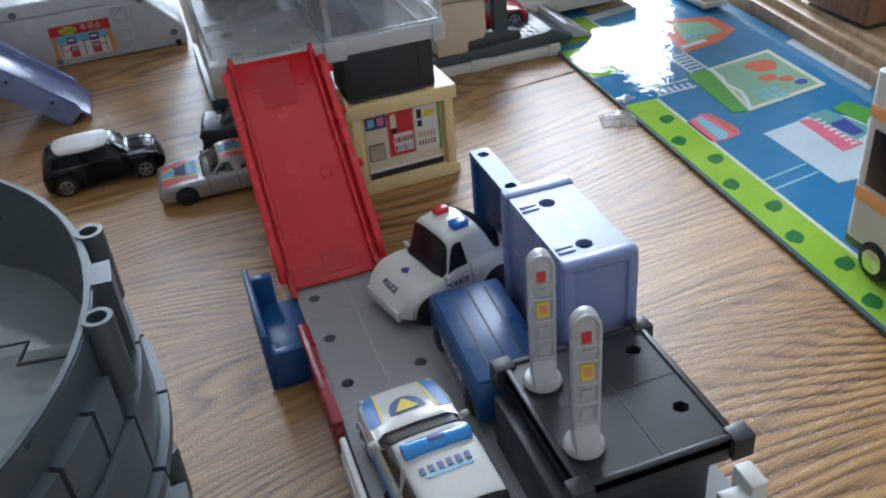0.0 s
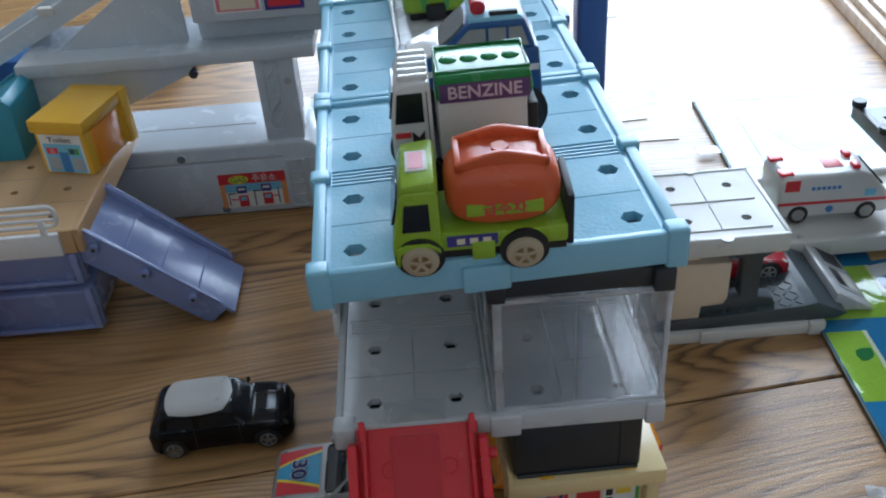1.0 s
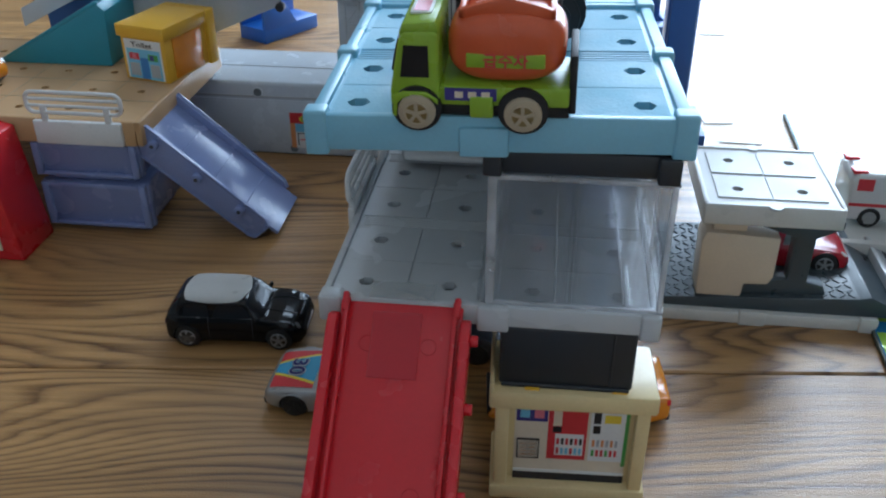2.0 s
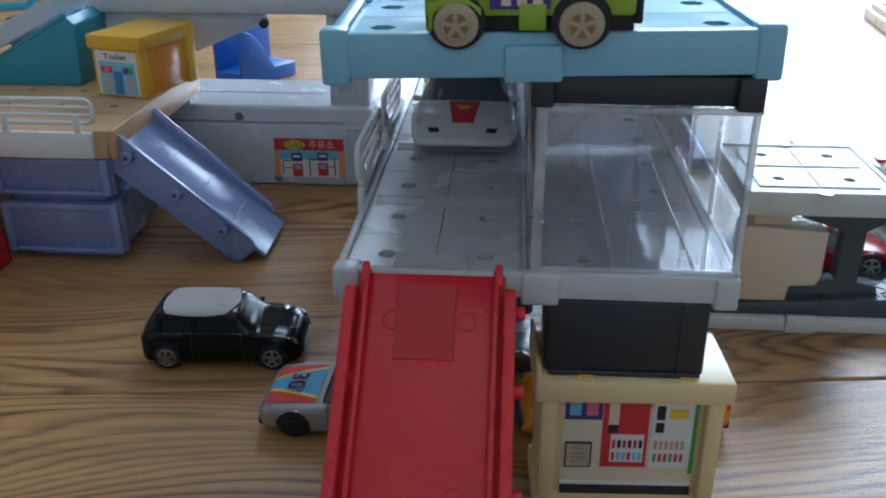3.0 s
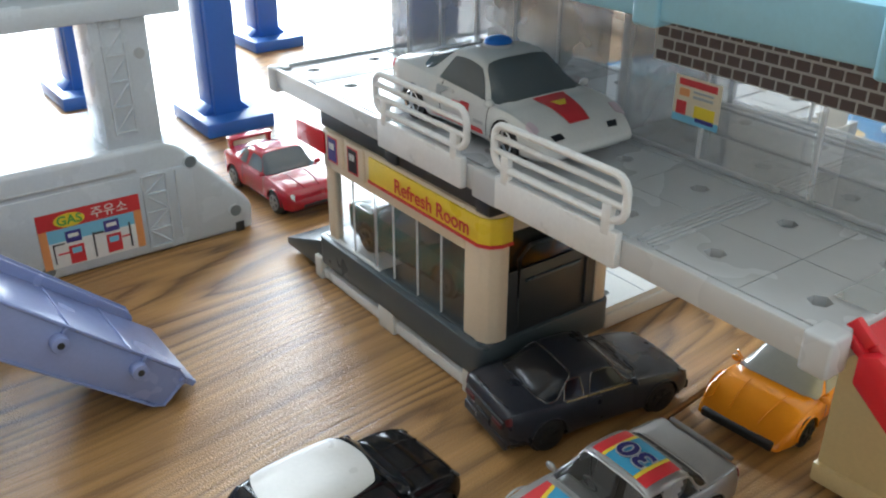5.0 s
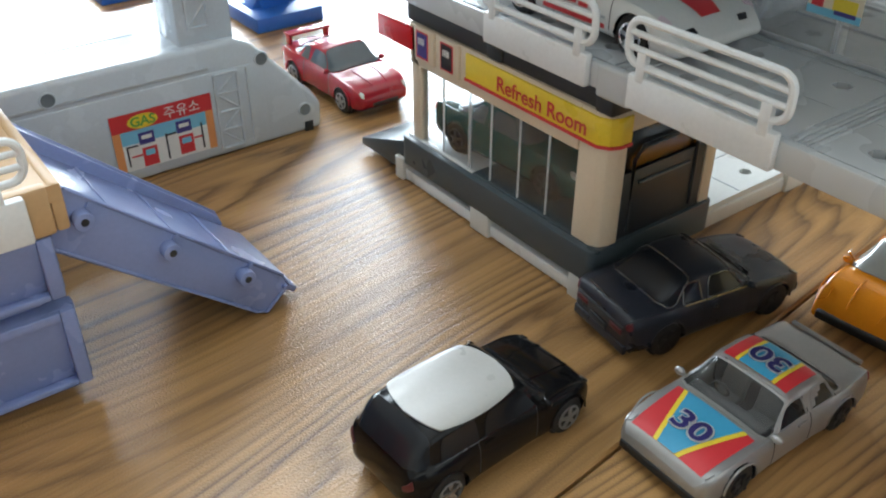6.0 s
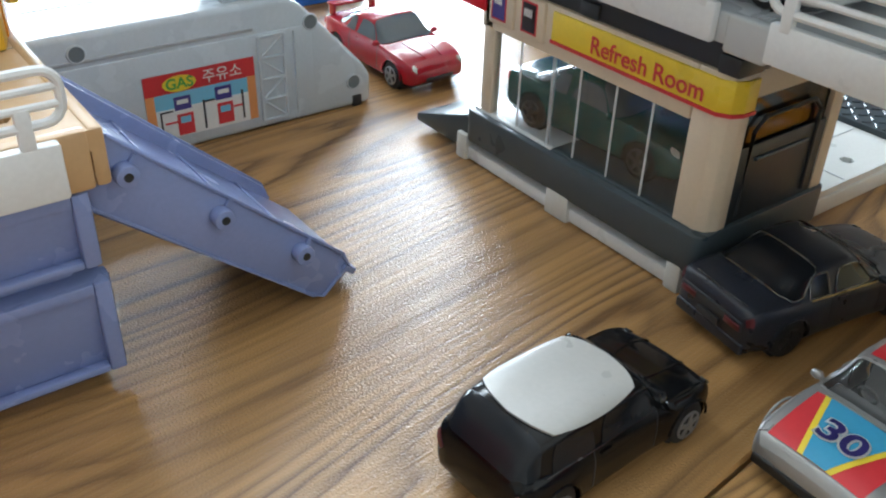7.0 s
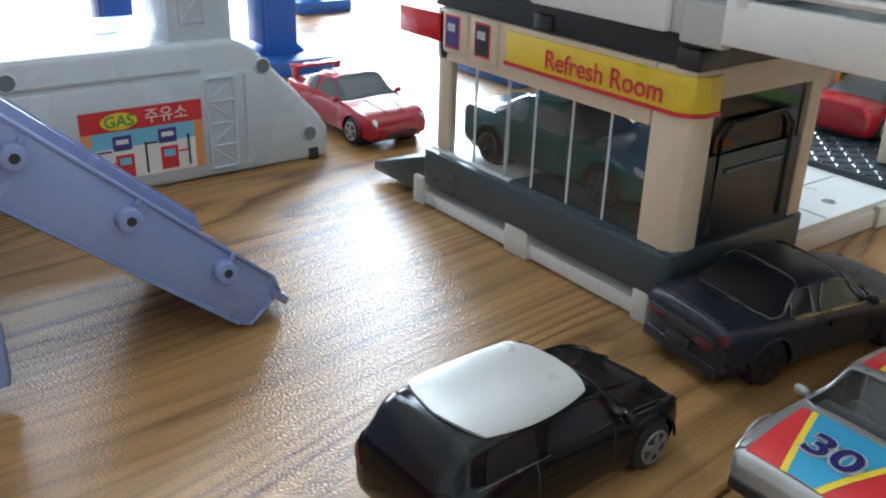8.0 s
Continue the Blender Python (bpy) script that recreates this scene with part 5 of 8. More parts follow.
part("corner_column", box(bm0(), QX1 - 0.0035, QX1 + 0.0020, QY0 - 0.0050, QY0, 0.0205, 0.0664, 0.0008), CREAM, room)
part("corner_column", box(bm0(), QX0, QX0 + 0.004, QY1 - 0.0085, QY1 - 0.0025, 0.0205, 0.0664, 0.0012), CREAM, room)
part("corner_column", box(bm0(), QX1 - 0.004, QX1, QY1 - 0.0060, QY1, 0.0205, 0.0664, 0.0008), CREAM, room)
part("fascia", box(bm0(), QX0, QX0 + 0.0030, QY0 + 0.0068, QY1 - 0.002, 0.0508, 0.0664, 0.0005), CREAM, room)
part("fascia", box(bm0(), QX0 + 0.006, QX1, QY0 - 0.0050, QY0 - 0.002, 0.0585, 0.0664, 0.0005), CREAM, room)
part("sign_band", prism(bm0(), [(QX0 - 0.0008, 0.1680), (QX0 - 0.0008, QY0 - 0.0015), (QX0 + 0.0012, QY0 - 0.0048), (QX0 + 0.0045, QY0 - 0.0064), (QX0 + 0.009, QY0 - 0.0064), (QX0 + 0.009, QY0 - 0.005), (QX0 + 0.003, QY0 - 0.002), (QX0 + 0.001, 0.1680)], "z", 0.0562, 0.0650, 0.0002), BRIGHTY, room, "yellow sign band with red line")
part("sign_line", prism(bm0(), [(QX0 - 0.0011, 0.1682), (QX0 - 0.0011, QY0 - 0.0017), (QX0 + 0.0010, QY0 - 0.0052), (QX0 + 0.0043, QY0 - 0.0068), (QX0 + 0.009, QY0 - 0.0068), (QX0 + 0.009, QY0 - 0.005), (QX0 + 0.003, QY0 - 0.002), (QX0 + 0.001, 0.1682)], "z", 0.0553, 0.0563), P_RED, room)
words(room, "Refresh Room", 0.0072, face_frame((QX0 - 0.0009, 0.1302, 0.0598), (0, -1, 0), (0, 0, 1)), P_RED, 0.0002, bold=0.00008)
for i, y in enumerate((0.1972, 0.1822, 0.1672, 0.1550, 0.1402, 0.1262)):
    part("pane", box(bm0(), QX0 + 0.0010, QX0 + 0.0016, max(y - 0.0150, 0.1112), y - 0.0004, 0.0215, 0.0508, 0), CLEARG, room)
    if i:
        part("glazing_bar", box(bm0(), QX0 + 0.0004, QX0 + 0.0011, y - 0.00014 - (0.0009 if i == 2 else 0), y + 0.00014, 0.0215, 0.0508, 0), FROST if i == 2 else WHITE, room)
part("pane", box(bm0(), QX0 + 0.008, QX1 - 0.004, QY0 - 0.0035, QY0 - 0.003, 0.0215, 0.0585, 0), SMOKE, room)
part("door_panel", box(bm0(), QX0 + 0.0086, QX1 - 0.0036, QY0 - 0.0046, QY0 - 0.0037, 0.0205, 0.0440, 0.0004), DARK, room, "dark lower door panel")
door_ring = [(QX0 + 0.0135, QY0 - 0.0047, 0.0225), (QX0 + 0.0135, QY0 - 0.0047, 0.0480), (QX0 + 0.0175, QY0 - 0.0047, 0.0520), (QX1 - 0.0125, QY0 - 0.0047, 0.0520), (QX1 - 0.0085, QY0 - 0.0047, 0.0480), (QX1 - 0.0085, QY0 - 0.0047, 0.0225)]
part("door_frame", tube(bm0(), door_ring, 0.0007, 8), DARK, room)
part("door_rail", tube(bm0(), [(QX0 + 0.0165, QY0 - 0.0049, 0.0395), (QX1 - 0.0115, QY0 - 0.0049, 0.0395)], 0.0006, 8), SLATE, room)
# added board behind the pane: stands for the unlit interior and hides cars beyond
part("dark_backing_board", box(bm0(), QX0 + 0.0090, QX1 - 0.0020, QY0 + 0.0042, QY0 + 0.0050, 0.0213, 0.0580, 0.0002), DARK, room)
part("upper_black", prism(bm0(), rounded(QX0 + 0.0006, QX1, QY0 - 0.0054, QY1 + 0.0020, 0.003), "z", 0.0666, 0.0744, 0.0006), DARK, room, "black upper band")
part("band_step", box(bm0(), QX0 - 0.0006, QX0 + 0.010, QY0 - 0.0062, QY0 + 0.0010, 0.0662, 0.0715, 0.0010), DARK, room)
part("band_step", box(bm0(), QX0 - 0.0006, QX0 + 0.010, 0.1500, 0.1575, 0.0668, 0.0715, 0.0008), DARK, room)
for y, c in ((0.1978, P_NAVY), (0.1832, P_BLACK)):
    part("sign_box", box(bm0(), QX0 - 0.0012, QX0 + 0.002, y - 0.0118, y, 0.0535, 0.0665, 0.0008), CREAM, room)
    prints(room, face_frame((QX0 - 0.0012, y - 0.0016, 0.0552), (0, -1, 0), (0, 0, 1)), [(0, 0, 0.0072, 0.0100, P_RED), (0.0006, 0.0006, 0.0066, 0.0094, c)] +
           [(0.0014 + i * 0.001, 0.0052, 0.0020 + i * 0.001, 0.0076, P_WHITE) for i in range(4)], lift=0.00015)
part("red_flag", box(bm0(), QX0 - 0.0010, QX0 + 0.001, QY1 - 0.004, QY1 + 0.0180, 0.0560, 0.0645, 0.0005), RED, room)
part("back_wall", box(bm0(), QX1 - 0.0012, QX1, QY0, 0.160, 0.0205, 0.0680, 0.0003), DARK, room)
part("side_ramp", prism(bm0(), [(QY1 + 0.002, 0.0060), (QY1 + 0.002, 0.0160), (QY1 + 0.004, 0.0165), (QY1 + 0.034, 0.0060), (QY1 + 0.034, 0.0030), (QY1 + 0.010, 0.0030)], "x", QX0 - 0.001, QX1, 0.0005), SLATE, room)

# ---- grey filling station and the tan terrace ----
gas = thing("filling_station", -0.13, 0.32, 0, label="light grey plastic filling station block with printed pumps", category="toy building")
AX0, AX1, AY0, AY1 = -0.330, -0.0130, 0.2790, 0.3420
prof = [(AX0, 0.0), (AX1, 0.0), (AX1 + 0.0005, 0.0115), (AX1 - 0.003, 0.0170), (-0.0425, 0.0455), (-0.0490, 0.0485), (AX0, 0.0485)]
t = prism(bm0(), prof, "y", AY0, AY1, 0.0022, 3)
part("body", t, GASGREY, gas)
part("recess_line", box(bm0(), -0.200, -0.062, AY0 - 0.0003, AY0 + 0.001, 0.0385, 0.0398, 0.0002), P_GREY, gas)
part("panel", box(bm0(), -0.200, -0.0385, AY0 - 0.0004, AY0 + 0.001, 0.0030, 0.0372, 0.0005), GASGREY, gas)
# the station's socket holes are flat discs in the dark tone of shaded holes
for x, z in ((-0.0390, 0.0380), (-0.0210, 0.0105), (-0.1238, 0.0420), (-0.1032, 0.0048)):
    part("socket", tube(bm0(), [(x + 0.0028 * math.cos(i * math.tau / 16), AY0 - 0.0002, z + 0.0028 * math.sin(i * math.tau / 16)) for i in range(16)], 0.0005, 6, True), GASGREY, gas)
    part("socket_shade_disc", cyl(bm0(), (x, AY0 - 0.0006, z), 0.0026, 0.001, "y", 16), SOCKET, gas)
part("notch", box(bm0(), -0.0215, -0.0175, AY0 - 0.0006, AY0 + 0.002, 0.0, 0.0045, 0.0003), DARK, gas)
# lattice relief beside the sticker
lat = bm0()
x0, x1, z0, z1 = -0.0605, -0.0505, 0.0035, 0.0360
for xa in (x0, x1):
    box(lat, xa - 0.0006, xa + 0.0006, AY0 - 0.0015, AY0, z0, z1, 0.0002, 1)
for i in range(5):
    zz = z0 + (z1 - z0) * i / 4
    box(lat, x0, x1, AY0 - 0.0014, AY0, zz - 0.0005, zz + 0.0005, 0.0002, 1)
    if i < 4:
        za, zb = (zz, zz + (z1 - z0) / 4) if i % 2 else (zz + (z1 - z0) / 4, zz)
        tube(lat, [(x0, AY0 - 0.0008, za), (x1, AY0 - 0.0008, zb)], 0.0005, 6)
box(lat, x0 + 0.014, x0 + 0.0146, AY0 - 0.0012, AY0, z0, z1, 0.0002, 1)
part("lattice", lat, GASGREY, gas)
fr = face_frame((-0.1045, AY0 - 0.0006, 0.0055), (1, 0, 0), (0, 0, 1))
R = [(0, 0, 0.0415, 0.0240, P_SKY), (0, 0.0168, 0.0415, 0.0240, P_RED), (0, 0, 0.0032, 0.0168, P_ORANGE), (0.0383, 0, 0.0415, 0.0168, P_ORANGE),
     (0.0032, 0.0, 0.0383, 0.0110, P_WHITE), (0.0100, 0.0100, 0.0162, 0.0150, P_NAVY), (0.0255, 0.0105, 0.0317, 0.0155, P_NAVY), (0.0110, 0.0122, 0.0152, 0.0138, P_WHITE), (0.0265, 0.0127, 0.0307, 0.0143, P_WHITE),
     (0.0105, 0.0005, 0.0165, 0.0085, P_RED), (0.0258, 0.0012, 0.0318, 0.0092, P_RED), (0.0116, 0.0050, 0.0154, 0.0075, P_SKY), (0.0268, 0.0056, 0.0307, 0.0081, P_SKY),
     (0.0045, 0.0020, 0.0050, 0.0105, P_BLACK), (0.0045, 0.0100, 0.0092, 0.0105, P_BLACK), (0.0205, 0.0010, 0.0211, 0.0118, P_BLACK), (0.0205, 0.0110, 0.0250, 0.0115, P_BLACK), (0.0355, 0.0015, 0.0361, 0.0125, P_BLACK),
     (0.0320, 0.0066, 0.0355, 0.0072, P_RED), (0.0060, 0.0056, 0.0105, 0.0062, P_RED)]
prints(gas, fr, R, lift=0.00014)
oval = bm0()
cyl(oval, (0, 0, 0), 0.0036, 0.0003, "z", 24)
bmesh.ops.transform(oval, matrix=fr @ Matrix.Translation((0.0125, 0.0203, 0.0010)) @ Matrix.Diagonal((1.7, 0.80, 1, 1)), verts=oval.verts[:])
part("sign_oval", oval, P_YEL, gas)
words(gas, "GAS", 0.0054, fr @ Matrix.Translation((0.0125, 0.0203, 0.0010)), P_GREEN, 0.0005, bold=0.0001)
words(gas, "주유소", 0.0055, fr @ Matrix.Translation((0.0285, 0.0205, 0.0008)), P_WHITE, 0.0006)
part("column", box(bm0(), -0.0705, -0.0475, 0.2835, 0.3050, 0.0470, 0.1010, 0.0010), GASGREY, gas)
lat = bm0()
for xa in (-0.0660, -0.0575):
    box(lat, xa - 0.0005, xa + 0.0005, 0.2824, 0.2838, 0.054, 0.100, 0.0002, 1)
for i in range(5):
    zz = 0.055 + i * 0.0105
    tube(lat, [(-0.0660, 0.2830, zz), (-0.0575, 0.2830, zz + 0.0100)], 0.0005, 6)
    box(lat, -0.0660, -0.0575, 0.2825, 0.2838, zz - 0.0004, zz + 0.0004, 0.0001, 1)
part("lattice", lat, GASGREY, gas)
part("socket_shade_disc", cyl(bm0(), (-0.0522, 0.2828, 0.086), 0.0022, 0.001, "y", 14), P_GREY, gas)
part("upper_deck_slab", box(bm0(), -0.2050, -0.0340, 0.2800, 0.3420, 0.1005, 0.1090, 0.0012), GASGREY, gas)
part("gusset", prism(bm0(), [(-0.1850, 0.1085), (-0.1080, 0.1085), (-0.1080, 0.1560), (-0.1180, 0.1560)], "y", 0.2990, 0.3030, 0.0008), GASGREY, gas)
part("side_plate", prism(bm0(), [(-0.1035, 0.1012), (-0.1085, 0.0945), (-0.1650, 0.0705), (-0.2050, 0.0665), (-0.2050, 0.1012)], "y", 0.2835, 0.2870, 0.0006), GASGREY, gas)
part("knob", cyl(bm0(), (-0.1055, 0.2815, 0.0950), 0.0027, 0.0050, "y", 14, bev=0.0004), DARK, gas)
part("top_groove", box(bm0(), -0.2000, -0.0800, 0.3080, 0.3088, 0.0483, 0.0488, 0.0001, 1), P_GREY, gas)
part("bracket", box(bm0(), -0.1580, -0.1530, 0.2800, 0.2870, 0.0483, 0.0720, 0.0006), FROST, gas)
part("recess_wall", box(bm0(), -0.1010, -0.0270, 0.3000, 0.3380, 0.1088, 0.1268, 0.0010), GASGREY, gas)
part("sign_tower", box(bm0(), -0.1000, -0.0220, 0.2850, 0.3400, 0.1235, 0.1720, 0.0015), GASGREY, gas)
prints(gas, face_frame((-0.0860, 0.2848, 0.1285), (1, 0, 0), (0, 0, 1)),
       [(0, 0, 0.026, 0.013, P_WHITE), (0.001, 0.001, 0.025, 0.011, P_PINK), (0.003, 0.002, 0.023, 0.010, P_CREAM), (0.028, 0, 0.050, 0.016, P_NAVY), (0.030, 0.002, 0.048, 0.008, P_RED), (0.030, 0.009, 0.048, 0.014, P_GREY), (0, 0.0155, 0.026, 0.021, P_GREY)])
part("socket_shade_disc", cyl(bm0(), (-0.0290, 0.2842, 0.145), 0.0024, 0.001, "y", 14), DARK, gas)
shift(gas, 0.0, -0.0110)
# ramp with rails that falls from the upper slab towards the terrace
way = thing("grey_ramp", -0.21, 0.31, 0.07, label="long grey plastic ramp with side rails falling to the terrace", category="toy ramp")
for y, nm in ((0.3080, "side_wall"), (0.3585, "side_wall")):
    part(nm, prism(bm0(), [(-0.1100, 0.1720), (-0.2900, 0.0820), (-0.2900, 0.0700), (-0.1100, 0.1580)], "y", y - 0.0028, y + 0.0006, 0.0008), GASGREY, way)
part("bed", prism(bm0(), [(-0.1100, 0.1640), (-0.2900, 0.0740), (-0.2900, 0.0700), (-0.1100, 0.1600)], "y", 0.3086, 0.3557, 0.0004), GASGREY, way)
for d in (0.2, 0.45, 0.7):
    x = -0.11 - 0.18 * d
    part("clip", box(bm0(), x - 0.005, x + 0.005, 0.3042, 0.3095, 0.1690 - 0.09 * d, 0.1735 - 0.09 * d, 0.0006), OFFWHITE, way)

shift(way, 0.004, -0.0110)

# violet tubs, tan terrace, toilet box, violet ramp
def tub(x0, x1, y0, y1, z0, z1, ix):
    s = thing("storage_tub", (x0 + x1) / 2, (y0 + y1) / 2, z0, label="violet blue plastic block with framed tapered sides", category="toy block", group="violet blocks under the terrace")
    t = bm0()
    zm = z0 + 0.0045
    rows = [(x0 + ix, x1 - ix, y0 + ix, y1 - ix, z0), (x0 + ix, x1 - ix, y0 + ix, y1 - ix, zm), (x0 + 0.002, x1 - 0.002, y0 + 0.002, y1 - 0.002, zm + 0.001), (x0, x1, y0, y1, z1 - 0.003), (x0, x1, y0, y1, z1)]
    rings = [[t.verts.new(p) for p in ((a, c, z), (b, c, z), (b, d, z), (a, d, z))] for a, b, c, d, z in rows]
    for p, q in zip(rings, rings[1:]):
        for j in range(4):
            t.faces.new((p[j], p[(j + 1) % 4], q[(j + 1) % 4], q[j]))
    t.faces.new(rings[0])
    t.faces.new(rings[-1])
    part("body", bevelled(t, 0.0006), PURPLE, s)
    for x in (x0 - 0.0004, x1 - 0.0034):
        part("frame_bar", box(bm0(), x, x + 0.0038, y0 - 0.0012, y0 + 0.002, zm, z1 - 0.0002, 0.0006), PURPLE, s)
        part("frame_bar", box(bm0(), (x1 - 0.002) if x > x0 else x0 - 0.0012, (x1 + 0.0012) if x > x0 else x0 + 0.002, y0 + 0.002, y0 + 0.006, zm, z1 - 0.0002, 0.0006), PURPLE, s)
    part("frame_bar", box(bm0(), x0 + 0.0034, x1 - 0.0034, y0 - 0.0012, y0 + 0.002, z1 - 0.0034, z1 - 0.0002, 0.0006), PURPLE, s)
    part("frame_bar", box(bm0(), x0 + 0.0034, x1 - 0.0034, y0 - 0.0010, y0 + 0.002, zm, zm + 0.002, 0.0006), PURPLE, s)


tub(-0.2110, -0.1535, 0.1565, 0.2110, 0.0, 0.0302, 0.006)
tub(-0.2110, -0.1545, 0.1555, 0.2100, 0.0304, 0.0537, 0.005)
terrace = thing("tan_terrace", -0.23, 0.2, 0.056, label="tan plastic terrace deck with peg holes", category="toy parking deck")
TZ = 0.0648  # height of the terrace top before it is set in place
hs = [(-0.1665 - i * P, 0.163 + j * P) for i in range(7) for j in range(4)]
part("deck_plate", holed(bm0(), -0.3500, -0.1500, 0.1485, 0.2720, 0.0600, TZ, hs, 0.0024), TAN, terrace)
for args in ((-0.1530, -0.1495, 0.1485, 0.2720), (-0.3500, -0.1530, 0.1480, 0.1515), (-0.3500, -0.1530, 0.2690, 0.2725)):
    part("edge_beam", box(bm0(), *args, 0.0513, 0.0652, 0.0010), TAN, terrace)
for i in range(6):
    part("groove", box(bm0(), -0.1530 - (i + 1) * P, -0.1526 - (i + 1) * P, 0.149, 0.269, TZ, TZ + 0.00015, 0), BEIGE, terrace)
for j in range(3):
    part("groove", box(bm0(), -0.349, -0.153, 0.177 + j * P, 0.1774 + j * P, TZ, TZ + 0.00018, 0), BEIGE, terrace)
shift(terrace, 0.0010, 0.0060, 0.0026)
rail = thing("guard_rail", -0.18, 0.145, 0.06, label="white plastic guard rail clipped on the tan terrace", category="guard rail")
part("clip_base", box(bm0(), -0.2060, -0.1590, 0.1453, 0.1487, 0.0520, 0.0648, 0.0008), WHITE, rail)
ring = [(x, 0.1465, z) for x, z in rounded(-0.2075, -0.1570, 0.0692, 0.0802, 0.0038, 4)]
part("rail_loop", tube(bm0(), ring, 0.0011, 8, True), WHITE, rail)
for z in (0.0729, 0.0765):
    part("bar", tube(bm0(), [(-0.2070, 0.1465, z), (-0.1575, 0.1465, z)], 0.0009, 8), WHITE, rail)
for x in (-0.1990, -0.1650):
    part("post", box(bm0(), x - 0.0016, x + 0.0016, 0.1454, 0.1476, 0.0643, 0.0732, 0.0005), WHITE, rail)
shift(rail, 0.0010, 0.0060, 0.0026)
toilet = thing("toilet_box", -0.1625, 0.2330, TZ + 0.0028, rz=-15, label="yellow plastic toilet cabin with printed sign", category="toy building")
part("shell", box(bm0(), -0.0125, 0.0125, -0.0210, 0.0240, 0.0, 0.0360, 0.0010), YELLOW, toilet, local=True)
part("roof", box(bm0(), -0.0138, 0.0138, -0.0225, 0.0250, 0.0300, 0.0390, 0.0012), YELLOW, toilet, local=True)
part("back_wall", box(bm0(), -0.0138, 0.0145, 0.0170, 0.0250, 0.0, 0.0390, 0.0010), YELLOW, toilet, local=True)
part("side_door", box(bm0(), 0.0122, 0.0129, -0.0140, 0.0120, 0.0015, 0.0290, 0.0005), AMBER, toilet, local=True)
fr = face_frame((-0.0105, -0.0212, 0.0015), (1, 0, 0), (0, 0, 1))
prints(toilet, fr, [(0, 0, 0.021, 0.0275, P_WHITE), (0.001, 0.0, 0.020, 0.021, P_SKY), (0.0082, 0, 0.0128, 0.0150, P_BLUE), (0.0022, 0.0135, 0.0078, 0.0180, P_RED), (0.0130, 0.0135, 0.0185, 0.0180, P_GREEN), (0.0040, 0.0140, 0.0062, 0.0175, P_PINK), (0.0140, 0.0140, 0.0162, 0.0175, P_NAVY), (0.0020, 0.002, 0.0075, 0.0110, P_GREY), (0.0138, 0.002, 0.0190, 0.0110, P_GREY)], lift=0.00012, local=True)
words(toilet, "Toilet", 0.0050, fr @ Matrix.Translation((0.0105, 0.0242, 0.0004)), P_BLACK, 0.0005, local=True)
toilet.matrix_basis = toilet.matrix_basis @ Matrix.Diagonal((1.18, 1.0, 0.82, 1))
wedge = thing("teal_wedge", -0.235, 0.248, TZ, label="teal plastic wedge standing on the tan terrace", category="toy wedge")
part("body", prism(bm0(), [(-0.2720, TZ), (-0.2000, TZ), (-0.1985, 0.0975), (-0.2030, 0.1015)], "y", 0.2260, 0.2700, 0.0006), TEAL, wedge)
for y in (0.2255, 0.2690):
    part("side_kerb", prism(bm0(), [(-0.2725, TZ + 0.0002), (-0.2690, TZ + 0.0002), (-0.2010, 0.1022), (-0.2040, 0.1032)], "y", y, y + 0.0018, 0.0004), TEAL, wedge)
shift(wedge, 0.0010, 0.0080, 0.0028)
# violet ramp leaning from the terrace to the floor
vr = thing("violet_ramp", -0.13, 0.17, 0.0, label="violet blue plastic ramp with pegs leaning on the floor", category="toy ramp")
VM = Matrix.Translation((-0.1513, 0.1588, 0.0574)) @ Matrix.Rotation(radians(0.5), 4, "Z") @ Matrix.Rotation(radians(40.6), 4, "Y")


def on_v(bm):
    bmesh.ops.transform(bm, matrix=VM, verts=bm.verts[:])
    return bm


VW, vl = 0.0465, 0.0800
for y, r in ((0.0, 0.0), (VW - 0.0026, 0.002)):
    pts = [(-0.003, 0.0066), (-0.001, 0.0072), (vl - 0.004 - r, 0.0056), (vl - r, 0.0034), (vl - 0.002 - r, -0.0074), (vl - 0.005 - r, -0.0084), (0.006, -0.0092), (0.0, -0.0080), (-0.003, -0.0020)]
    part("side_wall", on_v(prism(bm0(), pts, "y", y, y + 0.0026, 0.0005)), PURPLE, vr)
    rim = [(u, y - 0.0002 if y == 0 else y + 0.0028, w) for u, w in pts]
    part("wall_rim", on_v(tube(bm0(), rim, 0.0006, 6, True)), PURPLE, vr)
part("slide", on_v(box(bm0(), -0.002, vl + 0.0062, 0.0026, VW - 0.0026, 0.0008, 0.0029, 0.0004)), PURPLE, vr)
for d in (0.020, 0.0415, 0.0630):
    part("cross_line", on_v(box(bm0(), d, d + 0.0012, 0.003, VW - 0.003, 0.0029, 0.0034, 0.0003)), PURPLE, vr)
for d in (0.0070, 0.0347, 0.0624):
    part("peg", on_v(cyl(bm0(), (d, -0.0036, 0.0015), 0.0027, 0.0038, "y", 16, bev=0.0004)), PURPLE, vr)
    part("peg_hole", on_v(cyl(bm0(), (d, -0.0038, 0.0015), 0.0011, 0.0010, "y", 12)), DARK, vr)
    part("peg_stem", on_v(box(bm0(), d - 0.0006, d + 0.0006, -0.0010, 0.0002, 0.0040, 0.0062, 0.0002)), PURPLE, vr)
part("tip_pin", on_v(cyl(bm0(), (vl - 0.001, -0.0014, 0.0024), 0.0009, 0.003, "y", 10)), PURPLE, vr)
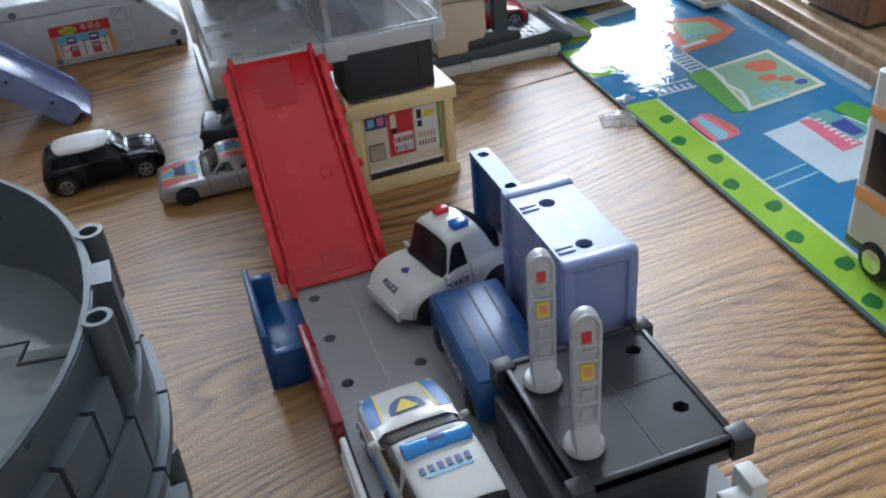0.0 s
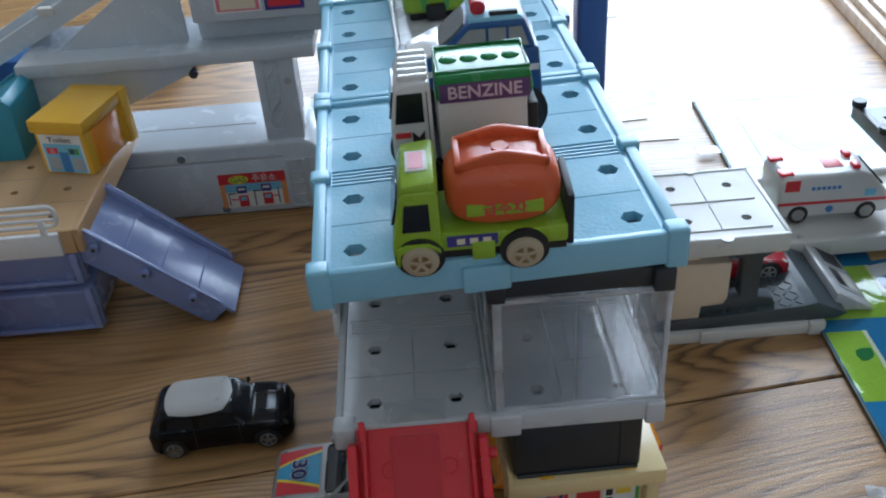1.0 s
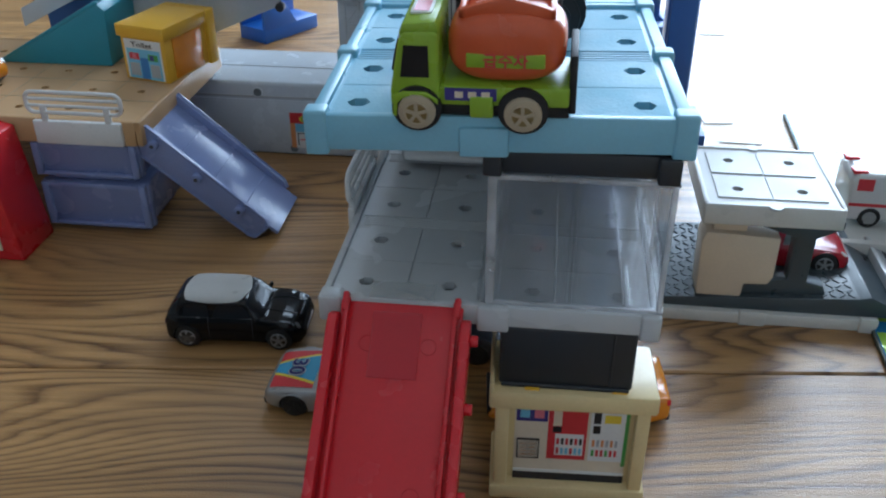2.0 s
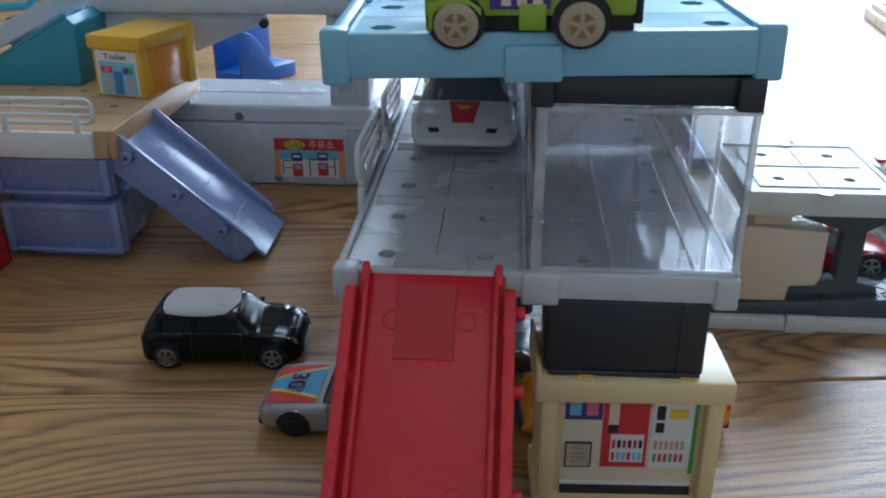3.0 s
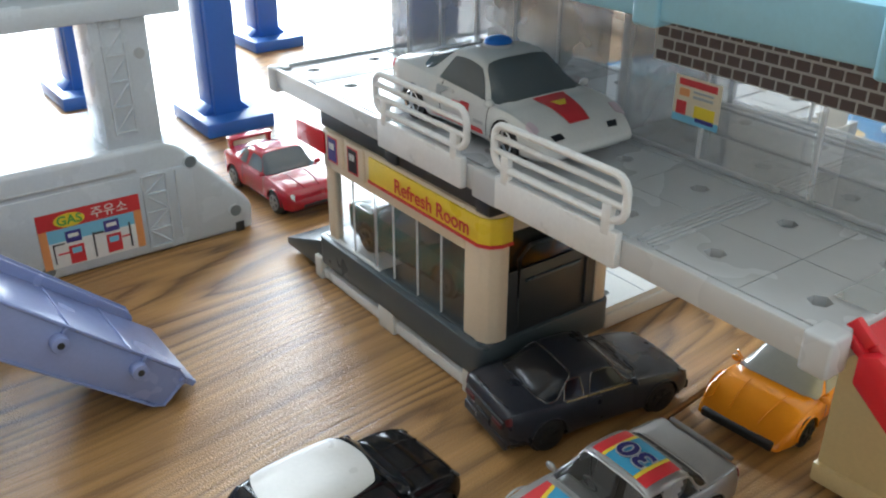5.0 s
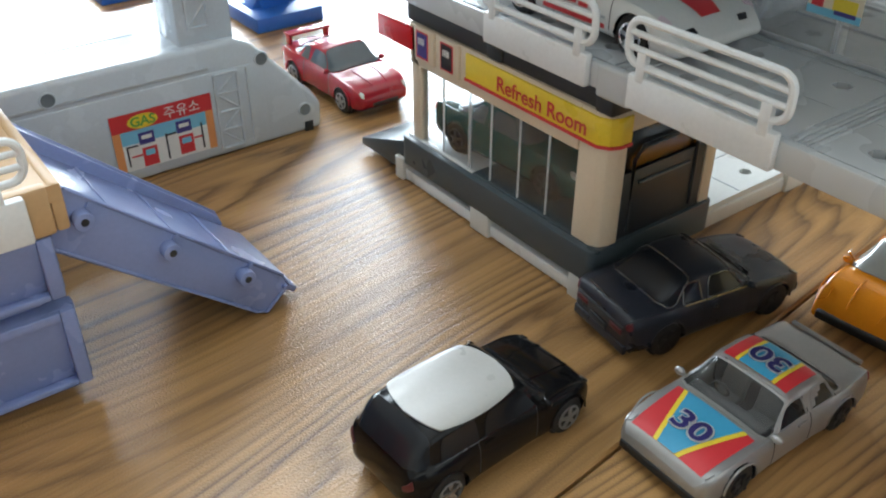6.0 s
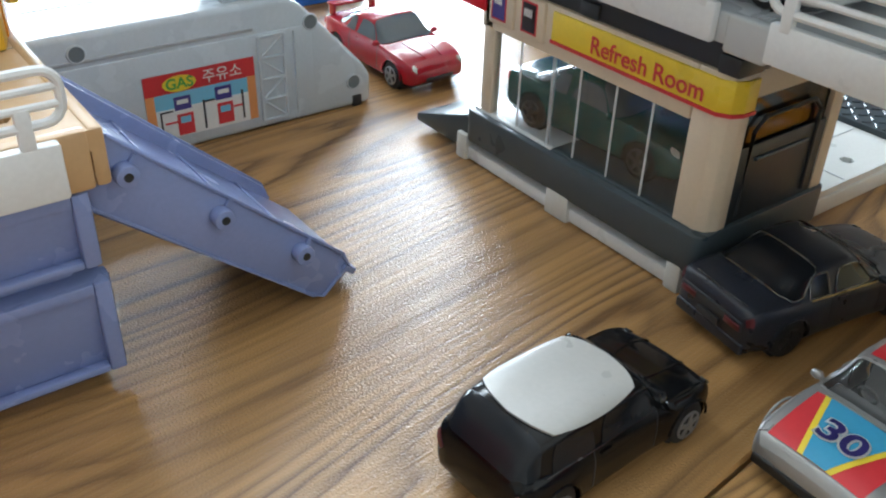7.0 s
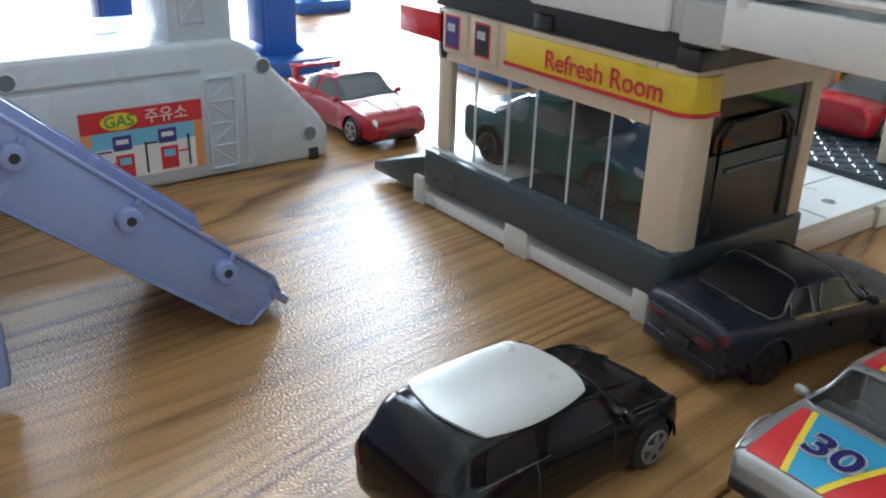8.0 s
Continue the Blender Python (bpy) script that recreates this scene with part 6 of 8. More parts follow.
# red shop at the terrace corner
redshop = thing("red_shop_block", -0.24, 0.135, 0, label="red plastic shop block with a printed window", category="toy block")
part("body", prism(bm0(), [(-0.2900, 0.0), (-0.2135, 0.0), (-0.2210, 0.0640), (-0.2300, 0.0665), (-0.2900, 0.0665)], "y", 0.1120, 0.1440, 0.0012), RED, redshop)
prints(redshop, face_frame((-0.250, 0.1118, 0.006), (1, 0, 0), (0, 0, 1)), [(0, 0, 0.026, 0.042, P_CREAM), (0.002, 0.024, 0.024, 0.036, P_RED), (0.003, 0.004, 0.012, 0.020, P_SKY), (0.014, 0.004, 0.024, 0.020, P_YEL)])

shift(redshop, 0.004, 0.010)

# ---- road plate, blocks and posts in front ----
FZ = 0.0110
plate = thing("road_plate", 0.05, -0.2, 0, label="grey plastic road plate with peg holes and ribbed lane", category="toy road plate")
hs = [(0.0085 + i * P, -0.1055 - j * P) for i in range(4) for j in range(9)]
part("deck_plate", holed(bm0(), 0.0020, 0.1060, -0.3550, -0.0975, FZ - 0.0035, FZ, hs, 0.0026), SHADEDGREY, plate)
for args in ((0.0020, 0.0044, -0.3550, -0.0975), (0.1036, 0.1060, -0.3550, -0.0975), (0.0044, 0.1036, -0.1000, -0.0975), (0.0044, 0.1036, -0.3550, -0.3526)):
    part("edge_beam", box(bm0(), *args, 0.0, FZ - 0.0036, 0.0006), SHADEDGREY, plate)
bm = bm0()
ribs(bm, 0.047, 0.062, -0.350, -0.203, FZ, 6, "y")
part("rib_strip", bm, SHADEDGREY, plate)
for x in (0.0225, 0.0440):
    part("groove", box(bm0(), x, x + 0.0004, -0.354, -0.0985, FZ, FZ + 0.00015, 0), P_GREY, plate)
for j in range(5):
    part("groove", box(bm0(), 0.003, 0.046, -0.1190 - j * 2.04 * P, -0.1186 - j * 2.04 * P, FZ, FZ + 0.00018, 0), P_GREY, plate)
shift(plate, -0.0060, 0.0025)

bracket = thing("blue_bracket", -0.009, -0.12, 0, label="blue plastic open bracket beside the road plate", category="toy block")
part("outer_wall", box(bm0(), -0.0195, -0.0170, -0.1500, -0.0980, 0.0, 0.0260, 0.0006), BLUE, bracket)
part("tray", box(bm0(), -0.0172, 0.0012, -0.1480, -0.1040, 0.0, 0.0100, 0.0006), BLUE, bracket)
part("end_wall", box(bm0(), -0.0172, -0.0040, -0.1500, -0.1460, 0.0, 0.0170, 0.0008), BLUE, bracket)
part("end_wall", box(bm0(), -0.0172, -0.0085, -0.1040, -0.0995, 0.0, 0.0230, 0.0008), BLUE, bracket)
part("inner_step", box(bm0(), -0.0172, -0.0130, -0.1460, -0.1400, 0.0095, 0.0150, 0.0006), BLUE, bracket)
shift(bracket, -0.0035, 0.0085, size=(1.0, 0.92, 1.0))
kerb = thing("red_kerb_rail", 0.0, -0.155, 0, label="dark red plastic kerb rail clipped to the road plate", category="guard rail")
part("panel", prism(bm0(), [(-0.1900, 0.0), (-0.1300, 0.0), (-0.1265, 0.0130), (-0.1300, 0.0185), (-0.1860, 0.0185), (-0.1900, 0.0150)], "x", -0.0016, 0.0016, 0.0007), DKRED, kerb)
part("top_bar", box(bm0(), -0.0022, 0.0022, -0.1890, -0.1310, 0.0165, 0.0195, 0.0009), DKRED, kerb)
kerb2 = thing("white_kerb_rail", 0.0, -0.22, 0, label="white plastic kerb rail clipped to the road plate", category="guard rail")
part("panel", box(bm0(), -0.0018, 0.0014, -0.2500, -0.1920, 0.0, 0.0110, 0.0007), WHITE, kerb2)
for z in (0.0135, 0.0170):
    part("bar", tube(bm0(), [(-0.0002, -0.2480, z), (-0.0002, -0.1930, z)], 0.0012, 8), WHITE, kerb2)
for y in (-0.244, -0.22, -0.197):
    part("post", box(bm0(), -0.0014, 0.0010, y - 0.0015, y + 0.0015, 0.0100, 0.0175, 0.0004), WHITE, kerb2)
shift(kerb, -0.0065, 0.0030)
shift(kerb2, -0.0065, 0.0010)

# violet box on its end, with a blue beam behind it
vb = thing("violet_box", 0.087, -0.17, FZ, label="violet blue plastic box with peg holes in its top", category="toy block")
X0, X1, Y0, Y1, ZT = 0.0745, 0.1010, -0.1975, -0.1440, 0.0670
part("wall", box(bm0(), X0 + 0.0015, X0 + 0.0035, Y0 + 0.0035, Y1 - 0.0035, FZ, ZT - 0.002, 0.0004), PURPLE, vb)
part("wall", box(bm0(), X1 - 0.0035, X1 - 0.0012, Y0 + 0.0035, Y1 - 0.0035, FZ, ZT - 0.002, 0.0004), PURPLE, vb)
part("wall", box(bm0(), X0 + 0.0035, X1 - 0.0035, Y0 + 0.0012, Y0 + 0.0035, FZ, ZT - 0.002, 0.0004), PURPLE, vb)
part("wall", box(bm0(), X0 + 0.0035, X1 - 0.0035, Y1 - 0.0035, Y1 - 0.0012, FZ, ZT - 0.002, 0.0004), PURPLE, vb)
part("top", holed(bm0(), X0 + 0.001, X1 - 0.001, Y0 + 0.0052, Y1 - 0.0062, ZT - 0.0036, ZT - 0.0008, [(0.0865, -0.1585), (0.0865, -0.1870)], 0.0030, 8), PURPLE, vb)
part("top_lip", box(bm0(), X0, X1, Y1 - 0.0060, Y1, ZT - 0.0045, ZT, 0.0008), PURPLE, vb)
part("top_lip", box(bm0(), X0, X1, Y0, Y0 + 0.0050, ZT - 0.0045, ZT, 0.0014, 3), PURPLE, vb)
for x in (X0, X1 - 0.0038):
    for y in (Y0, Y1 - 0.0038):
        part("corner_post", box(bm0(), x, x + 0.0038, y, y + 0.0038, FZ, ZT - 0.003, 0.0008), PURPLE, vb)
for y in (-0.1585, -0.1870):
    for d in (0.0, 0.0026):
        part("slot", box(bm0(), 0.0765, 0.0825, y - 0.0028 + d, y - 0.0012 + d, ZT - 0.0008, ZT - 0.0003, 0.0003), PURPLE, vb)
shift(vb, -0.0045, -0.0018)
beam = thing("blue_beam", 0.084, -0.12, FZ, label="blue plastic beam standing upright with holes in its top", category="toy beam")
part("web", box(bm0(), 0.0815, 0.0865, -0.1410, -0.0985, FZ, 0.0570, 0.0008), BLUE, beam)
part("flange", box(bm0(), 0.0795, 0.0880, -0.1010, -0.0965, FZ, 0.0590, 0.0006), BLUE, beam)
part("flange", box(bm0(), 0.0795, 0.0880, -0.1420, -0.1380, FZ, 0.0590, 0.0006), BLUE, beam)
part("cap", holed(bm0(), 0.0795, 0.0880, -0.1420, -0.0965, 0.0570, 0.0602, [(0.0838, -0.1020), (0.0838, -0.1310)], 0.0026), BLUE, beam)
shift(beam, -0.0003, 0.0080, 0, size=(1.0, 1.0, 0.865))

# dark raised platform with two white sign posts
pl = thing("dark_platform", 0.075, -0.23, FZ, label="dark charcoal plastic raised platform with corner clips", category="toy platform")
KX0, KX1, KY0, KY1, KZ = 0.0515, 0.1010, -0.2570, -0.2010, 0.0400
part("top", holed(bm0(), KX0, KX1, KY0, KY1, KZ - 0.003, KZ, [(0.0925, -0.2120), (0.0925, -0.2400), (0.0640, -0.2120), (0.0640, -0.2400)], 0.0026), DARK, pl)
for args in ((KX0, KX0 + 0.0022, KY0, KY1), (KX1 - 0.0022, KX1, KY0, KY1), (KX0 + 0.0022, KX1 - 0.0022, KY0, KY0 + 0.0022), (KX0 + 0.0022, KX1 - 0.0022, KY1 - 0.0022, KY1)):
    part("edge_beam", box(bm0(), *args, KZ - 0.0080, KZ + 0.0008, 0.0006), DARK, pl)
for x, y in ((KX0 - 0.003, KY1 - 0.004), (KX1 - 0.004, KY1 - 0.004), (KX0 - 0.003, KY0 - 0.002), (KX1 - 0.003, KY0 - 0.002)):
    part("corner_clip", box(bm0(), x, x + 0.0070, y, y + 0.0064, KZ - 0.0070, KZ + 0.0012, 0.0007, 2), DARK, pl)
part("core", box(bm0(), KX0 + 0.005, KX1 - 0.005, KY0 + 0.005, KY1 - 0.004, FZ, KZ - 0.003, 0.0008), DARK, pl)
part("side_ledge", box(bm0(), KX0 - 0.0045, KX0 + 0.0005, KY0 + 0.003, KY1 - 0.004, FZ, KZ - 0.0080, 0.0008), DARK, pl)
part("cross_line", box(bm0(), KX0 + 0.003, KX1 - 0.003, -0.2264, -0.2260, KZ, KZ + 0.0002, 0), SLATE, pl)
part("cross_line", box(bm0(), 0.0780, 0.0784, KY0 + 0.003, KY1 - 0.003, KZ, KZ + 0.0002, 0), SLATE, pl)
shift(pl, -0.0062, -0.0030)
clip = solo("grey_clip", box(box(bm0(), 0.0960, 0.1080, -0.2640, -0.2560, 0.0112, 0.0190, 0.001), 0.1040, 0.1100, -0.2620, -0.2520, 0.0112, 0.0230, 0.001), OFFWHITE, "off-white plastic clip beside the dark platform", "toy clip", origin=(0.102, -0.26, 0.0112))


def sign_post(x, y):
    s = thing("sign_post", x, y, KZ, rz=-10, label="white plastic sign post with coloured stickers on round foot", category="toy sign", group="sign posts on the dark platform")
    part("foot", cyl(bm0(), (0, 0, 0.0009), 0.0062, 0.0022, "z", 24, r2=0.0055, bev=0.0005), PEARL, s, local=True)
    out = [(-0.0036, 0.003), (0.0036, 0.003)] + [(0.0038 * math.cos(a * math.pi / 10), 0.0445 + 0.0045 * math.sin(a * math.pi / 10)) for a in range(11)]
    part("slab", prism(bm0(), out, "y", -0.0018, 0.0018, 0.0007), PEARL, s, local=True)
    frame_ = [(x_, -0.0019, z_) for x_, z_ in [(-0.0033, 0.006), (0.0033, 0.006)] + [(0.0034 * math.cos(a * math.pi / 8), 0.0440 + 0.0042 * math.sin(a * math.pi / 8)) for a in range(9)]]
    part("rim", tube(bm0(), frame_, 0.0007, 6, True), PEARL, s, local=True)
    part("step", prism(bm0(), [(-0.0018, 0.003), (-0.0062, 0.003), (-0.0018, 0.0115)], "x", -0.0036, 0.0036, 0.0004), PEARL, s, local=True)
    for z_ in (0.0115, 0.0185, 0.0255, 0.0335, 0.0385):
        part("cross_rib", box(bm0(), -0.0032, 0.0032, -0.0026, -0.0016, z_ - 0.0005, z_ + 0.0005, 0.0003), PEARL, s, local=True)
    fr = face_frame((-0.0024, -0.0020, 0.0), (1, 0, 0), (0, 0, 1))
    prints(s, fr, [(0.0010, 0.0395, 0.0036, 0.0432, P_RED), (0.0010, 0.0348, 0.0040, 0.0372, P_GREY), (0.0008, 0.0270, 0.0042, 0.0325, P_YEL), (0.0014, 0.0282, 0.0038, 0.0316, P_ORANGE), (0.0010, 0.0205, 0.0040, 0.0235, PEARL), (0.0010, 0.0130, 0.0040, 0.0165, PEARL)], lift=0.0002, local=True)


sign_post(0.0540, -0.2170)
sign_post(0.0535, -0.2460)
shift(clip, -0.0065, -0.0030)

# round parking tower: two stacked ramps with walls, posts and curved road
tw = thing("parking_tower", -0.1495, -0.2361, 0, label="dark grey plastic spiral parking tower with posts and curved roads", category="toy parking tower")


def arc_wall(r0, r1, z0, z1, a0=0, a1=360, k=72):
    t = bm0()
    rings = []
    for i in range(k + 1):
        a = radians(a0 + (a1 - a0) * i / k)
        u, v = math.cos(a), math.sin(a)
        rings.append([t.verts.new((r * u, r * v, z)) for r, z in ((r0, z0), (r1, z0), (r1, z1), (r0, z1))])
    for p, q in zip(rings, rings[1:]):
        for j in range(4):
            t.faces.new((p[j], p[(j + 1) % 4], q[(j + 1) % 4], q[j]))
    if a1 - a0 < 360:
        t.faces.new(rings[0])
        t.faces.new(rings[-1])
    else:
        bmesh.ops.remove_doubles(t, verts=t.verts[:], dist=1e-7)
    return t


def turned(bm, a):
    bmesh.ops.rotate(bm, cent=(0, 0, 0), matrix=Matrix.Rotation(radians(a), 3, "Z"), verts=bm.verts[:])
    return bm


def facet(r0, r1, a0, a1, z0, z1, thick, glare_dip=0.0032):
    """One flat slab of the winding road between two angles, falling from z0 to z1; its outer edge is lowered so that it
    mirrors the window.
    """
    t = bm0()
    ring = []
    for a, z in ((a0, z0), (a1, z1)):
        u, v = math.cos(radians(a)), math.sin(radians(a))
        ring.append([t.verts.new(p) for p in ((r0 * u, r0 * v, z - thick), (r1 * u, r1 * v, z - thick - glare_dip), (r1 * u, r1 * v, z - glare_dip), (r0 * u, r0 * v, z))])
    for j in range(4):
        t.faces.new((ring[0][j], ring[0][(j + 1) % 4], ring[1][(j + 1) % 4], ring[1][j]))
    t.faces.new(ring[0])
    t.faces.new(ring[1])
    return t


TR = 0.0916
for base, top in ((0.0, 0.0560), (0.0860, 0.1260)):
    part("outer_wall", arc_wall(TR, TR + 0.0019, base, top - 0.0008), TOWERGREY, tw, local=True)
    part("rim", arc_wall(TR + 0.0003, TR + 0.0016, top - 0.0010, top), TOWERGREY, tw, local=True)
    part("inner_wall", arc_wall(TR - 0.060, TR - 0.058, base * 0.65, top - 0.012), TOWERGREY, tw, local=True)
    steps = (0.0, 0.0020, 0.0006, 0.0028, 0.0010, 0.0022)
    for i in range(18):
        a = 14.0 + i * 20
        part("road", facet(TR - 0.058, TR + 0.001, a, a + 20, top - 0.0265 + steps[i % 6], top - 0.0265 + steps[(i + 1) % 6], 0.0025), TOWERROAD, tw, local=True)
    for i in range(6):
        a = 60 * i
        # two hollow posts with a closed block between them, then plain stepped panels
        for da in (12.2, -9.0):
            bm = arc_wall(0.0021, 0.0032, 0.0, 0.0185, k=18)
            bmesh.ops.translate(bm, vec=(TR + 0.0038, 0, top - 0.0180), verts=bm.verts[:])
            part("post", turned(bm, a + da), TOWERGREY, tw, local=True)
            part("post_floor", turned(cyl(bm0(), (TR + 0.0038, 0, top - 0.0185), 0.0030, 0.0130, "z", 16), a + da), TOWERGREY, tw, local=True)
        part("post_block", turned(arc_wall(TR + 0.0010, TR + 0.0058, top - 0.0190, top - 0.0002, -2.6, 2.6, 4), a + 1.4), TOWERGREY, tw, local=True)
        for lo, hi in ((16.0, 23.4), (24.2, 31.6), (32.4, 39.8), (40.6, 46.4)):
            part("panel", turned(arc_wall(TR + 0.0018, TR + 0.0048, top - 0.0200, top - 0.0085, lo, hi, 5), a), TOWERGREY, tw, local=True)
        for lo, hi, out in ((-12.6, 1.2, 0.0066), (1.9, 15.4, 0.0066), (16.0, 31.6, 0.0066), (32.4, 46.6, 0.0066)):
            part("panel", turned(arc_wall(TR + 0.0018, TR + out, top - 0.0350, top - 0.0206, lo, hi, 8), a), TOWERGREY, tw, local=True)
            part("panel", turned(arc_wall(TR + 0.0018, TR + out + 0.0022, min(base + 0.0006, top - 0.0382), top - 0.0362, lo, hi, 8), a), TOWERGREY, tw, local=True)
part("core", cyl(bm0(), (0, 0, 0), 0.033, 0.072, "z", 40, bev=0.001), TOWERGREY, tw, local=True)
joint = [(0.0655, 0.0201), (0.0725, 0.0191), (0.0705, 0.0111), (0.0775, 0.0101), (0.0900, 0.0085)]
part("road_joint", tube(bm0(), [(x, y, 0.1020) for x, y in joint], 0.0005, 6), DARK, tw, "dark zigzag joint between road pieces", local=True)

# cream city bus on the mat
bus = thing("toy_bus", 0.2415, -0.2060, MZ + 0.0005, rz=-90, label="beige toy bus with orange stripe and dark windows on the mat", category="toy bus")
bm = prism(bm0(), rounded(-0.046, 0.046, -0.026, 0.026, 0.003), "z", 0.012, 0.084, 0.0020, 3)
part("body", bm, OFFWHITE, bus, local=True)
for s in (-1, 1):
    part("stripe", box(bm0(), -0.044, 0.044, s * 0.0258, s * 0.0264, 0.066, 0.071, 0.0002), P_ORANGE, bus, local=True)
    part("stripe", box(bm0(), -0.044, 0.044, s * 0.0258, s * 0.0264, 0.030, 0.036, 0.0002), P_ORANGE, bus, local=True)
    for i in range(4):
        part("window", box(bm0(), -0.040 + i * 0.0205, -0.022 + i * 0.0205, s * 0.0256, s * 0.0266, 0.038, 0.062, 0.0008), WINDARK, bus, local=True)
    for i in range(4):
        part("louvre", box(bm0(), 0.014, 0.040, s * 0.0257, s * 0.0268, 0.0165 + i * 0.003, 0.0180 + i * 0.003, 0.0003), OFFWHITE, bus, local=True)
    for x in (-0.028, 0.026):
        wheel(bus, x, s * 0.0266, 0.0085, 0.006, s, CHROME)
part("bumper", box(bm0(), -0.0475, 0.0475, -0.024, 0.024, 0.006, 0.014, 0.001), DARK, bus, local=True)
part("windscreen", box(bm0(), 0.0455, 0.0468, -0.021, 0.021, 0.036, 0.068, 0.001), WINDARK, bus, local=True)

# raised oak threshold beside the mat with the foot of a brown wooden piece of furniture
th = thing("oak_threshold", 0.3445, 0, 0, rz=-5.8, label="pale oak threshold strip running past the play mat", category="threshold")
part("lower_strip", box(bm0(), 0.0, 0.0060, -0.75, 0.85, 0.0, 0.012, 0.002), OAK_TRIM, th, local=True)
part("upper_strip", box(bm0(), 0.0062, 0.0145, -0.75, 0.85, 0.0, 0.0175, 0.002), OAK_TRIM, th, local=True)
part("board", box(bm0(), 0.0150, 0.30, -0.75, 0.85, 0.0, 0.020, 0.002), OAK_TRIM, th, local=True)
furn = thing("furniture_leg", 0.378, 0.030, 0.0205, label="square brown wooden furniture leg on the oak threshold", category="furniture leg")
part("post", box(bm0(), 0.3610, 0.3960, 0.0020, 0.0580, 0.0225, 0.42, 0.003), BROWN_WOOD, furn)
part("foot_pad", box(bm0(), 0.3630, 0.3940, 0.0040, 0.0560, 0.0203, 0.0226, 0.0006), DARK, furn)
crumpled(0.2005, 0.0030, 0.021, 0.016, -15, 0.0004, 0.0060, 5, "crumpled clear tape standing up at the mat edge")
crumpled(0.2130, 0.0200, 0.010, 0.008, 20, 0.0036, 0.003, 8, "small crumpled clear tape on the mat edge")
tape(0.176, 0.357, 0.020, 0.010, 5, 0.0004, P_WHITE, "torn white label stuck on the oak floor")
corner = thing("tape_strip", 0.188, 0.325, 0.0004, rz=0, label="torn three-cornered white label stuck on the oak floor", category="tape")
part("strip", prism(bm0(), [(-0.017, -0.005), (0.012, -0.006), (0.010, 0.008)], "z", 0, 0.0003), P_WHITE, corner, local=True)
tape(0.198, 0.560, 0.022, 0.008, 0, 0.0004, P_WHITE, "torn white label stuck on the oak floor")
tape(0.212, 0.294, 0.014, 0.010, 0, 0.0036, P_WHITE, "torn white label holding the mat edge")

# ---- lift station, ambulance deck and more roads behind ----
lift = thing("car_lift", 0.17, 0.15, 0, label="off-white and cream toy car lift on a dark tray", category="toy lift")
part("base", box(bm0(), 0.0520, 0.2130, 0.1290, 0.2080, 0.0, 0.0075, 0.0008), OFFWHITE, lift)
for x, w in ((0.1500, 0.012), (0.2040, 0.008), (0.100, 0.012)):
    part("base_clip", box(bm0(), x, x + w, 0.1275, 0.1305, 0.0, 0.0095, 0.0008), OFFWHITE, lift)
part("tile_deck", holed(bm0(), 0.0520, 0.1150, 0.1300, 0.2070, 0.0075, 0.0105, [(0.0600 + 0.0280 * i, 0.1390 + 0.0280 * j) for i in (0, 1) for j in (0, 1, 2)], 0.0026), OFFWHITE, lift)
part("groove", box(bm0(), 0.0738, 0.0742, 0.131, 0.206, 0.0105, 0.0107, 0), P_GREY, lift)
part("groove", box(bm0(), 0.053, 0.114, 0.1528, 0.1532, 0.0105, 0.01072, 0), P_GREY, lift)
part("tray", prism(bm0(), [(0.1155, 0.0075), (0.2200, 0.0075), (0.2240, 0.0110), (0.2080, 0.0205), (0.2030, 0.0190), (0.1155, 0.0130)], "y", 0.1320, 0.2050, 0.0006), SLATE, lift)
bm = bm0()
for i in range(21):
    for j in range(17):
        x, y, d = 0.1180 + i * 0.0041, 0.1345 + j * 0.0042, (1 if (i + j) % 2 else -1)
        z = 0.0131 + (x - 0.1155) * 0.0686
        tube(bm, [(x - 0.0012, y - 0.0012 * d, z), (x + 0.0012, y + 0.0012 * d, z)], 0.0005, 5)
part("tread", bm, SLATE, lift)
part("arm_block", prism(bm0(), [(0.1295, 0.0150), (0.1500, 0.0150), (0.1505, 0.0235), (0.1610, 0.0240), (0.1630, 0.0285), (0.1630, 0.0540), (0.1300, 0.0560), (0.1285, 0.0500)], "y", 0.1330, 0.1480, 0.0010), CREAM, lift)
part("arm_neck", box(bm0(), 0.1330, 0.1480, 0.1350, 0.1500, 0.0560, 0.0660, 0.0006), CREAM, lift)
part("dark_column", prism(bm0(), [(0.1500, 0.0150), (0.1890, 0.0150), (0.1870, 0.0230), (0.1790, 0.0250), (0.1790, 0.0530), (0.1900, 0.0600), (0.1900, 0.0640), (0.1520, 0.0640), (0.1520, 0.0600), (0.1700, 0.0530), (0.1700, 0.0260), (0.1500, 0.0230)], "y", 0.1360, 0.1440, 0.0005), SLATE, lift)
part("amber_post", box(bm0(), 0.1850, 0.1885, 0.1840, 0.1920, 0.0130, 0.0660, 0.0006), YCREAM, lift)
pad = [(0.1420, 0.1420), (0.1700, 0.1420), (0.1420, 0.1720), (0.1700, 0.1720)]
part("pad", holed(bm0(), 0.1270, 0.1850, 0.1265, 0.1870, 0.0680, 0.0768, pad, 0.0026), PADGREY, lift)
for i, (cx, cy) in enumerate(pad):
    xa, xb = (cx - 0.0095, cx + 0.0137) if i % 2 == 0 else (cx - 0.0137, cx + 0.0095)
    ya, yb = (cy - 0.0085, cy + 0.0137) if i < 2 else (cy - 0.0137, cy + 0.0085)
    part("tile", holed(bm0(), xa, xb, ya, yb, 0.0768, 0.0775, [(cx, cy)], 0.0026), PADGREY, lift)
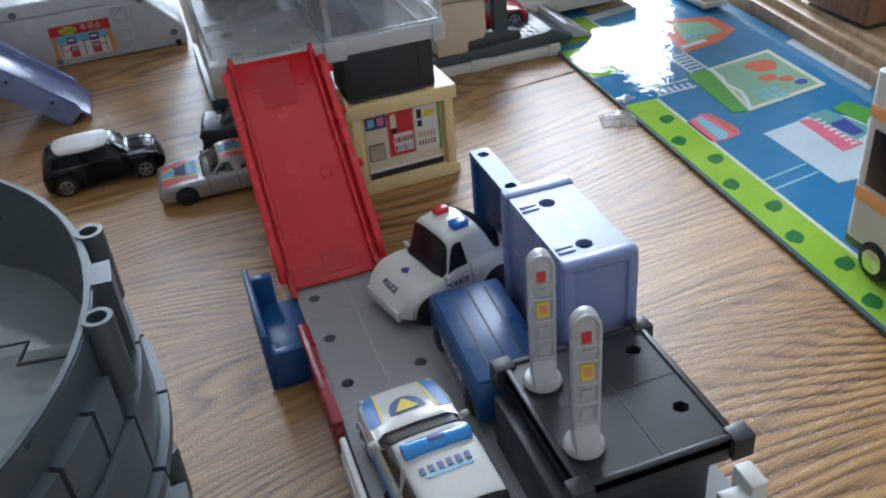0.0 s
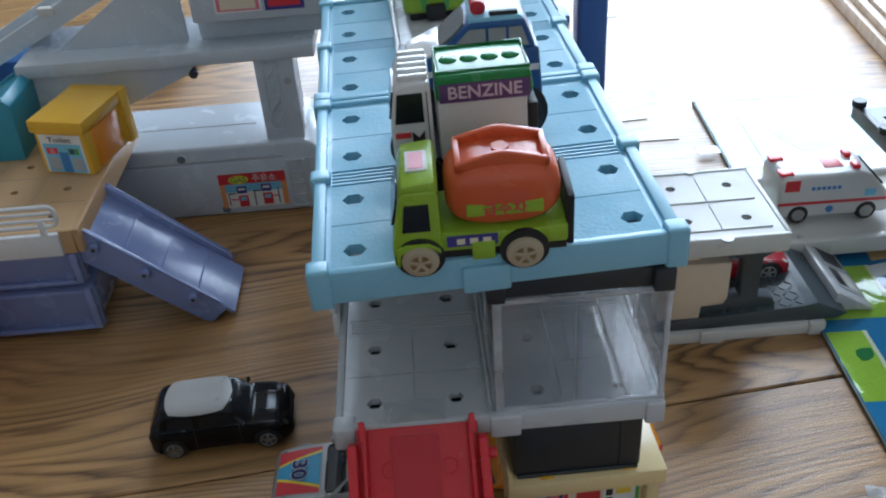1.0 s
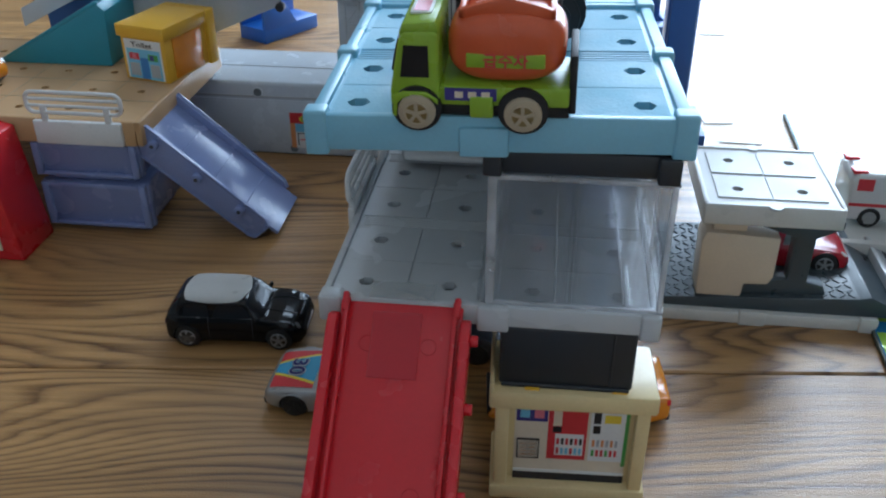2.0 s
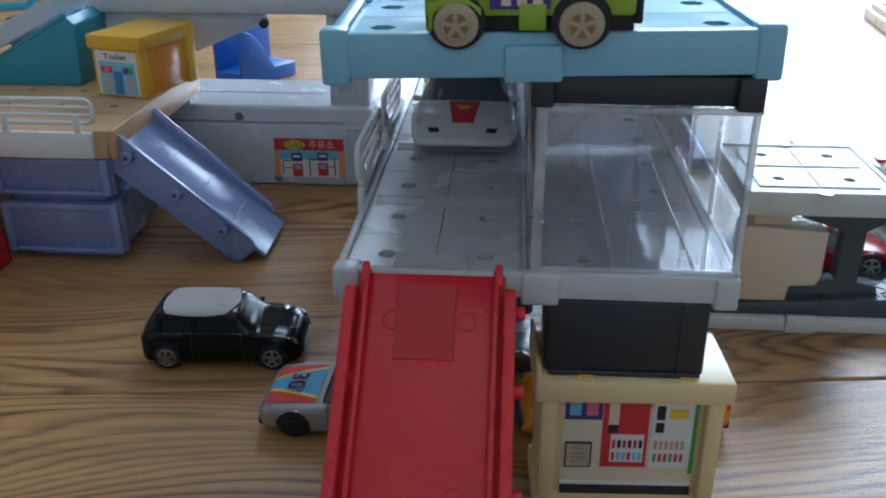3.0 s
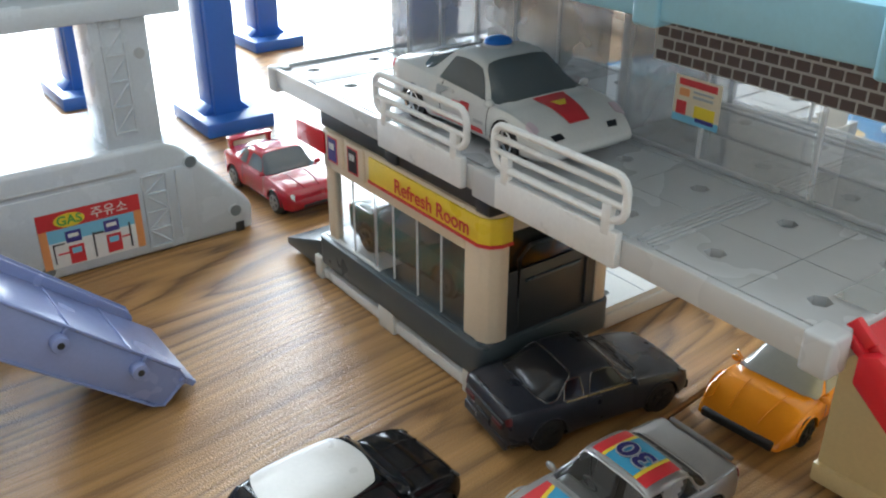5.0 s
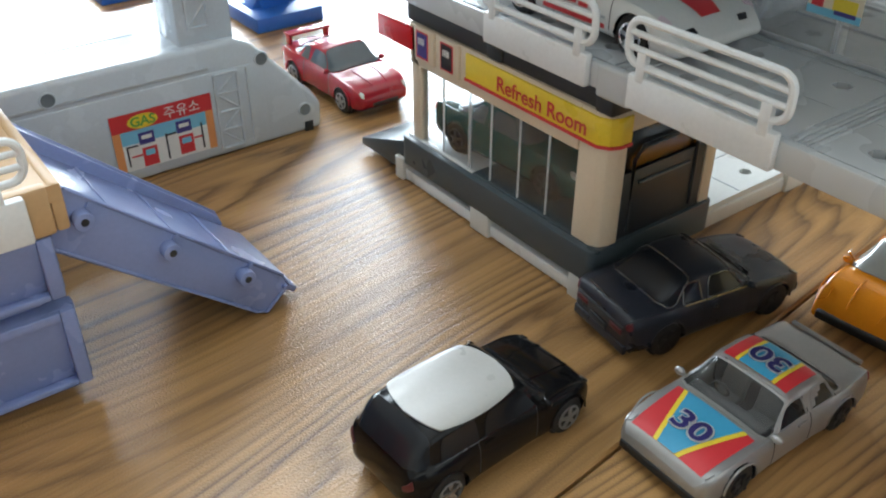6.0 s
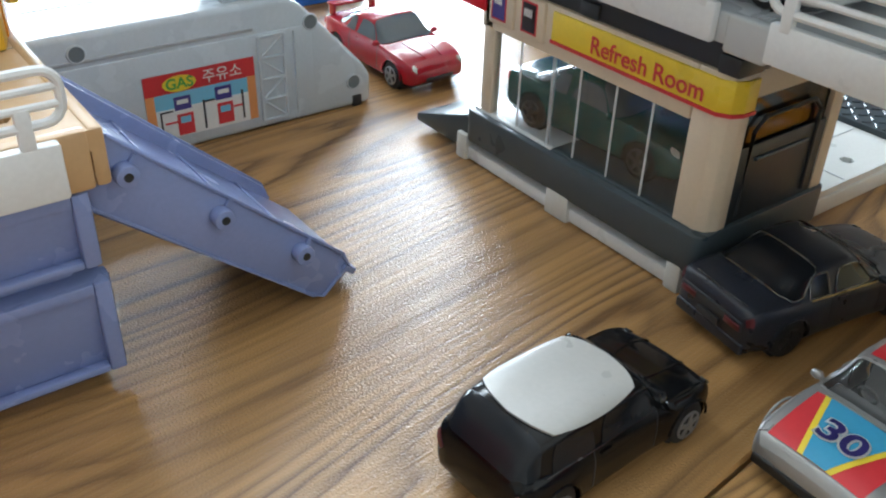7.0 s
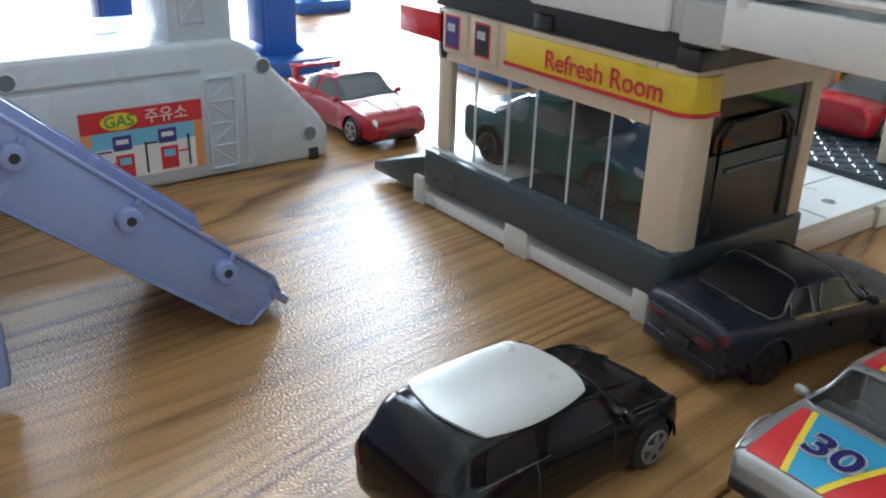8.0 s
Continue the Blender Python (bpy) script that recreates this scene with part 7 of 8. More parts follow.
part("pad_rim", box(bm0(), 0.1262, 0.1858, 0.1258, 0.1280, 0.0655, 0.0776, 0.0008), OFFWHITE, lift)
part("pad_rim", box(bm0(), 0.1262, 0.1858, 0.1860, 0.1880, 0.0655, 0.0776, 0.0008), OFFWHITE, lift)
part("pad_rim", box(bm0(), 0.1258, 0.1280, 0.1280, 0.1860, 0.0655, 0.0776, 0.0008), OFFWHITE, lift)
part("pad_rim", box(bm0(), 0.1840, 0.1862, 0.1280, 0.1860, 0.0655, 0.0776, 0.0008), OFFWHITE, lift)
for y in (0.1260, 0.1878):
    part("pad_notch", cyl(bm0(), (0.1560, y, 0.0765), 0.0030, 0.0013, "z", 14), GREY, lift)
for x, y, r_, m_ in ((0.1620, 0.1930, 0.0042, CREAM), (0.1720, 0.1980, 0.0022, YELLOW), (0.1800, 0.2000, 0.0027, AMBER), (0.1900, 0.2020, 0.0040, GREEN)):
    part("coloured_post", cyl(bm0(), (x, y, 0.0135), r_, 0.050, "z", 16, bev=0.0005), m_, lift)
shift(lift, 0.0020, -0.0200, size=(1.0, 1.0, 0.825))
flap = solo("lift_flap", prism(bm0(), [(0.2410, 0.0060), (0.2640, 0.0034), (0.2645, 0.0046), (0.2440, 0.0180), (0.2420, 0.0180)], "y", 0.138, 0.198, 0.0005), GREY, "grey plastic entry flap of the lift tray", "toy flap", origin=(0.26, 0.168, 0.003))
prints(flap, face_frame((0.2450, 0.1420, 0.0175), (0.0205, 0, -0.0134), (0, 1, 0)), [(0.002, 0.004, 0.021, 0.052, P_GREY), (0.004, 0.008, 0.010, 0.024, P_BLACK), (0.012, 0.008, 0.019, 0.024, P_WHITE), (0.004, 0.030, 0.019, 0.046, P_BLACK)], lift=0.0003)
shift(flap, -0.0210, -0.0220, size=(0.9, 0.9, 0.85))

bridge = thing("white_bridge_deck", 0.25, 0.165, MZ, label="off-white plastic bridge deck with a shallow road", category="toy deck")
part("slab", box(bm0(), 0.1900, 0.3050, 0.1380, 0.2020, 0.0075, 0.0145, 0.0008), OFFWHITE, bridge)
part("kerb", box(bm0(), 0.1900, 0.3050, 0.1340, 0.1385, 0.0075, 0.0175, 0.0008), OFFWHITE, bridge)
part("kerb", box(bm0(), 0.1900, 0.3050, 0.2015, 0.2060, 0.0075, 0.0175, 0.0008), OFFWHITE, bridge)
for x, y in ((0.197, 0.198), (0.300, 0.198)):
    part("leg", box(bm0(), x - 0.004, x + 0.004, y - 0.004, y + 0.004, MZ + 0.0006, 0.0080, 0.0006), OFFWHITE, bridge)
shift(bridge, -0.0040, 0.0280)
far = thing("dark_road_deck", 0.34, 0.22, 0.05, label="dark grey plastic road deck with edge rail and holes", category="toy parking deck")
hs = [(0.2985 + i * P, 0.1135 + j * P) for i in range(2) for j in range(6)]
part("deck_plate", holed(bm0(), 0.2870, 0.3420, 0.1000, 0.2690, 0.0700, 0.0730, hs, 0.0026), SLATE, far)
part("edge_rail", box(bm0(), 0.2825, 0.2870, 0.1000, 0.2690, 0.0680, 0.0770, 0.0010), DARK, far)
for y in (0.104, 0.160, 0.228, 0.265):
    part("rail_knob", cyl(bm0(), (0.2848, y, 0.0768), 0.0045, 0.0036, "z", 14), DARK, far)
part("bracket", box(bm0(), 0.2870, 0.3000, 0.1480, 0.1900, 0.0502, 0.0702, 0.0008), DARK, far)
part("tongue", box(bm0(), 0.3418, 0.3900, 0.1720, 0.2080, 0.0700, 0.0728, 0.0005), GREY, far)
shift(far, -0.0350, -0.0560, size=(0.85, 0.85, 0.95))
sh = thing("pale_yellow_block", 0.382, 0.193, 0.0178, label="pale yellow plastic building block on an off-white foot", category="toy block")
part("foot", box(bm0(), 0.3690, 0.3900, 0.1660, 0.2150, 0.0203, 0.0245, 0.001), OFFWHITE, sh)
part("body", box(bm0(), 0.3710, 0.3890, 0.1700, 0.2120, 0.0240, 0.0698, 0.001), YCREAM, sh)
part("front_frame", box(bm0(), 0.3700, 0.3905, 0.1680, 0.1710, 0.0560, 0.0696, 0.001), YCREAM, sh)
shift(sh, -0.0420, -0.0500, -0.015, size=(0.9, 0.9, 0.95))

# elevated blue supports behind
def support(x, y, rz, h, label="blue plastic road support with wide foot"):
    s = thing("road_support", x, y, 0, rz=rz, label=label, category="toy support", group="blue road supports")
    part("foot", box(bm0(), -0.020, 0.022, -0.027, 0.027, 0.0, 0.0085, 0.0012), LEGBLUE, s, local=True)
    part("post", box(bm0(), -0.0085, 0.0085, -0.0125, 0.0125, 0.0080, h, 0.0012), LEGBLUE, s, local=True)
    part("fillet", prism(bm0(), [(-0.015, 0.0080), (0.015, 0.0080), (0.0084, 0.0150), (-0.0084, 0.0150)], "y", -0.009, 0.009, 0.0006), LEGBLUE, s, local=True)
    part("web", box(bm0(), -0.0096, 0.0096, -0.0092, 0.0092, 0.012, h - 0.004, 0.0008), LEGBLUE, s, local=True)


support(0.0370, 0.4160, 0, 0.20)
support(0.1390, 0.3370, 0, 0.20)
support(0.1420, 0.5740, 0, 0.20)
support(-0.0160, 0.5150, 0, 0.20)
hw = thing("elevated_road", 0.08, 0.5, 0.20, label="grey plastic elevated road resting on blue supports", category="toy road")
part("deck_slab", box(bm0(), -0.10, 0.21, 0.3200, 0.4400, 0.2002, 0.2110, 0.001), GREY, hw)
part("deck_slab", box(bm0(), -0.06, 0.20, 0.5000, 0.6500, 0.2002, 0.2110, 0.001), GREY, hw)
bb = thing("blue_channel", -0.185, 0.518, 0, rz=60, label="blue plastic channel block standing behind the station", category="toy block")
part("floor_slab", box(bm0(), -0.030, 0.034, -0.016, 0.016, 0.0, 0.012, 0.001), LEGBLUE, bb, local=True)
part("side_wall", box(bm0(), -0.030, 0.034, 0.013, 0.016, 0.010, 0.050, 0.001), LEGBLUE, bb, local=True)
part("end_wall", prism(bm0(), [(-0.030, 0.010), (0.010, 0.010), (-0.010, 0.040), (-0.030, 0.050)], "y", -0.016, -0.013, 0.001), LEGBLUE, bb, local=True)
mastb = thing("toy_crane", -0.275, 0.34, 0.0, label="yellow and cyan toy crane standing behind the terrace", category="toy crane")
part("mast", box(bm0(), -0.2950, -0.2760, 0.370, 0.385, 0.0, 0.19, 0.001), YELLOW, mastb)
part("jib", prism(bm0(), [(-0.245, 0.150), (-0.215, 0.143), (-0.200, 0.20), (-0.262, 0.20)], "y", 0.370, 0.384, 0.001), YELLOW, mastb)
part("cyan_leg", tube(bm0(), [(-0.268, 0.352, 0.175), (-0.262, 0.350, 0.12), (-0.248, 0.348, 0.085)], 0.0035, 8), CYAN, mastb)
part("cyan_leg", tube(bm0(), [(-0.262, 0.350, 0.12), (-0.282, 0.348, 0.09), (-0.32, 0.348, 0.088)], 0.0030, 8), CYAN, mastb)
part("cyan_knob", cyl(bm0(), (-0.284, 0.352, 0.168), 0.0055, 0.016, "x", 12), CYAN, mastb)
part("blue_base", box(bm0(), -0.300, -0.235, 0.348, 0.40, 0.0, 0.082, 0.001), BLUE, mastb)

# ---- the toy cars in their places ----
mini = toy_car("toy_car", (-0.0772, 0.0768, 0), 3.0, 0.0640, 0.0290, 0.0238, BLACK, "black toy hatchback with a glossy white roof on the oak floor", HATCH, screen=(0.19, 0.445), rear=(-0.95, -0.74),
               sides=((-0.72, -0.32), (-0.28, 0.32)), roof=ROOFWHITE, wheel_r=0.0056, wheels=(-0.66, 0.64), rim=TRIMGREY, window=WINDARK, doors=(-0.34, 0.28), lamp=(0.86, 0.93), lamps=GUNMETAL, tails=TAILRED, arch=0.04)
for s in (-1, 1):
    part("hood_crease", drape_strip(SHELL[mini.name], [(0.0150, s * 0.0050), (0.0215, s * 0.0058), (0.0285, s * 0.0052)], 0.0004), BLACK, mini, local=True)
    part("window_chrome", tube(bm0(), [(0.0090, s * 0.01335, 0.0156), (-0.0080, s * 0.01375, 0.0157), (-0.0245, s * 0.01335, 0.0156)], 0.00022, 6), GUNMETAL, mini, local=True)
part("grille", box(bm0(), 0.0312, 0.0322, -0.0068, 0.0068, 0.0068, 0.0088, 0.0004), TRIMGREY, mini, local=True)
racer = toy_car("toy_car", (-0.0165, 0.0360, 0), 179, 0.0680, 0.0315, 0.0205, SILVER, "silver toy racing saloon with red and blue number stickers", SALOON, screen=(0.02, 0.36), rear=(-0.64, -0.40),
                sides=((-0.50, -0.20), (-0.16, 0.22)), wheel_r=0.0053, rim=TYRE, window=CARGLASS, bumper=TYRE, seats=SEATGREY, lamps=SILVER, tails=DKRED, doors=(-0.18, 0.26), trim=SILVER)
part("tail_lip", tube(bm0(), [(-0.0335, y * 0.0016, 0.0142) for y in range(-7, 8)], 0.0007, 8), SILVER, racer, local=True)
sh = SHELL[racer.name][:1]
for k, (w0, w1, wr_, m_) in enumerate(((0.0116, 0.0126, 0.0100, P_RED), (0.0042, 0.0104, 0.0064, P_YEL), (0.0028, 0.0090, 0.0052, P_CYAN))):
    drape(racer, sh, ((0.0135, -w1), (0.0318, -w0), (0.0318, w0), (0.0135, w1)), m_, 0.0002 + 0.00012 * k)
    drape(racer, sh, ((-0.0130, -wr_), (0.0, -wr_), (0.0, wr_), (-0.0130, wr_)), m_, 0.0002 + 0.00012 * k)
for bold, m_, dz in ((0.0006, P_WHITE, 0.0007), (0.0002, P_NAVY, 0.0009)):
    drape_words(racer, sh, "30", 0.0088, 0.0228, 0, 90, m_, dz, bold, 1.25)
    drape_words(racer, sh, "30", 0.0088, -0.0066, 0, -90, m_, dz, bold, 1.25)
saloon = toy_car("toy_car", (0.0132, 0.0808, 0), -9, 0.0700, 0.0300, 0.0235, NAVY, "dark navy toy coupe parked against the rest room", COUPE, screen=(0.06, 0.37), rear=(-0.66, -0.32),
                 sides=((-0.46, -0.24), (-0.20, 0.26)), wheel_r=0.0057, rim=TYRE, window=WINDARK, trim=GUNMETAL, tails=TAILRED, lamps=GUNMETAL, doors=(-0.22, 0.30), bumper=NAVY)
part("boot_seam", drape_strip(SHELL[saloon.name], [(-0.0326, -0.0095), (-0.0331, 0.0), (-0.0326, 0.0095)], 0.0002), GUNMETAL, saloon, local=True)
part("tail_panel", box(bm0(), -0.0357, -0.0340, -0.0112, 0.0112, 0.0098, 0.0128, 0.0004), DARK, saloon, local=True)
part("plate_bar", box(bm0(), -0.0361, -0.0353, -0.0040, 0.0040, 0.0072, 0.0094, 0.0003), DARK, saloon, local=True)
for s in (-1, 1):
    part("gilt_line", tube(bm0(), [(-0.0150, s * 0.01425, 0.0157), (0.0, s * 0.01455, 0.0155), (0.0095, s * 0.01435, 0.0152)], 0.00028, 6), GILT, saloon, "worn gold line under the side window", local=True)
    part("tail_strip", box(bm0(), -0.0361, -0.0351, s * 0.0055, s * 0.0110, 0.0102, 0.0120, 0.0003), TAILRED, saloon, local=True)
drape(saloon, SHELL[saloon.name][:1], ((0.0142, -0.0092), (0.0156, -0.0088), (0.0156, 0.0088), (0.0142, 0.0092)), TYRE, 0.0003, name="hood_vent")
orange = toy_car("toy_car", (0.0758, 0.0425, 0), 185, 0.0720, 0.0310, 0.0215, AMBER, "orange toy sports car under the parking deck", WEDGE, screen=(0.06, 0.46), rear=(-0.60, -0.26),
                 sides=((-0.30, 0.30),), wheel_r=0.0050, rim=TYRE, window=PALESCREEN, lamps=AMBER, lamp=(0.74, 0.90), doors=(-0.34, 0.30), arch=0.06, bumper=TYRE)
part("badge", ball(bm0(), (0.0290, 0, 0.0078), 0.0013, 0.9, 0.8, 0.4, 8, 6), P_BLACK, orange, local=True)
for s in (-1, 1):
    part("hood_crease", drape_strip(SHELL[orange.name], [(0.0190, s * 0.0062), (0.0255, s * 0.0058), (0.0325, s * 0.0050)], 0.0003), AMBER, orange, local=True)
    part("aerial", tube(bm0(), [(0.0120, s * 0.0142, 0.0128), (0.0128, s * 0.0160, 0.0155)], 0.0004, 6), AMBER, orange, local=True)
redc = toy_car("toy_car", (0.0165, 0.2970, 0), -88, 0.0690, 0.0305, 0.0240, CARRED, "red toy coupe with a rear wing on the oak floor", COUPE, screen=(0.06, 0.37), rear=(-0.66, -0.32),
               sides=((-0.44, -0.24), (-0.20, 0.26)), wheel_r=0.0058, rim=SILVER, window=SCREEN, lamp=(0.90, 0.965), arch=0.05)
part("wing", box(bm0(), -0.0345, -0.0285, -0.0118, 0.0118, 0.0206, 0.0219, 0.0006), CARRED, redc, local=True)
for s in (-1, 1):
    part("hood_crease", drape_strip(SHELL[redc.name], [(0.0150, s * 0.0052), (0.0220, s * 0.0050), (0.0300, s * 0.0040)], 0.0005), CARRED, redc, local=True)
part("grille", box(bm0(), 0.0338, 0.0348, -0.0070, 0.0070, 0.0052, 0.0068, 0.0004), P_BLACK, redc, local=True)
part("hood_badge", ball(bm0(), (0.0335, 0, 0.0098), 0.0014, 0.5, 1.2, 0.5, 8, 6), P_PINK, redc, local=True)
for s in (-1, 1):
    part("wing_post", prism(bm0(), [(-0.0335, 0.0158), (-0.0295, 0.0158), (-0.0288, 0.0210), (-0.0338, 0.0210)], "y", s * 0.0100, s * 0.0113, 0.0004), CARRED, redc, local=True)
toy_car("toy_car", (0.0110, 0.1580, 0.0213), -86, 0.0740, 0.0300, 0.0240, CARGREEN, "dark green toy coupe inside the rest room", COUPE, screen=(0.06, 0.37), rear=(-0.66, -0.32),
                 sides=((-0.44, -0.24), (-0.20, 0.26)), wheel_r=0.0060, rim=GUNMETAL, window=WINGREY, group="")
whitec = toy_car("toy_car", (0.0165, 0.1260, GZ), -90, 0.0780, 0.0390, 0.0262, WHITEP, "white toy police supercar with red hood stripe on the grey deck", WEDGE, screen=(0.11, 0.47), rear=(-0.62, -0.30),
                 sides=((-0.34, 0.32),), wheel_r=0.0060, wheels=(-0.62, 0.58), rim=CHROME, window=SCREEN, lamps=P_PINKISH, lamp=(0.74, 0.86), group="", arch=0.025, doors=(-0.26, 0.36), lean=0.13)
tagged(drape(whitec, SHELL[whitec.name][:1], ((0.0192, -0.0062), (0.0335, -0.0040), (0.0335, 0.0040), (0.0192, 0.0062)), P_RED, 0.0003, name="hood_stripe"), "red hood stripe")
drape(whitec, SHELL[whitec.name][:1], ((0.0235, -0.0030), (0.0262, -0.0012), (0.0262, 0.0012), (0.0235, 0.0030)), P_YEL, 0.0005, name="hood_emblem")
part("beacon_base", cyl(bm0(), (-0.0050, 0, 0.0252), 0.0050, 0.0016, "z", 24, bev=0.0004), PEARL, whitec, local=True)
part("blue_beacon", ball(bm0(), (-0.0050, 0, 0.0270), 0.0042, 1.0, 1.15, 0.50, 18, 10), BLUEL, whitec, "clear blue beacon", local=True)
for s in (-1, 1):
    drape(whitec, SHELL[whitec.name][:1], ((-0.0300, s * 0.0030), (-0.0150, s * 0.0030), (-0.0150, s * 0.0080), (-0.0300, s * 0.0080)), P_BLACK, 0.0003, name="engine_vent")
    drape(whitec, SHELL[whitec.name][:1], ((0.0352, s * 0.0092), (0.0368, s * 0.0086), (0.0368, s * 0.0124), (0.0352, s * 0.0132)), P_BLACK, 0.0003, name="air_intake")
    part("side_scoop", prism(bm0(), [(-0.0130, 0.0105), (-0.0060, 0.0150), (-0.0120, 0.0150)], "y", s * 0.0180, s * 0.0190, 0.0002), P_GREY, whitec, local=True)
    part("red_line", box(bm0(), -0.0140, 0.0120, s * 0.0187, s * 0.0193, 0.0052, 0.0065, 0), P_RED, whitec, local=True)
    part("print", box(bm0(), 0.0010, 0.0045, s * 0.0187, s * 0.0194, 0.0092, 0.0128, 0), P_RED, whitec, local=True)
    part("print", box(bm0(), -0.0035, -0.0004, s * 0.0187, s * 0.0194, 0.0095, 0.0120, 0), P_RED, whitec, local=True)
    part("print", box(bm0(), 0.0075, 0.0120, s * 0.0187, s * 0.0194, 0.0080, 0.0088, 0), P_GREY, whitec, local=True)
toy_car("toy_car", (0.1760, 0.1540, 0.0112), -2, 0.0620, 0.0300, 0.0225, CARRED, "red toy sports car parked in the lift", COUPE, screen=(0.06, 0.37), rear=(-0.66, -0.32), group="", wheel_r=0.0062, rim=SILVER, window=WINGREY)
toy_car("toy_car", (-0.2750, 0.2010, TZ + 0.0028), -15, 0.0560, 0.0260, 0.0230, AMBER, "orange toy car on the tan terrace", HATCH, screen=(0.19, 0.445), rear=(-0.95, -0.74), sides=((-0.72, -0.32), (-0.28, 0.32)), group="", wheel_r=0.0058, rim=SILVER)

# police saloon on the road plate
pol = toy_car("toy_police_car", (0.0160, -0.2180, FZ), 93, 0.0740, 0.0300, 0.0265, WHITEP, "white toy police saloon with blue light bar and blue wings", WAGON, screen=(-0.02, 0.34), rear=(-0.93, -0.80),
              sides=((-0.72, -0.34), (-0.30, 0.22)), category="toy car", group="", wheel_r=0.0058, rim=CHROME, window=WINDARK, lamps=WHITEP, doors=(-0.32, 0.26))
bm = prism(bm0(), [(-0.0098, 0.0258), (-0.0098, 0.0276), (-0.0086, 0.0290), (-0.0056, 0.0290), (-0.0044, 0.0276), (-0.0044, 0.0258)], "y", -0.0108, 0.0108, 0.0007, 2)
bar = part("light_bar", bm, BEACON, pol, "clear blue light bar", local=True)
part("lamp_core", box(bm0(), -0.0082, -0.0060, -0.0026, 0.0026, 0.0284, 0.0292, 0.0003), P_NAVY, bar, local=True)
part("wiper", drape_strip(SHELL[pol.name], [(0.0118, -0.0085), (0.0124, 0.0), (0.0118, 0.0085)], 0.0004), TYRE, pol, local=True)
for s in (-1, 1):
    drape(pol, SHELL[pol.name][:1], ((0.0170, s * 0.0098), (0.0340, s * 0.0082), (0.0340, s * 0.0124), (0.0170, s * 0.0140)), P_BLUE, 0.0002, name="blue_wing")
    drape(pol, SHELL[pol.name][:1], ((0.0170, s * 0.0087), (0.0338, s * 0.0074), (0.0338, s * 0.0082), (0.0170, s * 0.0098)), P_YEL, 0.0002, name="gold_line")
    part("side_band", box(bm0(), -0.0300, 0.0150, s * 0.0149, s * 0.0153, 0.0068, 0.0100, 0), P_BLUE, pol, local=True)
fan = [(0.0190 + 0.0082 * math.sin(math.pi * i / 8) * 0.95, 0.0062 * math.cos(math.pi * i / 8)) for i in range(9)]
for (xa, ya), (xb, yb) in zip(fan, fan[1:]):
    tagged(drape(pol, SHELL[pol.name][:1], ((0.0190, ya), (xa, ya), (xb, yb), (0.0190, yb)), P_BLUE2, 0.0003, 4, name="hood_badge"), "navy half-round hood badge")
drape(pol, SHELL[pol.name][:1], ((0.0196, -0.0040), (0.0252, -0.0006), (0.0252, 0.0006), (0.0196, 0.0040)), P_YEL, 0.0005, name="badge_star")
prints(pol, face_frame((-0.0190, 0, 0.0264), (0, -1, 0), (1, 0, 0)), [(-0.0075, 0.0002, 0.0070, 0.0012, P_SKY)] + [(-0.0085 + i * 0.0028, 0.0018, -0.0070 + i * 0.0028, 0.0044, P_BLUE2) for i in range(6)], lift=0.0003, local=True)

# short round police car
bug = toy_car("toy_police_car", (0.0538, -0.1205, FZ), 194, 0.0575, 0.0305, 0.0325, WHITEP, "chubby white toy police car with red and blue lights", CHUBBY, screen=(0.13, 0.345), rear=(-0.72, -0.40),
              sides=((-0.12, 0.24),), category="toy car", group="", wheel_r=0.0068, wheels=(-0.54, 0.56), rim=TYRE, window=WINDARK, lamps=WHITEP, lamp=(0.80, 0.92), arch=0.10, bumper=WHITEP, doors=(-0.14, 0.28), gap=0.0010)
part("red_light", box(bm0(), -0.0082, -0.0022, -0.0086, -0.0042, 0.0316, 0.0346, 0.0012, 3), REDL, bug, local=True)
part("blue_light", box(bm0(), -0.0086, -0.0016, 0.0036, 0.0088, 0.0316, 0.0348, 0.0012, 3), BLUEL, bug, local=True)
part("amber_lamp", box(bm0(), 0.0268, 0.0286, -0.0115, -0.0060, 0.0072, 0.0092, 0.0005), AMBER, bug, local=True)
part("amber_lamp", box(bm0(), 0.0268, 0.0286, 0.0060, 0.0115, 0.0072, 0.0092, 0.0005), AMBER, bug, local=True)
drape_words(bug, SHELL[bug.name][:1], "POLICE", 0.0027, 0.0248, 0, 90, P_NAVY, 0.0003, 0.0001, 1.1)
words(bug, "POLICE", 0.0032, face_frame((0.0030, 0.0154, 0.0138), (-1, 0, 0), (0, 0, 1)), P_NAVY, 0.0002, True, bold=0.00008)
drape(bug, SHELL[bug.name][:1], ((0.0150, 0.0), (0.0176, -0.0024), (0.0190, 0.0), (0.0176, 0.0024)), P_NAVY, 0.0003, name="shield")

# low blue police van with ribbed roof
van = thing("toy_police_van", 0.0525, -0.1740, FZ, rz=88, label="blue toy police van with ribbed flat roof", category="toy car")
bm = prism(bm0(), [(-0.0290, 0.004), (0.0290, 0.004), (0.0290, 0.0140), (0.0265, 0.0195), (-0.0265, 0.0195), (-0.0290, 0.0140)], "y", -0.0140, 0.0140, 0.0015, 3)
part("body", bm, BLUE, van, local=True)
part("roof_rim", box(bm0(), -0.0262, 0.0262, -0.0128, 0.0128, 0.0190, 0.0203, 0.0006), BLUE, van, local=True)
# raised black strips paint in the shade of the roof's grooves
for y in (-0.0066, 0.0, 0.0066):
    part("roof_groove_shade", box(bm0(), -0.0225, 0.0225, y - 0.0003, y + 0.0003, 0.0203, 0.02045, 0), TYRE, van, local=True)
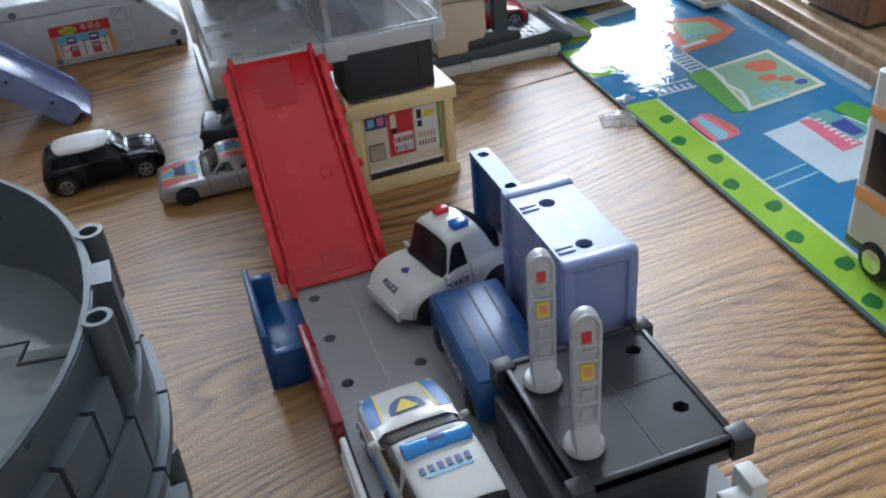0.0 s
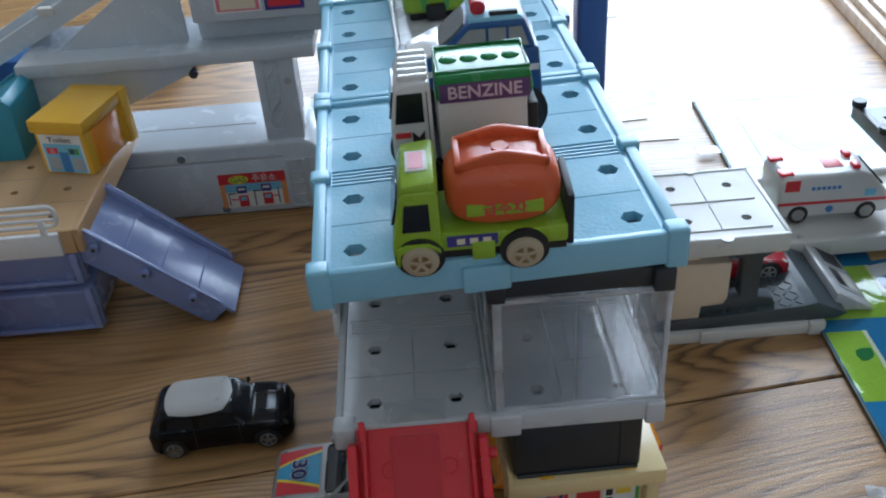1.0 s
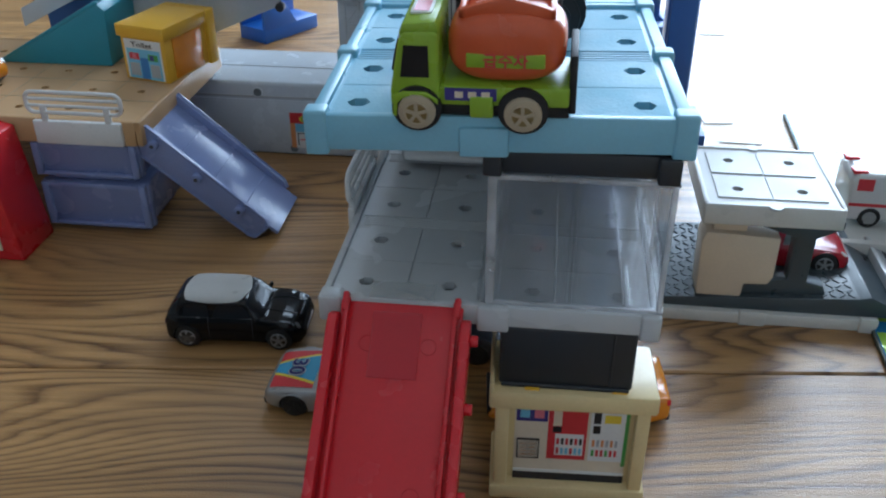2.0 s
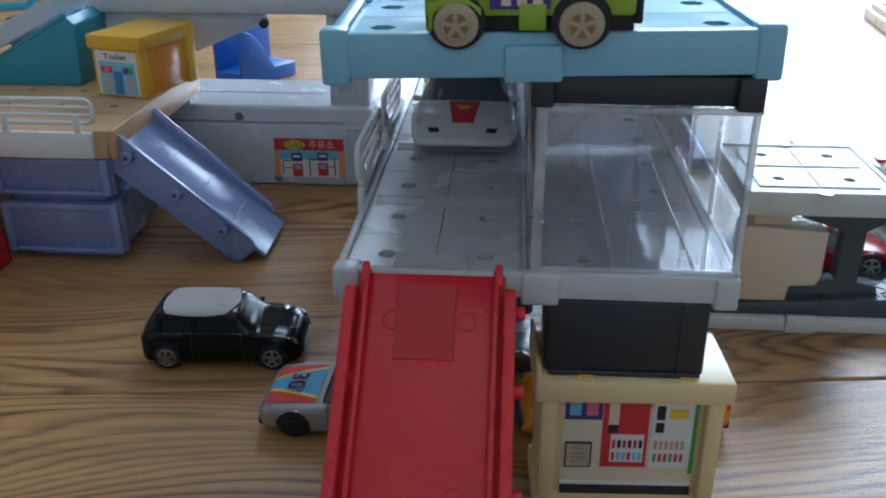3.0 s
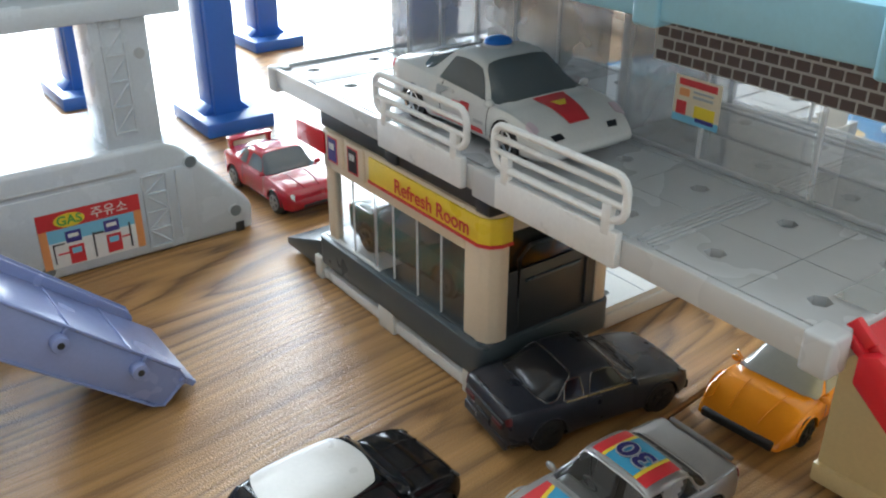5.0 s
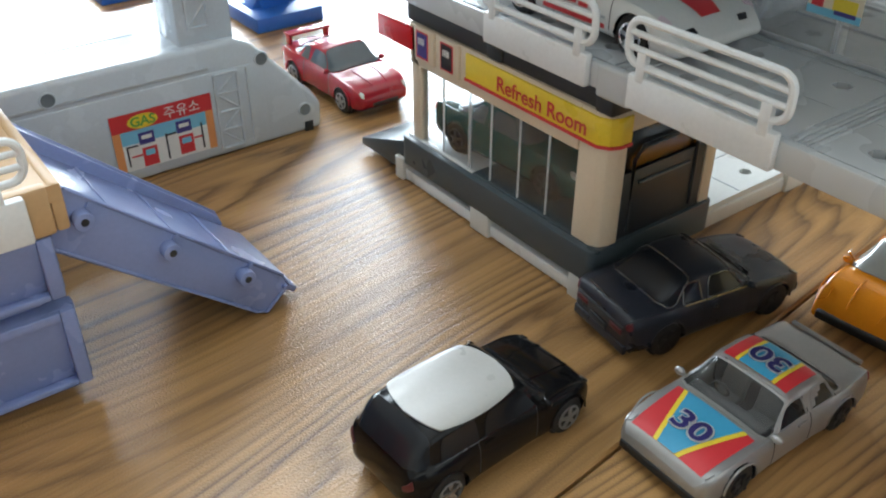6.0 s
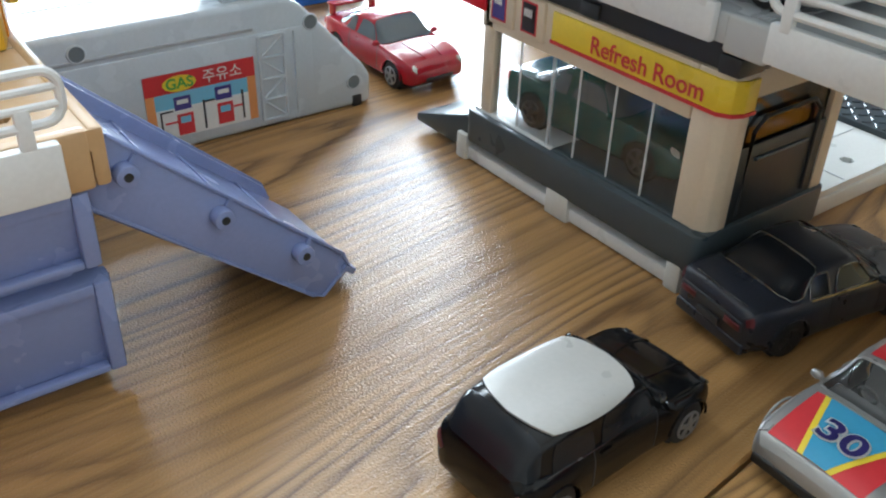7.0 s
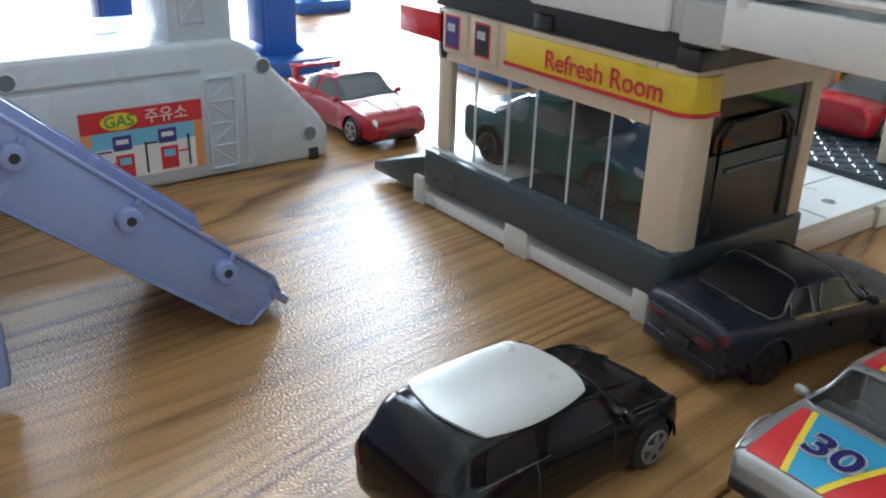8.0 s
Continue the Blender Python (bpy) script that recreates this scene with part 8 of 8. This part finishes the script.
for x in (-0.0288, 0.0284):
    for s in (-1, 1):
        part("lamp", box(bm0(), x, x + 0.0008, s * 0.0100, s * 0.0130, 0.0060, 0.0110, 0.0003), REDL, van, local=True)
words(van, "POLICE", 0.0060, face_frame((0, 0.0141, 0.0095), (-1, 0, 0), (0, 0, 1)), P_WHITE, 0.0002, True, wide=1.2)
for s in (-1, 1):
    for x in (-0.0180, 0.0180):
        wheel(van, x, s * 0.0143, 0.0052, 0.004, s, DARK)

# green truck with an orange tank, right at the deck's front edge
tr = thing("toy_tank_truck", 0.0358, -0.0022, BZ - 0.0010, rz=177, label="lime green toy truck with a round orange tank", category="toy truck", group="toy trucks on the upper deck")
pts = [(0.0270, 0.0035), (0.0270, 0.0120), (0.0262, 0.0160), (0.0238, 0.0285), (0.0220, 0.0312), (0.0130, 0.0312), (0.0120, 0.0300), (0.0120, 0.0120), (0.0120, 0.0035)]
part("cab", prism(bm0(), pts, "y", -0.0130, 0.0130, 0.0012, 3), LIME, tr, local=True)
part("roof_cap", prism(bm0(), [(0.0240, 0.0290), (0.0225, 0.0335), (0.0125, 0.0345), (0.0115, 0.0300)], "y", -0.0125, 0.0125, 0.0012), LIME, tr, local=True)
part("roof_sticker", box(bm0(), 0.0145, 0.0210, -0.0055, 0.0055, 0.0338, 0.0346, 0.0002), P_WHITE, tr, local=True)
part("roof_print", box(bm0(), 0.0155, 0.0200, -0.0045, 0.0045, 0.0344, 0.03475, 0), P_PINK, tr, local=True)
part("bed", box(bm0(), -0.0265, 0.0125, -0.0125, 0.0125, 0.0075, 0.0140, 0.0010), LIME, tr, local=True)
part("chassis", box(bm0(), -0.0265, 0.0235, -0.0100, 0.0100, 0.0030, 0.0078, 0.0005), TYRE, tr, local=True)
part("rear_ladder", box(bm0(), -0.0285, -0.0262, -0.0110, 0.0110, 0.0050, 0.0240, 0.0006), TYRE, tr, local=True)
for s in (-1, 1):
    part("side_window", prism(bm0(), [(0.0150, 0.0170), (0.0236, 0.0170), (0.0222, 0.0270), (0.0150, 0.0270)], "y", s * 0.0129, s * 0.0134, 0.0), WINDARK, tr, local=True)
    part("fender", prism(bm0(), [(0.0262, 0.0040), (0.0262, 0.0110), (0.0230, 0.0125), (0.0160, 0.0125), (0.0125, 0.0100), (0.0125, 0.0080), (0.0150, 0.0105), (0.0225, 0.0105), (0.0248, 0.0085), (0.0252, 0.0040)], "y", s * 0.0120, s * 0.0142, 0.0004), LIME, tr, local=True)
    part("side_step", box(bm0(), -0.0040, 0.0030, s * 0.0115, s * 0.0136, 0.0040, 0.0110, 0.0005), LIME, tr, local=True)
    part("side_print", box(bm0(), -0.0050, 0.0105, s * 0.0125, s * 0.0129, 0.0095, 0.0135, 0), P_NAVY, tr, local=True)
    for i in range(3):
        part("print", box(bm0(), -0.0030 + i * 0.004, -0.0005 + i * 0.004, s * 0.0128, s * 0.0132, 0.0105, 0.0125, 0), P_CREAM, tr, local=True)
    for x in (0.0190, -0.0130):
        part("wheel_arch", cyl(bm0(), (x, s * 0.0120 if s > 0 else -0.0136, 0.0066), 0.0076, 0.0016, "y", 22), TYRE, tr, local=True)
        wheel(tr, x, s * 0.0150, 0.0058, 0.005, s, BEIGE, BEIGE, recess=GILT)
part("windscreen", quad_panel([(0.0268, 0.0115, 0.0160), (0.0268, -0.0115, 0.0160), (0.0240, -0.0115, 0.0285), (0.0240, 0.0115, 0.0285)], (0.06, 0.06, 0.05, 0.05), 0.0004, (1, 0, 0.2)), WINDARK, tr, local=True)
tank = ball(bm0(), (0, 0, 0), 1.0, 1, 1, 1, 40, 24)
for v in tank.verts:
    x, y, z = [math.copysign(abs(c) ** p, c) for c, p in zip(v.co, (0.72, 0.42, 0.72))]
    v.co = (x * 0.0176 - 0.0075, y * 0.0126, z * 0.0112 + 0.0252)
part("tank", tank, ORANGE, tr, "shiny orange plastic tank", local=True)
bm = prism(bm0(), [(-0.0215, 0.0340), (-0.0215, 0.0365), (-0.0150, 0.0385), (-0.0090, 0.0400), (-0.0060, 0.0400), (0.0, 0.0385), (0.0065, 0.0365), (0.0065, 0.0340)], "y", -0.0085, -0.0062, 0.0005)
prism(bm, [(-0.0215, 0.0340), (-0.0215, 0.0365), (-0.0150, 0.0385), (-0.0090, 0.0400), (-0.0060, 0.0400), (0.0, 0.0385), (0.0065, 0.0365), (0.0065, 0.0340)], "y", 0.0062, 0.0085, 0.0005)
box(bm, -0.0215, -0.0195, -0.0085, 0.0085, 0.0340, 0.0368, 0.0005)
box(bm, 0.0045, 0.0065, -0.0085, 0.0085, 0.0340, 0.0368, 0.0005)
part("tank_rail", bm, ORANGE, tr, local=True)
part("tank_hatch", cyl(cyl(bm0(), (-0.0075, 0, 0.0345), 0.0045, 0.0018, "z", 18, bev=0.0003), (-0.0075, 0, 0.0360), 0.0026, 0.0014, "z", 14), ORANGE, tr, local=True)
for s in (-1, 1):
    part("tank_band", box(bm0(), -0.0190, 0.0040, s * 0.0095, s * 0.0126, 0.0202, 0.0246, 0.0004), LIME, tr, "lime and yellow band", local=True)
    u = (-1, 0, 0) if s > 0 else (1, 0, 0)
    words(tr, "급수차", 0.0048, face_frame((-0.0075, s * 0.0126, 0.0224), u, (0, 0, 1)), P_RED, 0.0002, True, bold=0.0001)

# white and green fuel truck
fu = thing("toy_fuel_truck", 0.0338, 0.0325, BZ, rz=178, label="white toy fuel truck with a ribbed roof and green tank", category="toy truck", group="toy trucks on the upper deck")
part("cab", prism(bm0(), [(0.0200, 0.0070), (0.0202, 0.0285), (0.0182, 0.0405), (0.0162, 0.0425), (0.0072, 0.0425), (0.0072, 0.0110)], "y", -0.0122, 0.0122, 0.0012, 3), WHITEP, fu, local=True)
for i in range(5):
    part("roof_bar", box(bm0(), 0.0078, 0.0168, -0.0105 + i * 0.0046, -0.0086 + i * 0.0046, 0.0423, 0.0442, 0.0005), WHITEP, fu, local=True)
part("body", box(bm0(), -0.0218, 0.0058, -0.0118, 0.0118, 0.0150, 0.0360, 0.0015), OFFWHITE, fu, local=True)
part("tank", prism(bm0(), [(-0.0230, 0.0352), (0.0052, 0.0352), (0.0060, 0.0372), (0.0052, 0.0438), (-0.0228, 0.0438), (-0.0238, 0.0372)], "y", -0.0120, 0.0120, 0.0016, 3), GREEN, fu, "shiny green tank", local=True)
for i in range(4):
    part("tank_lid", ball(bm0(), (0.0010 - i * 0.0064, 0, 0.0438), 0.0029, 1, 1, 0.42, 16, 8), GREEN, fu, local=True)
part("tank_kerb", tube(bm0(), [(0.0050, -0.0098, 0.0441), (-0.0226, -0.0098, 0.0441), (-0.0226, 0.0098, 0.0441), (0.0050, 0.0098, 0.0441)], 0.0007, 6, True), GREEN, fu, local=True)
for s in (-1, 1):
    u = (-1, 0, 0) if s > 0 else (1, 0, 0)
    part("name_board", box(bm0(), -0.0226, 0.0048, s * 0.0118, s * 0.0125, 0.0352, 0.0412, 0.0003), P_VIOLET, fu, "dark violet name board", local=True)
    words(fu, "BENZINE", 0.0056, face_frame((-0.0089, s * 0.0125, 0.0383), u, (0, 0, 1)), P_PINKISH, 0.0002, True, bold=0.0001, wide=1.0)
    part("side_window", prism(bm0(), [(0.0098, 0.0300), (0.0187, 0.0300), (0.0174, 0.0395), (0.0098, 0.0395)], "y", s * 0.0121, s * 0.0127, 0.0), WINDARK, fu, local=True)
    part("door_line", box(bm0(), 0.0084, 0.0087, s * 0.0121, s * 0.0124, 0.0150, 0.0400, 0), P_BLACK, fu, local=True)
    part("door_mark", prism(bm0(), [(0.0100, 0.0232), (0.0138, 0.0232), (0.0138, 0.0270), (0.0119, 0.0248), (0.0100, 0.0270)], "y", s * 0.0122, s * 0.0125, 0.0), P_BLACK, fu, local=True)
    part("door_mark", box(bm0(), 0.0142, 0.0190, s * 0.0121, s * 0.0125, 0.0250, 0.0268, 0), P_RED, fu, local=True)
    for x in (0.0130, -0.0130):
        part("wheel_arch", cyl(bm0(), (x, s * 0.0112 if s > 0 else -0.0128, 0.0090), 0.0092, 0.0016, "y", 22), TYRE, fu, local=True)
        wheel(fu, x, s * 0.0134, 0.0072, 0.005, s, WHITE)
part("windscreen", quad_panel([(0.0203, 0.0112, 0.0290), (0.0203, -0.0112, 0.0290), (0.0184, -0.0112, 0.0402), (0.0184, 0.0112, 0.0402)], (0.06, 0.06, 0.05, 0.05), 0.0004, (1, 0, 0.2)), WINDARK, fu, local=True)
part("chassis", box(bm0(), -0.0230, 0.0190, -0.0100, 0.0100, 0.0060, 0.0160, 0.0005), TYRE, fu, local=True)
part("rear_rack", box(bm0(), -0.0250, -0.0222, -0.0105, 0.0105, 0.0080, 0.0320, 0.0006), TYRE, fu, local=True)

# blue and white police off-roader
so = thing("toy_police_truck", 0.0435, 0.0730, BZ, rz=176, label="blue and white toy police off-roader with red roof light", category="toy truck", group="toy trucks on the upper deck")
part("body", prism(bm0(), [(0.0225, 0.0100), (0.0225, 0.0295), (0.0105, 0.0342), (-0.0232, 0.0342), (-0.0245, 0.0100)], "y", -0.0132, 0.0132, 0.0014, 3), BLUE, so, local=True)
part("bonnet", prism(bm0(), [(0.0224, 0.0300), (0.0105, 0.0352), (0.0105, 0.0338), (0.0224, 0.0286)], "y", -0.0120, 0.0120, 0.0006), WHITEP, so, "white bonnet", local=True)
part("cabin", prism(bm0(), [(0.0108, 0.0338), (-0.0006, 0.0440), (-0.0186, 0.0440), (-0.0222, 0.0338)], "y", -0.0128, 0.0128, 0.0012, 3), BLUE, so, local=True)
part("roof", prism(bm0(), [(0.0004, 0.0434), (-0.0010, 0.0454), (-0.0172, 0.0454), (-0.0190, 0.0434)], "y", -0.0122, 0.0122, 0.0008), SKYBLUE, so, "light blue roof", local=True)
for s in (-1, 1):
    part("roof_rack", box(bm0(), -0.0165, -0.0070, s * 0.0090, s * 0.0112, 0.0452, 0.0468, 0.0004), TYRE, so, local=True)
part("windscreen", quad_panel([(0.0110, 0.0118, 0.0342), (0.0110, -0.0118, 0.0342), (0.0002, -0.0118, 0.0434), (0.0002, 0.0118, 0.0434)], (0.08, 0.08, 0.06, 0.06), 0.0006, (0.65, 0, 0.75)), WINGREY, so, local=True)
for i in range(4):
    part("roof_light", cyl(bm0(), (-0.0034, -0.0092 + i * 0.0047, 0.0474), 0.0026, 0.0040, "y", 12, bev=0.0005), REDL if i % 2 == 0 else PATCHRED, so, local=True)
for s in (-1, 1):
    for a, b, la, lb in ((-0.0198, -0.0132, 0.0022, 0.0), (-0.0122, -0.0064, 0.0, 0.0), (-0.0054, 0.0068, 0.0, -0.0068)):
        part("side_window", prism(bm0(), [(a, 0.0352), (b, 0.0352), (b + lb, 0.0418), (a + la, 0.0418)], "y", s * 0.0127, s * 0.0132, 0.0), PALESCREEN, so, local=True)
    part("side_stripe", box(bm0(), -0.0230, 0.0215, s * 0.0131, s * 0.0135, 0.0262, 0.0282, 0), P_WHITE, so, local=True)
    for x in (0.0140, -0.0150):
        part("wheel_arch", cyl(bm0(), (x, s * 0.0122 if s > 0 else -0.0138, 0.0110), 0.0108, 0.0016, "y", 22), TYRE, so, local=True)
        wheel(so, x, s * 0.0148, 0.0092, 0.006, s, DARK)
part("bull_bar", box(bm0(), 0.0225, 0.0250, -0.0100, 0.0100, 0.0150, 0.0300, 0.0006), TYRE, so, local=True)

# lime railcar at the end of the lane
rc = thing("toy_railcar", 0.0395, 0.2120, BZ + 0.0013, rz=-90, label="lime green toy railcar with a blue windscreen", category="toy train")
bm = prism(bm0(), [(-0.0150, 0.0030), (0.0150, 0.0030), (0.0150, 0.0260), (0.0120, 0.0330), (0.0060, 0.0355), (-0.0060, 0.0355), (-0.0120, 0.0330), (-0.0150, 0.0260)], "x", -0.046, 0.030, 0.0030, 3)
part("body", bm, LIME, rc, local=True)
part("windscreen", prism(bm0(), [(-0.0110, 0.0185), (0.0110, 0.0185), (0.0105, 0.0290), (0.0070, 0.0320), (-0.0070, 0.0320), (-0.0105, 0.0290)], "x", 0.0298, 0.0308, 0.0002), WINBLUE, rc, local=True)
for s in (-1, 1):
    part("face_print", prism(bm0(), [(s * 0.003, 0.0050), (s * 0.006, 0.0050), (s * 0.007, 0.0110), (s * 0.0125, 0.0150), (s * 0.0125, 0.0175), (s * 0.005, 0.0145)], "x", 0.0299, 0.0306), P_GREEN, rc, local=True)
    part("stripe", prism(bm0(), [(s * 0.001, 0.0270 if s > 0 else 0.0200), (s * 0.004, 0.0270 if s > 0 else 0.0200), (s * 0.006, 0.0310), (s * 0.003, 0.0310)], "x", 0.0304, 0.0310), P_SKY, rc, local=True)
    part("side_window", box(bm0(), -0.040, 0.022, s * 0.0149, s * 0.0154, 0.0200, 0.0280, 0.0003), WINDARK, rc, local=True)
part("coupler", box(bm0(), 0.0290, 0.0330, -0.0045, 0.0045, 0.0010, 0.0080, 0.0008), TYRE, rc, local=True)
part("bogie", box(bm0(), -0.044, 0.028, -0.0120, 0.0120, 0.0, 0.0050, 0.0006), TYRE, rc, local=True)

# white and red ambulance on the bridge deck
am = thing("toy_ambulance", 0.2460, 0.1980, 0.0146, rz=-1, label="white toy ambulance with red stripes and roof lights", category="toy car")
bm = prism(bm0(), [(-0.0330, 0.0040), (0.0330, 0.0040), (0.0335, 0.0130), (0.0300, 0.0190), (0.0200, 0.0300), (0.0150, 0.0320), (-0.0300, 0.0320), (-0.0335, 0.0280)], "y", -0.0140, 0.0140, 0.0022, 3)
part("body", bm, WHITEP, am, local=True)
for s in (-1, 1):
    part("red_stripe", box(bm0(), -0.0325, 0.0305, s * 0.0139, s * 0.0143, 0.0130, 0.0148, 0), P_RED, am, local=True)
    part("red_patch", box(bm0(), -0.0300, -0.0215, s * 0.0139, s * 0.0143, 0.0225, 0.0295, 0), P_RED, am, local=True)
    for i in range(6):
        part("print", box(bm0(), -0.0145 + i * 0.003, -0.0125 + i * 0.003, s * 0.0139, s * 0.0143, 0.0225, 0.0245, 0), P_BLUE, am, local=True)
    part("emblem", cyl(bm0(), (-0.0020, s * 0.0139 - (0.0003 if s < 0 else 0), 0.0090), 0.0024, 0.0004, "y", 8), P_BLUE, am, local=True)
    part("side_window", box(bm0(), 0.0170, 0.0235, s * 0.0138, s * 0.0143, 0.0165, 0.0210, 0), P_SKY, am, local=True)
    part("roof_light", box(bm0(), 0.0100, 0.0140, s * 0.0030, s * 0.0100, 0.0315, 0.0345, 0.0008), REDL, am, local=True)
    part("rear_light", box(bm0(), -0.0330, -0.0250, s * 0.0050, s * 0.0120, 0.0312, 0.0330, 0.0006), REDL, am, local=True)
    for x in (0.0200, -0.0200):
        wheel(am, x, s * 0.0143, 0.0062, 0.004, s, SILVER)
part("roof_mark", box(bm0(), -0.0050, 0.0060, -0.0060, 0.0060, 0.0316, 0.0324, 0.0002), P_RED, am, local=True)
part("windscreen", quad_panel([(0.0302, 0.0120, 0.0195), (0.0302, -0.0120, 0.0195), (0.0205, -0.0120, 0.0300), (0.0205, 0.0120, 0.0300)], (0.05, 0.05, 0.05, 0.05), 0.0006, (0.75, 0, 0.66)), WINDARK, am, local=True)

for ob, size, lean in ((tr, (0.94, 0.90, 0.92), -5.0), (fu, (1, 1, 1), 0), (so, (1, 1, 1), 0), (rc, (1, 1, 1), 0)):
    ob.matrix_basis = ASKEW @ ob.matrix_basis @ pose(0, 0, 0, lean, 0, 0) @ Matrix.Diagonal((*size, 1))
am.matrix_basis = am.matrix_basis @ Matrix.Diagonal((0.94, 1.0, 0.94, 1))
